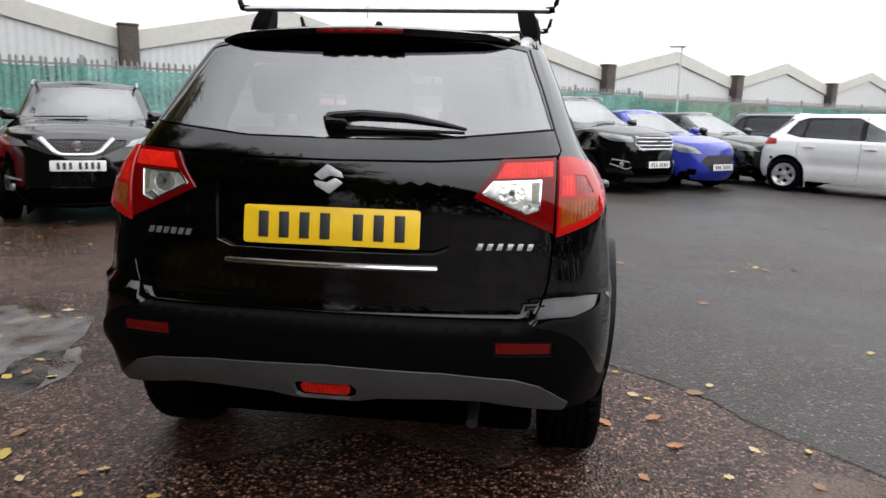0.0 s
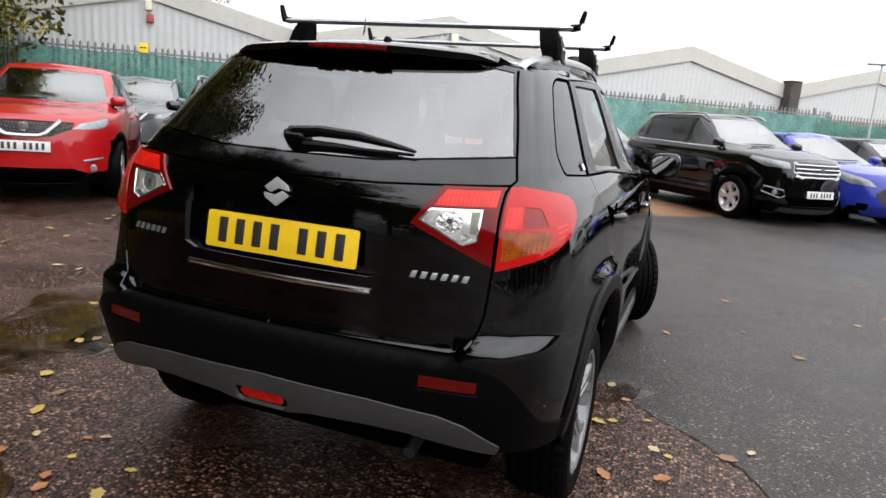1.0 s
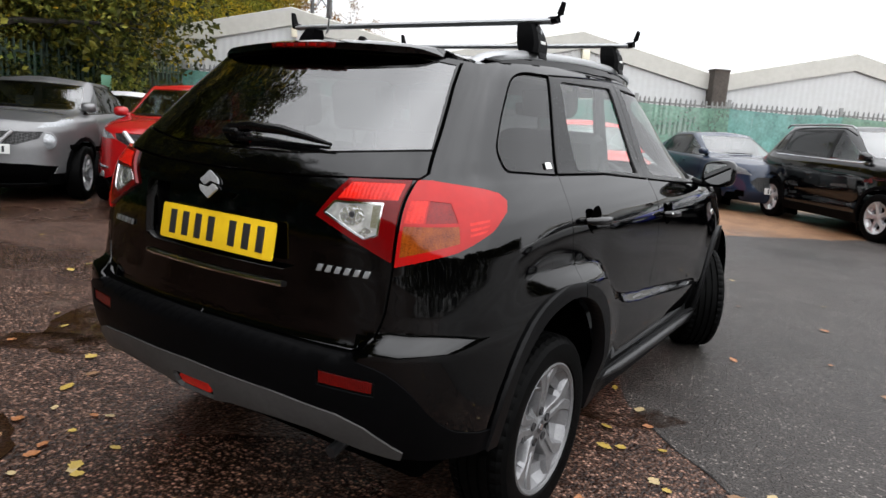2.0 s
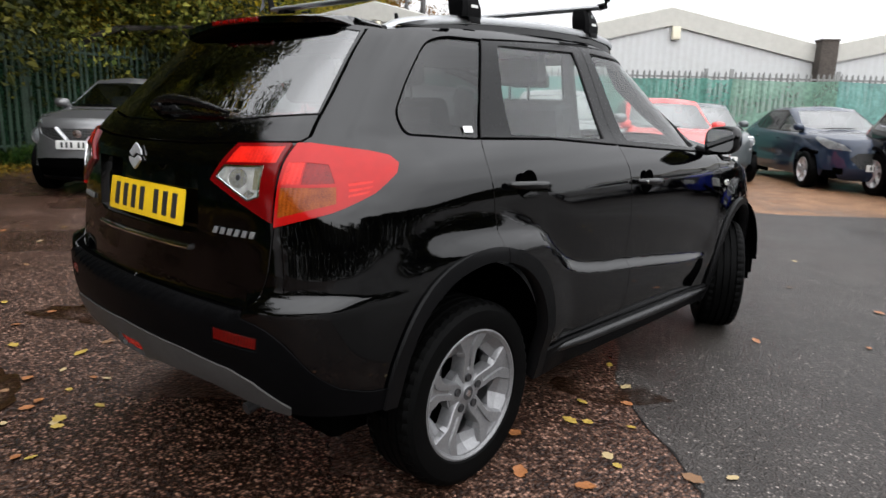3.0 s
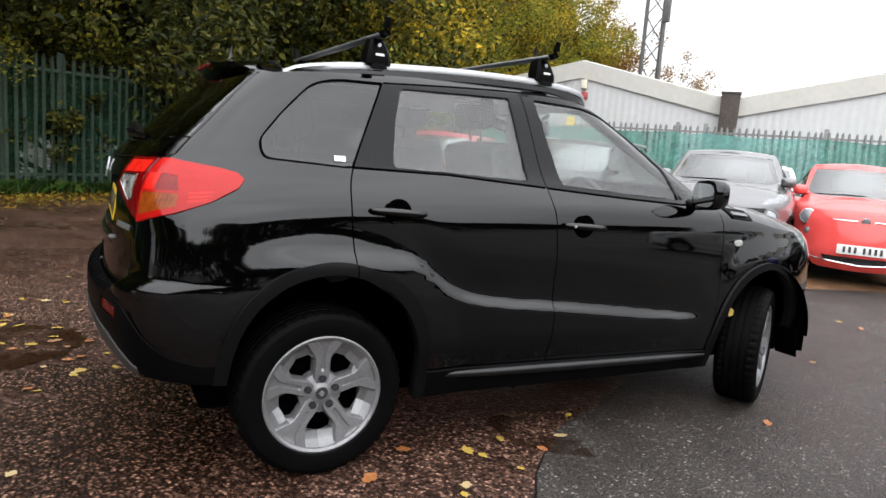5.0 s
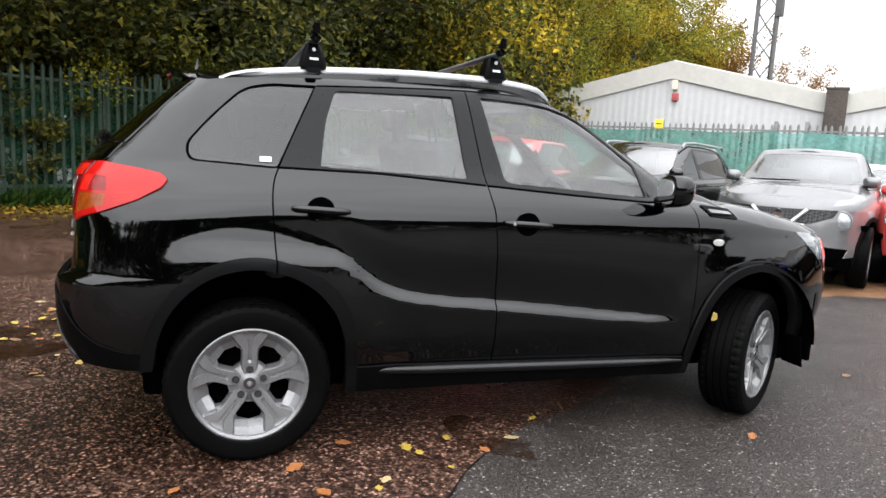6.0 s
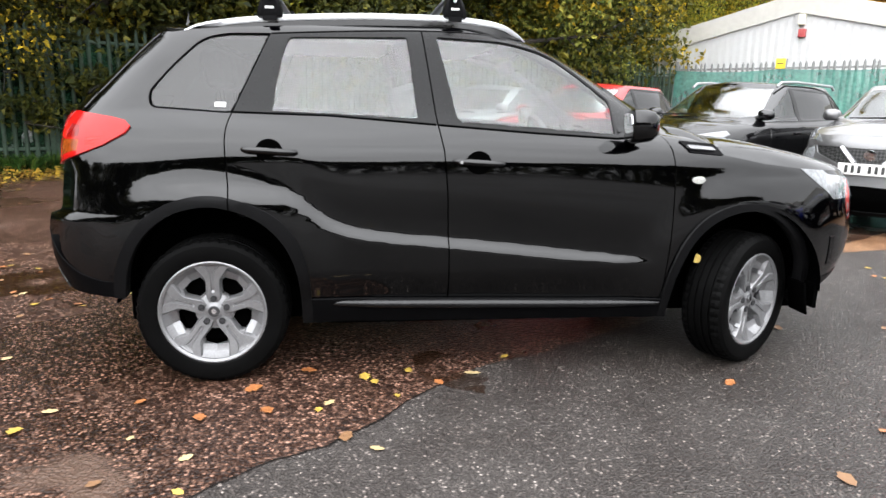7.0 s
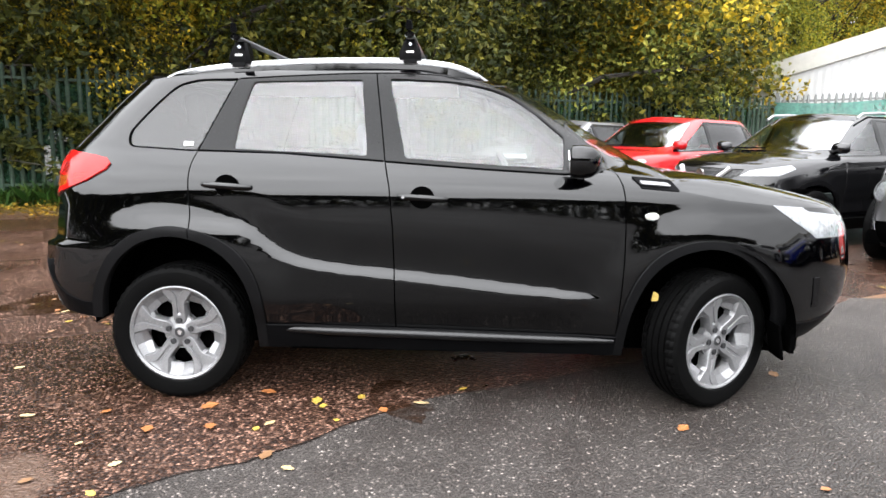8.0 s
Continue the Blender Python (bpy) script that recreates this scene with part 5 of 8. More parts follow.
        for p, q in zip(rows, rows[1:]):
            for i in range(len(p) - 1):
                bm.faces.new((p[i], p[i + 1], q[i + 1], q[i]))
        part("spoke", bm, alloy, w, angle=22)
        if tread:
            bm = lathe(bmesh.new(), [(h * 0.69, 0.0005), (h * 0.69, 0.0095), (h * 0.665, 0.0105), (h * 0.665, 0.0135), (h * 0.70, 0.0145), (h * 0.5, 0.0155)], 12)
            bmesh.ops.translate(bm, vec=(0, -0.25 * rim * math.sin(a), 0.25 * rim * math.cos(a)), verts=bm.verts)
            part("wheel_nut", bm, M_NUT, w, "dark grey wheel nut")
    bm = lathe(bmesh.new(), [(h * 0.70, 0.0005), (h * 0.70, rim * 0.115), (h * 0.67, rim * 0.135), (h * 0.64, rim * 0.20), (h * 0.52, rim * 0.34), (h * 0.2, rim * 0.38)], 28)
    part("hub", bm, alloy, w)
    if tread:
        bm = lathe(bmesh.new(), [(h * 0.715, 0.0005), (h * 0.715, rim * 0.10), (h * 0.70, rim * 0.11)], 24)
        cap_ob = part("hub_cap", bm, M_NUT, w, "dark grey hub cap")
        for sg in (1, -1):
            pts = [(-0.013 * sg, 0.0), (-0.002 * sg, 0.013 * sg), (0.012 * sg, 0.003 * sg), (0.0, 0.0)]
            part("hub_emblem", prism(pts, 0.002, Matrix(((0, 0, 1, h * 0.714), (1, 0, 0, 0), (0, 1, 0, 0), (0, 0, 0, 1)))), M_CHROME, cap_ob)
        bm = boxed((0.06, 0.07, 0.13), (-0.02, 0.10, 0.06), None, 0.012)
        part("brake_caliper", bm, M_UNDER, w)
    return w


STEER = pose(0, 0, 0, 0, 0, 30)
FLIP = pose(0, 0, 0, 0, 0, 180)
wheel(suv, (0.748, 0.0, 0.317), Matrix(), 0.317, 0.219)
wheel(suv, (-0.748, 0.0, 0.317), FLIP, 0.317, 0.219)
wheel(suv, (0.720, 2.45, 0.317), STEER, 0.317, 0.219, spin=0.35)
wheel(suv, (-0.720, 2.45, 0.317), STEER @ FLIP, 0.317, 0.219)

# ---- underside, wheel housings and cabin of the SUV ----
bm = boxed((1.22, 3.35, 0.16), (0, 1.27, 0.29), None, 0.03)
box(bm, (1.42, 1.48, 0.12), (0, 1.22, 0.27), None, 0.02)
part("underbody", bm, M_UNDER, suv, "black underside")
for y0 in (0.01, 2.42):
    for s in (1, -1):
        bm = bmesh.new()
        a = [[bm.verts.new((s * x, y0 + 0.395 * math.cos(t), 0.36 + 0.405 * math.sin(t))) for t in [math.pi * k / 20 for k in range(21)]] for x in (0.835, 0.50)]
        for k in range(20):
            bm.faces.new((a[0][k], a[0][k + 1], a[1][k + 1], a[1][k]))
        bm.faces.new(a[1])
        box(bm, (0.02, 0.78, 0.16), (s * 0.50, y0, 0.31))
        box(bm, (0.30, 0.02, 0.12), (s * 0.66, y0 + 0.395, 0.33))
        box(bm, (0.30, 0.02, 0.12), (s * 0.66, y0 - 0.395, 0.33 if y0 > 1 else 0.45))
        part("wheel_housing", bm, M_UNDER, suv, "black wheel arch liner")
# nut grey on the steel tip paints in the dark below the bumper
bm = tube(bmesh.new(), [(0.42, -0.20, 0.350), (0.42, -0.50, 0.340), (0.42, -0.590, 0.318)], 0.019, 14)
part("exhaust_pipe", bm, M_NUT, suv, "steel exhaust tip")
for s in (1, -1):
    bm = boxed((0.13, 0.012, 0.16), (s * 0.745, 2.765, 0.315), pose(0, 0, 0, 10), 0.004)
    part("mud_flap", bm, M_UNDER, suv)
bm = boxed((1.44, 1.55, 0.06), (0, 1.225, 0.46), None, 0.01)
part("cabin_floor", bm, M_DASH, suv)
for s in (1, -1):
    bm = tube(bmesh.new(), [(s * 0.826, 0.42, 0.348), (s * 0.838, 0.7, 0.344), (s * 0.842, 1.2, 0.336), (s * 0.838, 1.7, 0.325), (s * 0.826, 2.0, 0.318)], [0.012, 0.022, 0.024, 0.022, 0.012], 12, 0.9)
    part("sill_ledge", bm, M_SILL, suv, "satin black rounded sill ledge")
# a yellow leaf caught in the front wheel arch
leaf_bm = prism(rounded([(-0.016, -0.022), (0.014, -0.018), (0.018, 0.012), (-0.006, 0.026)], 0.008, 3), 0.002, pose(0.815, 2.18, 0.525, 84, 0, 80))
tagged(part("leaf", leaf_bm, mat("arch_leaf_yellow", (0.28, 0.19, 0.03), rough=0.5, vary=0.3, vary_scale=60), None), "yellow leaf stuck in the front wheel arch", "leaf")
bm = boxed((1.40, 0.34, 0.30), (0, 1.93, 0.86), None, 0.08, 3)
box(bm, (0.40, 0.20, 0.10), (0.36, 1.74, 1.00), pose(0, 0, 0, -20), 0.04, 3)
box(bm, (0.28, 0.12, 0.36), (0, 1.72, 0.82), pose(0, 0, 0, -14), 0.04, 3)
part("dashboard", bm, M_DASH, suv)
bm = boxed((0.96, 1.3, 0.02), (0, 0.62, 1.475), None, 0.005)
part("roof_lining", bm, M_LINER, suv)


def seat(x, y, wide, rest=0.62):
    s = new("seat")
    s.parent = suv
    s.matrix_local = pose(x, y, 0.46)
    bm = boxed((min(wide, 0.96), 0.50, 0.16), (0, 0.10, 0.18), pose(0, 0, 0, 6), 0.06, 3)
    part("cushion", bm, M_SEAT, s)
    bm = boxed((wide, 0.14, rest), (0, -0.20, 0.22 + rest / 2), pose(0, 0, 0, 14), 0.06, 3)
    for k in (-1, 1):
        box(bm, (0.07, 0.16, rest * 0.7), (k * (wide / 2 - 0.03), -0.17, 0.22 + rest * 0.42), pose(0, 0, 0, 14), 0.03, 3)
    part("backrest", bm, M_SEAT, s)
    for hx in ([0] if wide < 0.8 else [-0.36, 0, 0.36]):
        bm = boxed((0.25, 0.10, 0.18), (hx, -0.30, 0.36 + rest), pose(0, 0, 0, 10), 0.045, 3)
        for k in (-1, 1):
            tube(bm, [(hx + 0.05 * k, -0.275, 0.18 + rest), (hx + 0.05 * k, -0.295, 0.33 + rest)], 0.006, 6)
        part("headrest", bm, M_SEAT, s)


seat(0.36, 1.12, 0.50)
seat(-0.36, 1.12, 0.50)
seat(0.0, 0.28, 1.24, 0.52)
bm = bmesh.new()
ring = [(0.185 * math.cos(a), 0.0, 0.185 * math.sin(a)) for a in [2 * math.pi * k / 28 for k in range(29)]]
tube(bm, ring, 0.015, 8)
box(bm, (0.34, 0.03, 0.05), (0, 0.01, 0), None, 0.012)
box(bm, (0.12, 0.05, 0.13), (0, 0.01, -0.02), None, 0.03, 3)
box(bm, (0.05, 0.03, 0.17), (0, 0.01, -0.09), None, 0.012)
bmesh.ops.transform(bm, matrix=pose(0.36, 1.56, 0.98, 24), verts=bm.verts)
part("steering_wheel", bm, M_DASH, suv)
for s in (1, -1):      # inner lining of the windscreen pillars
    run = []
    for y, z in ((1.985, 1.11), (1.93, 1.165), (1.80, 1.272), (1.60, 1.405), (1.42, 1.470), (1.33, 1.490)):
        th = SUV.th_y(y, z)
        q = SUV.at(th, z) - SUV.normal(th, z) * 0.030
        run.append((s * q.x, q.y, q.z))
    part("pillar_trim", tube(bmesh.new(), run, [0.022, 0.025, 0.026, 0.026, 0.024, 0.020], 10), M_SATIN, suv, "black windscreen pillar lining")
bm = boxed((0.24, 0.03, 0.07), (0, 1.42, 1.40), pose(0, 0, 0, 15), 0.02, 3)
tube(bm, [(0, 1.44, 1.43), (0, 1.50, 1.48)], 0.012, 6)
part("rear_view_mirror", bm, M_DASH, suv)
for s in (1, -1):
    bm = bmesh.new()
    tube(bm, [(s * 0.60, 0.90, 0.5), (s * 0.61, 0.90, 1.1), (s * 0.54, 0.92, 1.48)], [0.05, 0.05, 0.035], 8, 0.6)
    part("belt_pillar", bm, M_DASH, suv)

# ---- tail of the SUV ----
def tail_at(x, z, off=0.0):
    th = SUV.th_x(abs(x), z)
    th = max(th, 1e-4)
    v, n = SUV.at(th, z), SUV.normal(th, z)
    if x < 0:
        v.x, n.x = -v.x, -n.x
    return v + n * off


bm = bmesh.new()
rows = []
for k in range(29):
    x = -0.515 + 1.03 * k / 28
    a = abs(x)
    tip_y = -0.335 + 0.050 * (a / 0.4) ** 2 + 0.030 * max(0, (a - 0.40) / 0.115) ** 2
    thin = 1 - 0.75 * smoothstep(0.36, 0.515, a)
    tip_z = 1.528 - 0.012 * (a / 0.4) ** 2 - 0.026 * max(0, (a - 0.40) / 0.115) ** 2
    root_z = 1.553 - 0.045 * (a / 0.555) ** 2 - 0.03 * max(0, (a - 0.45) / 0.1) ** 2
    rows.append([bm.verts.new(v) for v in ((x, -0.12, root_z - 0.006), (x, -0.20, root_z - 0.001), (x, tip_y + 0.04, tip_z + 0.010 * thin), (x, tip_y, tip_z), (x, tip_y + 0.004, tip_z - 0.021 * thin),
                                           (x * 0.997, tip_y + 0.055, tip_z - 0.023 * thin), (x * 0.99, -0.20, root_z - 0.05))])
for a, b in zip(rows, rows[1:]):
    for i in range(6):
        bm.faces.new((a[i], a[i + 1], b[i + 1], b[i]))
bm.faces.new(rows[0][::-1])
bm.faces.new(rows[-1])
spoiler = part("roof_spoiler", bm, M_BLACK, gate, "glossy black roof spoiler", angle=40)
bm = boxed((0.285, 0.012, 0.017), (0, -0.331, 1.5175), None, 0.004)
part("brake_strip", bm, M_REFL, gate, "red high-level brake strip")
for k in range(5):
    bm = boxed((0.03, 0.004, 0.010), (-0.10 + 0.05 * k, -0.3385, 1.5175), None, 0.001)
    part("brake_diode", bm, M_REDD, gate)
bm = bmesh.new()
tube(bm, [tail_at(-0.035, 1.222, 0.020), tail_at(0.0, 1.226, 0.026), tail_at(0.08, 1.229, 0.032), tail_at(0.20, 1.224, 0.032), tail_at(0.30, 1.214, 0.026), tail_at(0.375, 1.206, 0.018)], [0.015, 0.020, 0.019, 0.016, 0.011, 0.005], 10, 0.9)
tube(bm, [tail_at(0.03, 1.206, 0.010), tail_at(0.37, 1.202, 0.010)], [0.008, 0.005], 6, 1.0)
box(bm, (0.07, 0.05, 0.05), tail_at(-0.0, 1.222, 0.012), pose(0, 0, 0, 40), 0.015, 3)
part("rear_wiper", bm, M_SATIN, gate, "black rear wiper")
bm = bmesh.new()
tube(bm, [tail_at(-0.312 + 0.624 * k / 12, 0.828, 0.006) for k in range(13)], 0.0085, 8)
part("chrome_strip", bm, M_CHROME, gate, "thin chrome garnish strip")
plate = part("number_plate", prism(rounded([(-0.26, -0.0555), (0.26, -0.0555), (0.26, 0.0555), (-0.26, 0.0555)], 0.01), 0.004, pose(0, -0.674, 0.9355, 81), 0.0008), M_PLATEY, gate, "yellow rear number plate")
x = -0.222
for k, wd in enumerate((0.05, 0.05, 0.05, 0.05, 0, 0.05, 0.05, 0.05)):
    if wd:
        bm = boxed((0.030, 0.076, 0.003), (x + 0.022, 0, 0.0045), None, 0.001)
        bmesh.ops.transform(bm, matrix=pose(0, -0.674, 0.9355, 81), verts=bm.verts)
        part("plate_bar", bm, M_INK, plate)
        x += 0.061
    else:
        x += 0.036
for z, flipx in ((1.087, 1), (1.060, -1)):
    pts = [(-0.042, -0.004), (-0.004, 0.028), (0.036, 0.006), (0.043, -0.010), (0.004, -0.004), (-0.020, -0.018)]
    if flipx < 0:
        pts = [(-x, -y) for x, y in pts]
    part("emblem", prism(rounded(pts, 0.003, 2), 0.006, Matrix.Translation(tail_at(0, z, 0.003)) @ pose(0, 0, 0, 80), 0.0012), M_ALLOYB, gate, "chrome emblem")
for cx, cz, length, turn in ((0.50, 0.894, 0.17, 16), (-0.50, 0.90, 0.155, -14)):
    for k in range(6):      # plain slanted bars in place of letters
        at = tail_at(cx + length * (k - 2.5) / 6, cz, 0.002)
        part("badge_bar", prism([(-0.0115, -0.0095), (0.0045, -0.0095), (0.0115, 0.0095), (-0.0045, 0.0095)], 0.005, Matrix.Translation(at) @ pose(0, 0, 0, 84, 0, turn), 0.0012), M_ALU, gate, "small chrome badge bar")
part("sticker", prism(rounded([(-0.022, -0.011), (0.022, -0.011), (0.022, 0.011), (-0.022, 0.011)], 0.002), 0.0008,
     Matrix.Translation(SUV.at(SUV.th_y(0.052, 1.183), 1.183) + Vector((0.0005, 0, 0))) @ pose(0, 0, 0, 0, 0, 90) @ pose(0, 0, 0, 66)), M_PLATEW, suv, "small white window sticker")

# ---- roof rails, bars, mirrors, handles and small trim of the SUV ----
RAIL_Z = Curve((-0.12, 1.500), (-0.05, 1.528), (0.186, 1.562), (0.396, 1.577), (0.713, 1.590), (0.979, 1.592), (1.20, 1.578), (1.33, 1.548), (1.42, 1.505))
for s in (1, -1):
    bm, base_bm = bmesh.new(), bmesh.new()
    rows, base_rows = [], []
    for k in range(33):
        y = -0.12 + 1.54 * k / 32
        x = min(0.555 - 0.035 * ((y - 0.75) / 0.85) ** 2, SUV.at(SUV.th_y(y, 1.50), 1.50).x - 0.022)
        zt = RAIL_Z(y)
        zb = min(zt - 0.006, 1.508 + 0.012 * math.sin(math.pi * (y + 0.12) / 1.54))
        zs = max(zb, zt - 0.030)
        rows.append([bm.verts.new((s * (x + dx), y, z)) for dx, z in ((0.018, zs), (0.021, zt - 0.014), (0.012, zt - 0.003), (-0.006, zt), (-0.016, zt - 0.008), (-0.018, zs))])
        base_rows.append([base_bm.verts.new((s * (x + dx), y, z)) for dx, z in ((0.014, zb - 0.004), (0.013, zs + 0.002), (-0.013, zs + 0.002), (-0.014, zb - 0.004))])
    for a, b in zip(rows, rows[1:]):
        for i in range(5):
            bm.faces.new((a[i], a[i + 1], b[i + 1], b[i]))
    bm.faces.new(rows[0])
    bm.faces.new(rows[-1][::-1])
    for a, b in zip(base_rows, base_rows[1:]):
        for i in range(3):
            base_bm.faces.new((a[i], a[i + 1], b[i + 1], b[i]))
    rail = part("roof_rail", bm, M_RAIL, suv, "silver roof rail", angle=50)
    # added black strip that stands in for a higher roof edge
    part("roof_edge", base_bm, M_BLACK, rail, "glossy black roof edge under the rail", angle=50)
for y, lift in ((0.246, 0.0), (1.049, 0.018)):
    bar = new("roof_bar")
    bar.parent = suv
    bar.matrix_local = pose(0, y, 0)
    bar["label"] = "aluminium roof bar on black clamp feet"
    bm = tube(bmesh.new(), [(-0.615, 0, 1.667 + lift), (0.615, 0, 1.667 + lift)], 0.024, 12, 0.45)
    part("crossbar", bm, M_ALU, bar)
    for s in (1, -1):
        bm = tube(bmesh.new(), [(s * 0.605, 0, 1.668 + lift), (s * 0.632, 0, 1.672 + lift), (s * 0.640, 0, 1.690 + lift), (s * 0.650, 0, 1.728 + lift)], [0.023, 0.022, 0.017, 0.012], 10, 0.6)
        part("end_stop", bm, M_PLASTIC, bar, "black rubber end stop")
        base = RAIL_Z(y) - 0.010
        top = 1.658 + lift
        bm = bmesh.new()
        rows = []
        for f, hy, x0, x1 in ((0, 0.052, 0.520, 0.585), (0.3, 0.050, 0.508, 0.586), (0.65, 0.040, 0.498, 0.575), (1, 0.026, 0.492, 0.555)):
            z = base + (top - base) * f
            rows.append([bm.verts.new((s * xx, yy, z)) for xx, yy in ((x0, -hy), (x1 - 0.012, -hy), (x1, -hy * 0.7), (x1, hy * 0.7), (x1 - 0.012, hy), (x0, hy))])
        for a, b in zip(rows, rows[1:]):
            for i in range(6):
                bm.faces.new((a[i], a[(i + 1) % 6], b[(i + 1) % 6], b[i]))
        bm.faces.new(rows[0][::-1])
        bm.faces.new(rows[-1])
        foot = part("clamp_foot", bm, M_PLASTIC, bar, "black clamp foot", angle=30)
        part("foot_badge", boxed((0.003, 0.036, 0.010), (s * 0.585, 0, base + (top - base) * 0.36), pose(0, 0, 0, 0, -6 * s), 0.001), M_PLATEW, foot)
        part("foot_lock", prism([(0.008 * math.cos(a), 0.008 * math.sin(a)) for a in [k * 0.6283 for k in range(10)]], 0.004, pose(s * 0.572, 0, base + (top - base) * 0.74, 0, 90 * s, 0)), M_ALU, foot)
        part("clamp_strap", boxed((0.006, 0.06, 0.030), (s * 0.584, 0, base - 0.004), pose(0, 0, 0, 0, -18 * s), 0.002), M_PLASTIC, bar)
bm = bmesh.new()
rows = []
for f, r in ((0, 0.034), (0.5, 0.028), (0.9, 0.012)):
    rows.append([bm.verts.new((0.6 * r * math.cos(a), -0.02 - 0.02 * f + r * math.sin(a), 1.553 + 0.035 * f)) for a in [2 * math.pi * k / 14 for k in range(14)]])
for a, b in zip(rows, rows[1:]):
    for i in range(14):
        bm.faces.new((a[i], a[(i + 1) % 14], b[(i + 1) % 14], b[i]))
bm.faces.new(rows[-1])
part("aerial_base", bm, M_PLASTIC, suv)
for s in (1, -1):
    mirror = new("door_mirror")
    mirror.parent = suv
    mirror.matrix_local = pose(s * 0.925, 1.815, 1.128)
    bm = bmesh.new()
    rows = []
    for dy, sc in ((0.085, 0.30), (0.07, 0.62), (0.035, 0.92), (-0.01, 1.0), (-0.055, 0.98), (-0.062, 0.90)):
        row = []
        for k in range(20):
            a = 2 * math.pi * k / 20
            cx, cz = math.copysign(abs(math.cos(a)) ** 0.62, math.cos(a)), math.copysign(abs(math.sin(a)) ** 0.62, math.sin(a))
            row.append(bm.verts.new((s * (0.086 * sc * cx - 0.008), dy * 0.92 - 0.012 * cx, 0.071 * sc * cz + 0.008 * cx)))
        rows.append(row)
    for a, b in zip(rows, rows[1:]):
        for i in range(20):
            bm.faces.new((a[i], a[(i + 1) % 20], b[(i + 1) % 20], b[i]))
    bm.faces.new(rows[0])
    bm.faces.new(rows[-1])
    part("mirror_housing", bm, M_BLACK, mirror, "glossy black mirror housing", angle=50)
    pts = [(0.069 * math.copysign(abs(math.cos(a)) ** 0.62, math.cos(a)), 0.055 * math.copysign(abs(math.sin(a)) ** 0.62, math.sin(a))) for a in [2 * math.pi * k / 24 for k in range(24)]]
    part("mirror_glass", prism(pts, 0.003, pose(s * -0.008, -0.0600, 0.0, 95, 0, -8 * s)), M_MIRROR, mirror, "mirror glass")
    bm = bmesh.new()
    tube(bm, [(-s * 0.145, 0.005, -0.052), (-s * 0.09, 0.0, -0.062), (-s * 0.03, 0.0, -0.055)], [0.032, 0.026, 0.022], 10, 0.7)
    part("mirror_foot", bm, M_PLASTIC, mirror)
    bm = prism([(0, 0), (0.19, 0.028), (0.165, 0.068), (0.02, 0.205)], 0.012, Matrix.Translation((0, 0, 0)), 0.002)
    for v in bm.verts:
        y, z = 1.765 + v.co.x, 1.092 + v.co.y
        th = SUV.th_y(y, z)
        p = SUV.at(th, z) + SUV.normal(th, z) * (0.002 + v.co.z * 0.4)
        v.co = Vector((s * p.x - s * 0.925, p.y - 1.815, p.z - 1.128))
    part("mirror_sail", bm, M_SATIN, mirror, "satin black corner trim")
    for cy, cz, tilt in ((0.254, 1.002, -3), (1.125, 0.963, -3)):
        th = SUV.th_y(cy, cz)
        p, n = SUV.at(th, cz), SUV.normal(th, cz)
        handle = new("door_handle")
        handle.parent = suv
        handle.matrix_local = Matrix.Translation((s * p.x, p.y, p.z))
        handle["label"] = "glossy black door handle"
        # flat near-black disc on the skin; the hollow's shade is its colour
        cup = []
        bm = bmesh.new()
        for r, d in ((0.054, 0.0045), (0.050, 0.0050), (0.047, 0.0040)):
            cup.append([bm.verts.new((s * d, r * math.cos(a), r * 0.92 * math.sin(a))) for a in [2 * math.pi * k / 28 for k in range(28)]])
        for a, b in zip(cup, cup[1:]):
            for i in range(28):
                bm.faces.new((a[i], a[(i + 1) % 28], b[(i + 1) % 28], b[i]))
        bm.faces.new(cup[-1])
        part("finger_recess", bm, M_GAP, handle, "flat dark disc for the shaded finger recess")
        bm = bmesh.new()
        tube(bm, [(s * 0.010, -0.104, 0.005), (s * 0.026, -0.088, 0.0045), (s * 0.036, -0.04, 0.003), (s * 0.038, 0.0, 0.001), (s * 0.036, 0.05, -0.002), (s * 0.026, 0.092, -0.005), (s * 0.010, 0.108, -0.006)],
             [0.010, 0.0135, 0.0145, 0.0150, 0.0145, 0.0135, 0.010], 10, 1.0)
        part("grip", bm, M_BLACK, handle, angle=60)
        if cy > 1:
            part("lock_cap", prism([(0.007 * math.cos(a), 0.007 * math.sin(a)) for a in [k * 0.52 for k in range(12)]], 0.004, pose(s * 0.042, -0.080, 0.004, 0, 90 * s, 0)), M_CHROME, handle)
    th = SUV.th_y(2.139, 0.892)
    p = SUV.at(th, 0.892)
    bm = prism([(0.032 * math.cos(a), 0.017 * math.sin(a)) for a in [2 * math.pi * k / 20 for k in range(20)]], 0.008, pose(s * (p.x - 0.003), 2.139, 0.892) @ Matrix(((0, 0, s, 0), (1, 0, 0, 0), (0, 1, 0, 0), (0, 0, 0, 1))), 0.002)
    part("side_repeater", bm, M_CLEAR, suv, "clear oval side repeater")
    vent = None
    for nm, pts, d, mtl in (("fender_vent", [(2.052, 1.060), (2.225, 1.046), (2.262, 1.000), (2.094, 1.013)], 0.007, M_PLASTIC),
                            ("vent_bar", [(2.080, 1.041), (2.205, 1.031), (2.222, 1.019), (2.090, 1.027)], 0.012, M_ALLOY)):
        bm = prism(dense(rounded(pts, 0.006, 2), 0.03), d, Matrix())
        for v in bm.verts:
            th = SUV.th_y(v.co.x, v.co.y)
            q = SUV.at(th, v.co.y) + SUV.normal(th, v.co.y) * (v.co.z - 0.001)
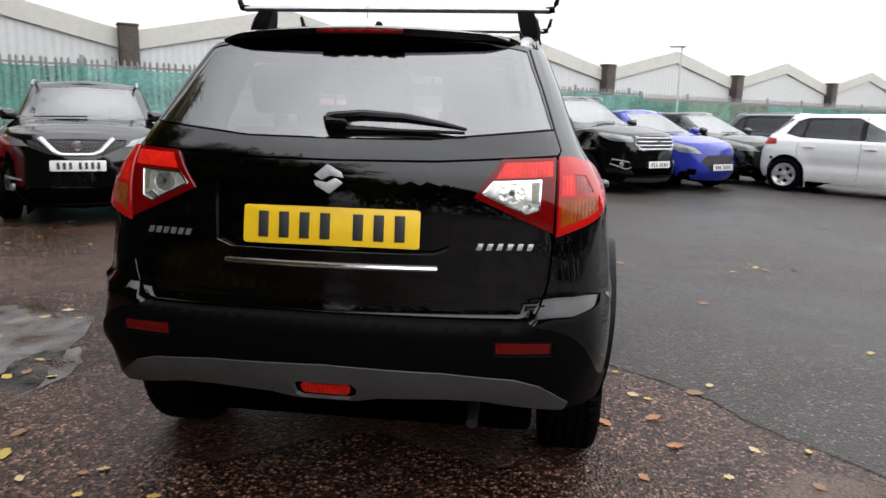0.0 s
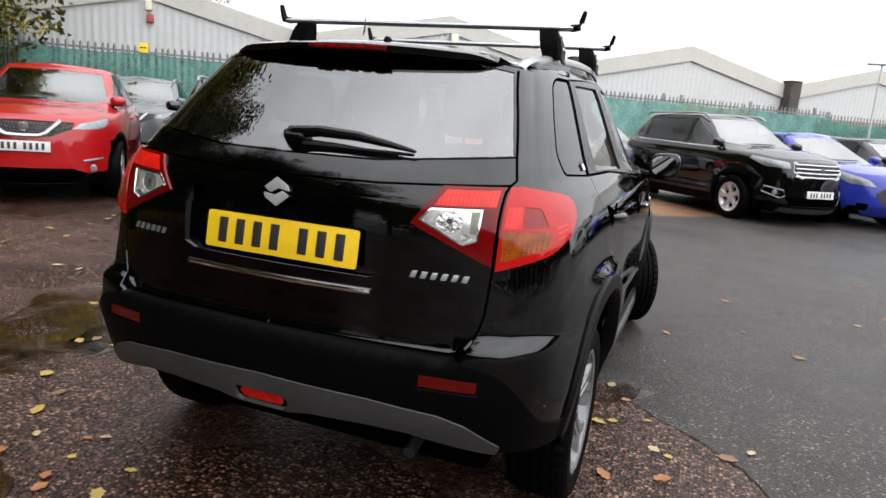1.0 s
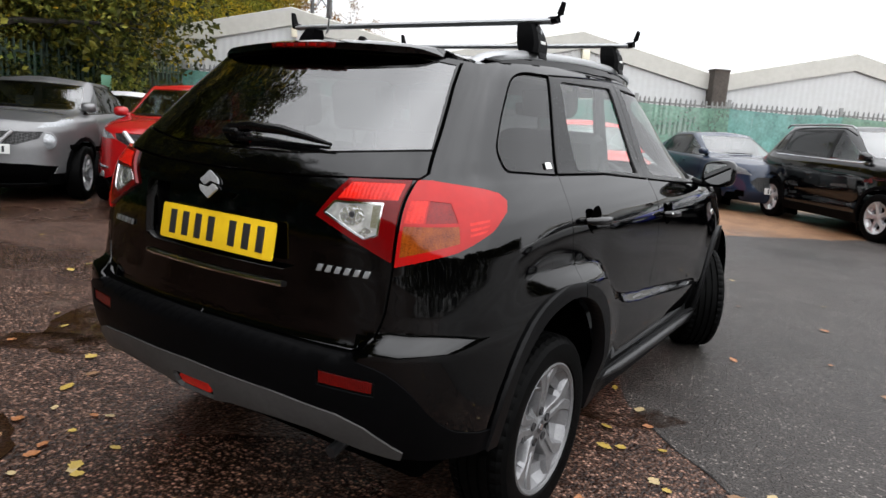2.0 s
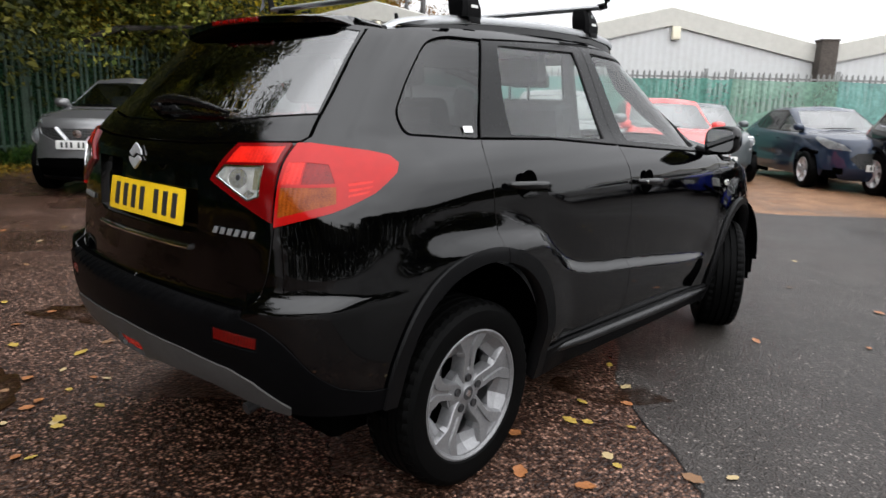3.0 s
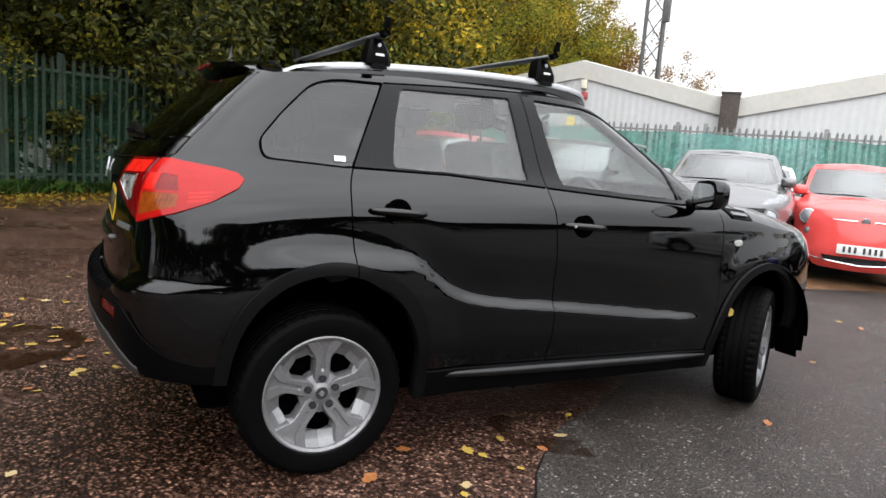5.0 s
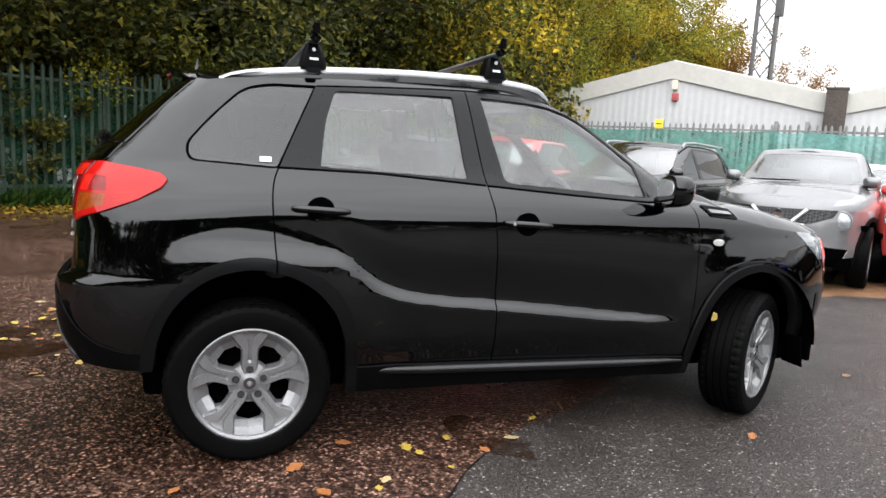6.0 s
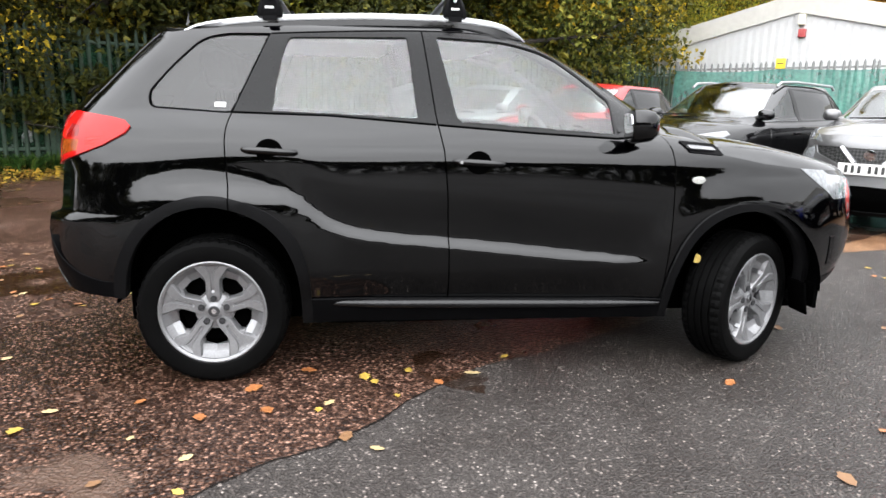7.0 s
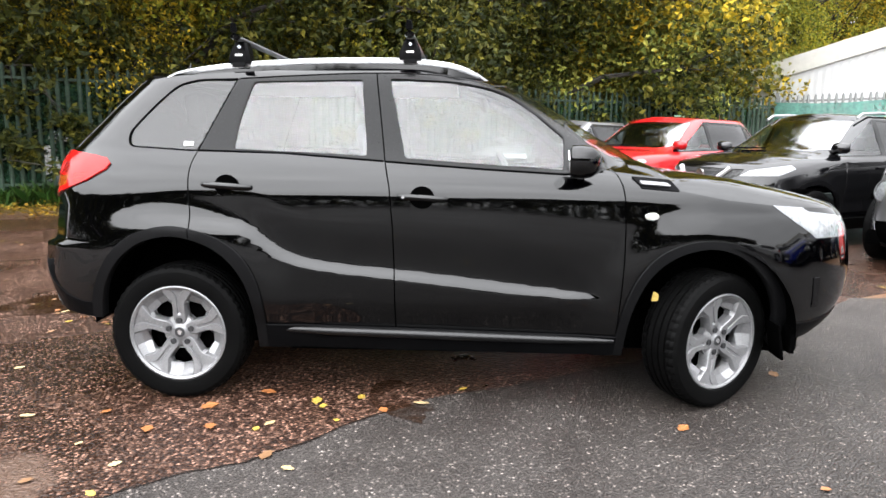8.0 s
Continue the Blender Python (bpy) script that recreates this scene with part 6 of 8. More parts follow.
            v.co = Vector((s * q.x, q.y, q.z))
        vent = part(nm, bm, mtl, vent or suv)

# ---- the other parked cars ----
def badge_disc(parent, x, y, z, r, material=None, tilt=80):
    bm = prism([(r * math.cos(a), r * 0.92 * math.sin(a)) for a in [2 * math.pi * k / 18 for k in range(18)]], 0.008, pose(x, y, z, tilt), 0.002)
    part("emblem", bm, material or M_CHROME, parent, "round chrome emblem")


def parked_car(kind, label, nose, heading, body, L, W, H, hood, belt, wb, fo, cowl, screen_run=0.78, tail_run=0.5, style="hatch", lamp="swept", wheel_r=0.33, clad=None, roof=None,
               rails=False, plate=None, arch=0.05):
    """A car whose nose points along +y from its own origin under the nose: shell, lids, glass, lamps, grille, wheels, mirrors and plate."""
    ang = math.degrees(math.atan2(-heading[0], heading[1]))
    car = thing(kind, pose(nose[0], nose[1], 0, 0, 0, ang), label, "car", "parked cars in the yard")
    w = W / 2
    roof_z = H - 0.045
    tail = Curve((0.18, -L + 0.14), (0.30, -L + 0.03), (0.45, -L), (belt - 0.25, -L + 0.02), (belt, -L + 0.10), (roof_z - 0.08, -L + tail_run * 0.86), (roof_z + 0.06, -L + tail_run * 1.05))
    top = hood + 0.02
    front = Curve((0.16, -0.16), (0.28, -0.05), (0.40, 0.0), (0.52, -0.01), (hood - 0.20, -0.05), (hood - 0.09, -0.12), (hood - 0.03, -0.30), (top, -cowl * 0.75), (top + 0.05, -cowl),
                  (roof_z - 0.06, -cowl - screen_run * 0.90), (roof_z + 0.06, -cowl - screen_run * 1.25))
    wide = Curve((0.16, w - 0.08), (0.30, w - 0.035), (0.5, w - 0.012), (belt - 0.22, w), (belt - 0.06, w - 0.025), (belt, w - 0.06), (belt + 0.08, w - 0.11), (roof_z - 0.10, w - 0.24), (roof_z, w - 0.31), (roof_z + 0.06, w - 0.42))
    yc = -L * 0.52

    def push(y, z):
        d = 0.0
        for y0 in (-fo, -fo - wb):
            d += 0.018 * (1 - smoothstep(0.40, 0.56, math.hypot(y - y0, z - wheel_r)))
        return d - 0.014 * smoothstep(0.40, 0.52, z) * (1 - smoothstep(0.52, 0.68, z)) * (1 - smoothstep(0.9, 1.3, abs(y - yc)))

    sh = Shell(yc, tail, front, wide, Curve((0.3, 6), (belt, 7), (H, 5.5)), Curve((0.3, 5), (hood, 4.2), (belt + 0.1, 5.5), (H, 5.5)), 0.10, 0.22 if lamp != "round" else 0.30, 0.05, push)
    ar = wheel_r + 0.055
    regs = []

    def arc(y0, r):
        return [(y0 - r, 0.1)] + [(y0 - r * math.cos(a), wheel_r + 0.01 + r * math.sin(a)) for a in [math.pi * k / 10 for k in range(11)]] + [(y0 + r, 0.1)]

    ya, yb = -fo, -fo - wb
    a_base, a_top = -cowl - 0.12, -cowl - screen_run * 0.92
    win_top = roof_z - 0.055
    c_end = -L + tail_run + (0.10 if style != "saloon" else 0.45)
    b_mid = yb + wb * 0.50
    hood_pts = [(-cowl - 0.02, top + 0.012), (-cowl + 0.12, hood + 0.004), (-cowl * 0.60, hood - 0.035), (-0.42, hood - 0.075)]
    regs += [("void", outline(sh, "s", arc(ya, ar))), ("void", outline(sh, "s", arc(yb, ar)))]
    roof_pts = [(0, roof_z + 0.012, "r"), (w * 0.5, roof_z + 0.005, "r"), (-L + tail_run + 0.25, roof_z - 0.012, "s"), (b_mid, roof_z + 0.004, "s"), (a_top - 0.12, roof_z - 0.008, "s"), (w * 0.45, roof_z, "f"), (0, roof_z + 0.008, "f")]
    regs += [("void", outline(sh, "s", [(180, H + 0.12, "t"), (0, H + 0.12, "t")] + roof_pts)),
             ("void", outline(sh, "s", hood_pts + [(w * 0.5, hood - 0.085, "f"), (0, hood - 0.08, "f"), (180, top + 0.014, "t"), (-cowl - 0.03, top + 0.014, "s")])),
             ("void", outline(sh, "s", [(0, 0.26, "r"), (yb - ar - 0.02, 0.24), (yb - ar - 0.02, 0.1), (0, 0.1, "r")])),
             ("void", outline(sh, "s", [(yb + ar + 0.01, 0.22), (ya - ar - 0.01, 0.22), (ya - ar - 0.01, 0.1), (yb + ar + 0.01, 0.1)])),
             ("void", outline(sh, "s", [(ya + ar - 0.03, 0.27), (ya + ar + 0.06, 0.25), (w * 0.5, 0.21, "f"), (0, 0.20, "f"), (180, 0.1, "t"), (ya + ar - 0.03, 0.1)]))]
    for gi, yy in enumerate((ya - ar - 0.10, b_mid, yb + ar * 0.55)):
        if yy == yb + ar * 0.55:
            line = [(yy, belt - 0.03), (yy - 0.02, belt - 0.2), (yy + 0.02, wheel_r + ar * 0.93)]
        else:
            line = [(yy, belt - 0.03), (yy + 0.01, 0.65), (yy, 0.30)]
        regs.append(("gap%d" % gi, outline(sh, "s", strip(line, 0.004))))
    g1 = [(a_base - 0.16, belt + 0.012), (b_mid + 0.05, belt + 0.024), (b_mid + 0.02, win_top), (a_top - 0.10, win_top - 0.02), (a_top + 0.15, win_top - 0.10)]
    g2 = [(b_mid - 0.05, belt + 0.026), (c_end + 0.32, belt + 0.05), (c_end + 0.34, win_top - 0.03), (b_mid - 0.06, win_top)]
    g3 = [(c_end + 0.27, belt + 0.055), (c_end + 0.02, belt + 0.11), (c_end + 0.12, win_top - 0.09), (c_end + 0.29, win_top - 0.035)]
    band = [(a_base - 0.06, belt - 0.004), (b_mid, belt + 0.008), (c_end + 0.25, belt + 0.035), (c_end - 0.04, belt + 0.10), (c_end + 0.11, win_top - 0.06), (c_end + 0.3, win_top + 0.01), (b_mid, win_top + 0.02), (a_top - 0.1, win_top + 0.0), (a_top + 0.17, win_top - 0.09)]
    lean = lambda pts: [(min(y, front(z) - 0.40), z) for y, z in pts]
    g1, band = lean(dense(g1, 0.05)), lean(dense(band, 0.05))
    regs += [("glass_front", outline(sh, "s", g1)), ("glass_rear", outline(sh, "s", rounded(g2, 0.025, 3))), ("glass_quarter", outline(sh, "s", rounded(g3, 0.03, 3))),
             ("window_trim", outline(sh, "s", band))]
    regs += [("windscreen", outline(sh, "f", [(0, top + 0.05), (w * 0.60, top + 0.045), (w * 0.74, top + 0.075), (w * 0.60, roof_z - 0.05), (0, roof_z - 0.03)])),
             ("rear_screen", outline(sh, "r", [(0, belt + 0.08), (w * 0.68, belt + 0.09), (w * 0.56, roof_z - 0.07), (0, roof_z - 0.05)])),
             ("tail_lamp", outline(sh, "r", [(w * 0.66, belt - 0.12), (w * 0.68, belt + 0.02), (-L + 0.42, belt - 0.0, "s"), (-L + 0.44, belt - 0.10, "s")]))]
    hz = hood
    if lamp == "swept":      # slim lamps and a dark upper grille with a bright V
        regs += [("lens", outline(sh, "f", [(w * 0.50, hz - 0.205), (w * 0.58, hz - 0.145), (-0.62, hz - 0.085, "s"), (-0.66, hz - 0.125, "s"), (-0.45, hz - 0.20, "s")])),
                 ("grille", outline(sh, "f", [(0, hz - 0.30), (w * 0.28, hz - 0.29), (w * 0.49, hz - 0.21), (w * 0.52, hz - 0.135), (0, hz - 0.125)])),
                 ("intake", outline(sh, "f", [(0, 0.24), (w * 0.55, 0.25), (w * 0.66, 0.36), (w * 0.5, 0.42), (0, 0.42)]))]
    elif lamp == "bars":     # big bright barred grille
        regs += [("lens", outline(sh, "f", [(w * 0.53, hz - 0.23), (w * 0.54, hz - 0.14), (-0.70, hz - 0.075, "s"), (-0.72, hz - 0.115, "s"), (-0.45, hz - 0.215, "s")])),
                 ("grille", outline(sh, "f", [(0, hz - 0.36), (w * 0.38, hz - 0.36), (w * 0.50, hz - 0.26), (w * 0.47, hz - 0.135), (0, hz - 0.125)])),
                 ("intake", outline(sh, "f", [(0, 0.33), (w * 0.50, 0.33), (w * 0.60, 0.47), (0, 0.47)])),
                 ("skid", outline(sh, "f", [(0, 0.21), (w * 0.62, 0.23), (w * 0.60, 0.30), (0, 0.29)]))]
    elif lamp == "tall":     # long lamps, wide lower grille
        regs += [("lens", outline(sh, "f", [(w * 0.50, hz - 0.27), (w * 0.60, hz - 0.17), (-0.80, hz - 0.045, "s"), (-0.80, hz - 0.085, "s"), (-0.42, hz - 0.25, "s")])),
                 ("grille", outline(sh, "f", [(0, hz - 0.56), (w * 0.36, hz - 0.56), (w * 0.52, hz - 0.40), (w * 0.40, hz - 0.30), (0, hz - 0.29)])),
                 ("intake", outline(sh, "f", [(w * 0.58, 0.30), (w * 0.72, 0.30), (w * 0.72, 0.42), (w * 0.60, 0.42)]))]
    elif lamp == "ring":     # round lamps in the bumper, slim side lamps on the wings
        regs += [("lens", outline(sh, "f", [(w * 0.55, hz - 0.15), (w * 0.62, hz - 0.09), (-0.75, hz - 0.02, "s"), (-0.72, hz - 0.07, "s"), (-0.45, hz - 0.13, "s")])),
                 ("grille", outline(sh, "f", [(0, hz - 0.37), (w * 0.34, hz - 0.35), (w * 0.58, hz - 0.27), (w * 0.62, hz - 0.19), (0, hz - 0.20)])),
                 ("intake", outline(sh, "f", [(0, 0.24), (w * 0.68, 0.26), (w * 0.76, 0.46), (w * 0.5, 0.49), (0, 0.50)]))]
    else:                    # small round lamps, smooth nose
        regs += [("grille", outline(sh, "f", [(0, 0.28), (w * 0.46, 0.28), (w * 0.50, 0.37), (0, 0.37)]))]
    if clad:
        regs.append(("cladding", outline(sh, "s", [(0, 0.45, "r"), (-L + 0.35, 0.45), (yb - ar - 0.05, 0.36), (yb - ar - 0.05, 0.1), (0, 0.1, "r")])))
        regs += [("cladding", outline(sh, "s", arc(ya, ar + arch))), ("cladding", outline(sh, "s", arc(yb, ar + arch))),
                 ("cladding", outline(sh, "s", [(yb + ar, 0.36), (ya - ar, 0.36), (ya - ar, 0.1), (yb + ar, 0.1)])),
                 ("cladding", outline(sh, "s", [(ya + ar, 0.38), (w * 0.66, 0.36, "f"), (0, 0.34, "f"), (180, 0.1, "t"), (ya + ar, 0.1)]))]
    cs = sorted([sh.th_y(-L + 0.3 + (L - 0.5) * i / 34, 0.6) for i in range(35)] + [sh.th_x(0.1 * i, 0.6) for i in range(8)] + [sh.th_x(0.06 * i, 0.6, True) for i in range(13)])
    cs = [0.0] + [c for i, c in enumerate(cs) if 0.01 < c < math.pi - 0.01 and (i == 0 or c - cs[i - 1] > 0.006)] + [math.pi]
    pts, tri = cut_shell(sh, regs, 0.16, roof_z + 0.03, 24, cs, "body")

    def sk(name, key, material, parent, out=0.0, rim=0.012, sides=(1, -1), lab=""):
        if key in tri and len(tri[key]):
            return skin(name, sh, pts, tri[key], material, parent, out, rim, sides, lab)

    sk("body", "body", body, car)
    sk("cladding", "cladding", clad or M_PLASTIC, car, 0.006, 0.03, (1, -1), "black plastic lower cladding")
    for gi in range(3):
        for s in (1, -1):
            sk("panel_gap", "gap%d" % gi, M_GAP, car, -0.006, 0, (s,))
    sk("windscreen", "windscreen", M_SCREEN, car, -0.003, 0, (1, -1), "clear windscreen")
    sk("rear_screen", "rear_screen", M_TINT, car, -0.003, 0)
    for s in (1, -1):
        sk("front_window", "glass_front", M_GLASS, car, -0.004, 0, (s,), "clear side window")
        sk("rear_window", "glass_rear", M_TINT, car, -0.004, 0, (s,), "tinted side window")
        sk("quarter_window", "glass_quarter", M_TINT, car, -0.004, 0, (s,))
        sk("window_trim", "window_trim", M_SATIN, car, 0.001, 0.01, (s,))
        sk("tail_lamp", "tail_lamp", M_RED, car, 0.004, 0.012, (s,), "red tail lamp")
        sk("headlamp", "lens", M_LAMP, car, 0.003, 0.03, (s,), "clear headlamp")
    grille = sk("grille", "grille", M_MESH, car, -0.012, 0.03, (1, -1), "barred chrome grille" if lamp == "bars" else "dark mesh grille")
    for side in ([(1,), (-1,)] if lamp == "tall" else [(1, -1)]):
        sk("lower_intake", "intake", M_GAP, car, -0.006, 0.02, side)
    sk("skid_plate", "skid", M_SILVERP, car, 0.006, 0.02, (1, -1), "silver skid plate")

    def face(x, z, off=0.0):
        th = min(math.pi - 1e-4, sh.th_x(abs(x), z, True))
        v, n = sh.at(th, z), sh.normal(th, z)
        if x < 0:
            v.x, n.x = -v.x, -n.x
        return v + n * off

    if lamp in ("swept", "ring"):
        if lamp == "swept":
            pts = [face(f * w, z, d) for f, z, d in ((0.37, hz - 0.13, 0.012), (0.235, hz - 0.255, 0.018), (0.17, hz - 0.285, 0.018), (0, hz - 0.29, 0.018), (-0.17, hz - 0.285, 0.018), (-0.235, hz - 0.255, 0.018), (-0.37, hz - 0.13, 0.012))]
            part("grille_trim", tube(bmesh.new(), pts, [0.032, 0.030, 0.026, 0.024, 0.026, 0.030, 0.032], 8, 0.8), M_ALLOYB, grille, "chrome V-shaped trim")
            for s in (1, -1):
                bm = tube(bmesh.new(), [face(s * w * 0.60, 0.500, 0.006), face(s * w * 0.70, 0.508, 0.008), face(s * w * 0.79, 0.520, 0.006)], [0.012, 0.016, 0.010], 8)
                part("running_lamp", bm, M_LAMP, car, "slim running lamp")
                c = face(s * w * 0.70, 0.415, 0.004)
                bm = lathe(bmesh.new(), [(0.012, 0.001), (0.008, 0.034), (0.0, 0.042)], 18)
                part("fog_lamp", bm, M_LAMP, car).matrix_local = Matrix.Translation(c) @ pose(0, 0, 0, 0, 0, 90 - 30 * s)
        else:
            for s in (1, -1):
                bm = tube(bmesh.new(), [face(s * w * 0.30, hz - 0.195, 0.010), face(s * w * 0.14, hz - 0.345, 0.014)], 0.030, 8, 0.7)
                part("grille_trim", bm, M_ALLOYB, grille, "slanted chrome grille bar")
        c = face(0, hz - 0.195 if lamp == "swept" else hz - 0.262, 0.012)
        badge_disc(car, c.x, c.y, c.z, 0.055)
    if lamp == "bars":
        for k in range(4):
            z = hz - 0.155 - 0.062 * k
            bm = tube(bmesh.new(), [face(w * 0.46 * f, z, 0.0) for f in (-1, -0.8, -0.5, -0.2, 0, 0.2, 0.5, 0.8, 1)], 0.014, 6)
            part("grille_bar", bm, M_ALLOYB, grille, "bright grille bar")
        part("grille_frame", tube(bmesh.new(), [face(w * fx, z, 0.004) for fx, z in ((-0.38, hz - 0.36), (0.38, hz - 0.36), (0.50, hz - 0.26), (0.47, hz - 0.135), (-0.47, hz - 0.135), (-0.50, hz - 0.26), (-0.38, hz - 0.36))], 0.012, 6), M_ALLOYB, grille, "bright grille surround")
        for s in (1, -1):
            part("fog_trim", tube(bmesh.new(), [face(s * w * fx, z, 0.006) for fx, z in ((0.60, 0.56), (0.78, 0.60), (0.80, 0.52), (0.64, 0.44), (0.58, 0.47), (0.60, 0.56))], 0.013, 6), M_ALLOYD, car, "grey fog lamp surround")
            part("fog_lamp", lathe(bmesh.new(), [(0.012, 0.001), (0.008, 0.034), (0.0, 0.042)], 18), M_LAMP, car).matrix_local = Matrix.Translation(face(s * w * 0.69, 0.52, 0.004)) @ pose(0, 0, 0, 0, 0, 90 - 30 * s)
        c = face(0, hz - 0.24, 0.012)
        badge_disc(car, c.x, c.y, c.z, 0.05, M_ALLOYD)
    if lamp in ("ring", "round"):
        for s in (1, -1):
            x, z, r = (s * w * 0.66, hz - 0.30, 0.095) if lamp == "ring" else (s * w * 0.72, hz - 0.19, 0.085)
            c = face(x, z, -0.004)
            yaw = -24 * s
            bm = lathe(bmesh.new(), [(0.022, 0.001), (0.020, r * 0.6), (0.010, r * 0.9), (0.004, r)], 24)
            part("headlamp", bm, M_LAMP, car, "round headlamp").matrix_local = Matrix.Translation(c) @ pose(0, 0, 0, 0, 0, 90 + yaw) @ pose(0, 0, 0, 0, -8)
            bm = lathe(bmesh.new(), [(0.004, r * 0.98), (0.014, r * 1.02), (0.010, r * 1.14), (-0.02, r * 1.16)], 24)
            part("headlamp_ring", bm, M_CHROME if lamp == "round" else body, car).matrix_local = Matrix.Translation(c) @ pose(0, 0, 0, 0, 0, 90 + yaw) @ pose(0, 0, 0, 0, -8)
    if lamp == "round":
        c = face(0, hz - 0.19, 0.006)
        badge_disc(car, c.x, c.y, c.z, 0.05)
        for s in (1, -1):
            bm = tube(bmesh.new(), [face(s * w * (0.10 + 0.30 * f), hz - 0.19, 0.006) for f in (0, 0.5, 1)], [0.010, 0.008, 0.004], 8)
            part("chrome_whisker", bm, M_CHROME, car)
            c = face(s * w * 0.70, hz - 0.36, 0.002)
            bm = lathe(bmesh.new(), [(0.012, 0.001), (0.006, 0.035), (0.0, 0.042)], 18)
            part("running_lamp", bm, M_LAMP, car).matrix_local = Matrix.Translation(c) @ pose(0, 0, 0, 0, 0, 90 - 30 * s)
        bm = tube(bmesh.new(), [face(w * 0.74 * f, 0.33 - 0.05 * (1 - abs(f)) , 0.008) for f in (-1, -0.7, -0.4, 0, 0.4, 0.7, 1)], 0.010, 8)
        part("chrome_bumper_strip", bm, M_CHROME, car)
    # lids
    rl = outline(sh, "s", roof_pts + [(179.9, H + 0.1, "t"), (0, H + 0.1, "t")], 0.06)
    rl = rl[:[i for i, p in enumerate(rl) if p[0] > math.pi - 0.01][0] + 1]
    cap("roof_panel", sh, rl, Curve((-L, 0.03), (-L * 0.5, 0.045), (-cowl, 0.02)), roof or body, car, 2.0, 8)
    hl = outline(sh, "s", hood_pts + [(w * 0.5, hood - 0.085, "f"), (w * 0.2, hood - 0.082, "f"), (0, hood - 0.08, "f"), (179.9, H, "t"), (0, H, "t")], 0.06)
    hl = hl[:[i for i, p in enumerate(hl) if p[0] > math.pi - 0.01][0] + 1]
    cap("bonnet", sh, hl, Curve((-cowl - 0.1, 0.015), (-cowl + 0.15, 0.045), (-0.5, 0.075), (-0.25, 0.04), (-0.02, 0.0)), body, car, 3.0, 10)
    # cabin, underside
    part("underbody", boxed((W - 0.35, L - 0.5, 0.14), (0, -L / 2, 0.30), None, 0.03), M_UNDER, car)
    bm = boxed((W - 0.30, 0.5, 0.30), (0, -cowl - 0.35, hood - 0.20), None, 0.08)
    part("dashboard", bm, M_DASH, car)
    for sx in (-0.36, 0.36):
        bm = boxed((0.48, 0.14, 0.60), (sx, -cowl - 1.25, 0.78), pose(0, 0, 0, 14), 0.06)
        box(bm, (0.25, 0.09, 0.17), (sx, -cowl - 1.36, min(H - 0.24, 1.20)), pose(0, 0, 0, 10), 0.04)
        box(bm, (0.48, 0.5, 0.16), (sx, -cowl - 1.0, 0.52), None, 0.05)
        part("seat", bm, M_SEAT, car)
    bm = boxed((W - 0.40, 0.16, 0.62), (0, -cowl - 2.05, 0.80), pose(0, 0, 0, 14), 0.06)
    part("rear_bench", bm, M_SEAT, car)
    for y0 in (ya, yb):
        for s in (1, -1):
            wheel(car, (s * (w - 0.125), y0, wheel_r), Matrix() if s > 0 else FLIP, wheel_r, wheel_r * 0.66, 0.205, tread=False, spin=0.2)
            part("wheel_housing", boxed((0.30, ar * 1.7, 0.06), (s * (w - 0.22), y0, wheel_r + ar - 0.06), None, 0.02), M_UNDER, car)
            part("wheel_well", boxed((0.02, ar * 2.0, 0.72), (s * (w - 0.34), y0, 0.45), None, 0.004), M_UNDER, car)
    for s in (1, -1):
        yy = -cowl - 0.30
        zz = belt + 0.06
        th = sh.th_y(yy, zz)
        p = sh.at(th, zz)
        bm = bmesh.new()
        rows = []
        for dy, sc in ((0.075, 0.35), (0.05, 0.8), (0.0, 1.0), (-0.05, 0.95)):
            rows.append([bm.verts.new((s * (p.x + 0.115 + 0.095 * sc * math.copysign(abs(math.cos(a)) ** 0.7, math.cos(a))), yy + dy, zz + 0.035 + 0.066 * sc * math.copysign(abs(math.sin(a)) ** 0.7, math.sin(a)))) for a in [2 * math.pi * k / 14 for k in range(14)]])
        for a, b in zip(rows, rows[1:]):
            for i in range(14):
                bm.faces.new((a[i], a[(i + 1) % 14], b[(i + 1) % 14], b[i]))
        bm.faces.new(rows[0])
        bm.faces.new(rows[-1])
        tube(bm, [(s * (p.x - 0.02), yy, zz - 0.01), (s * (p.x + 0.07), yy, zz + 0.0)], 0.022, 8)
        part("door_mirror", bm, body if style != "clad_mirror" else M_PLASTIC, car, angle=50)
        for hy in (b_mid + 0.16, yb + ar * 0.55 + 0.20):
            th = sh.th_y(hy, belt - 0.13)
            q = sh.at(th, belt - 0.13)
            part("door_handle", boxed((0.03, 0.19, 0.028), (s * (q.x + 0.012), hy, belt - 0.13), None, 0.010), body, car)
        if lamp == "bars":
            run = []
            for f in range(9):
                yy2 = a_base - 0.10 + (c_end + 0.28 - a_base) * f / 8
                zz2 = belt - 0.002 + 0.034 * f / 8
                th = sh.th_y(yy2, zz2)
                q = sh.at(th, zz2) + sh.normal(th, zz2) * 0.004
                run.append((s * q.x, q.y, q.z))
            part("window_strip", tube(bmesh.new(), run, 0.010, 6), M_CHROME, car, "chrome strip under the windows")
        if rails:
            zr = H - 0.012
            xr = w - 0.31
            part("roof_rail", tube(bmesh.new(), [(s * xr, -cowl - screen_run - 0.12, zr - 0.06), (s * xr, -cowl - screen_run - 0.22, zr - 0.005), (s * (xr + 0.01), b_mid - 0.2, zr + 0.012), (s * xr, -L + tail_run + 0.28, zr - 0.01), (s * xr, -L + tail_run + 0.20, zr - 0.06)], 0.018, 8), M_RAIL, car, "silver roof rail")
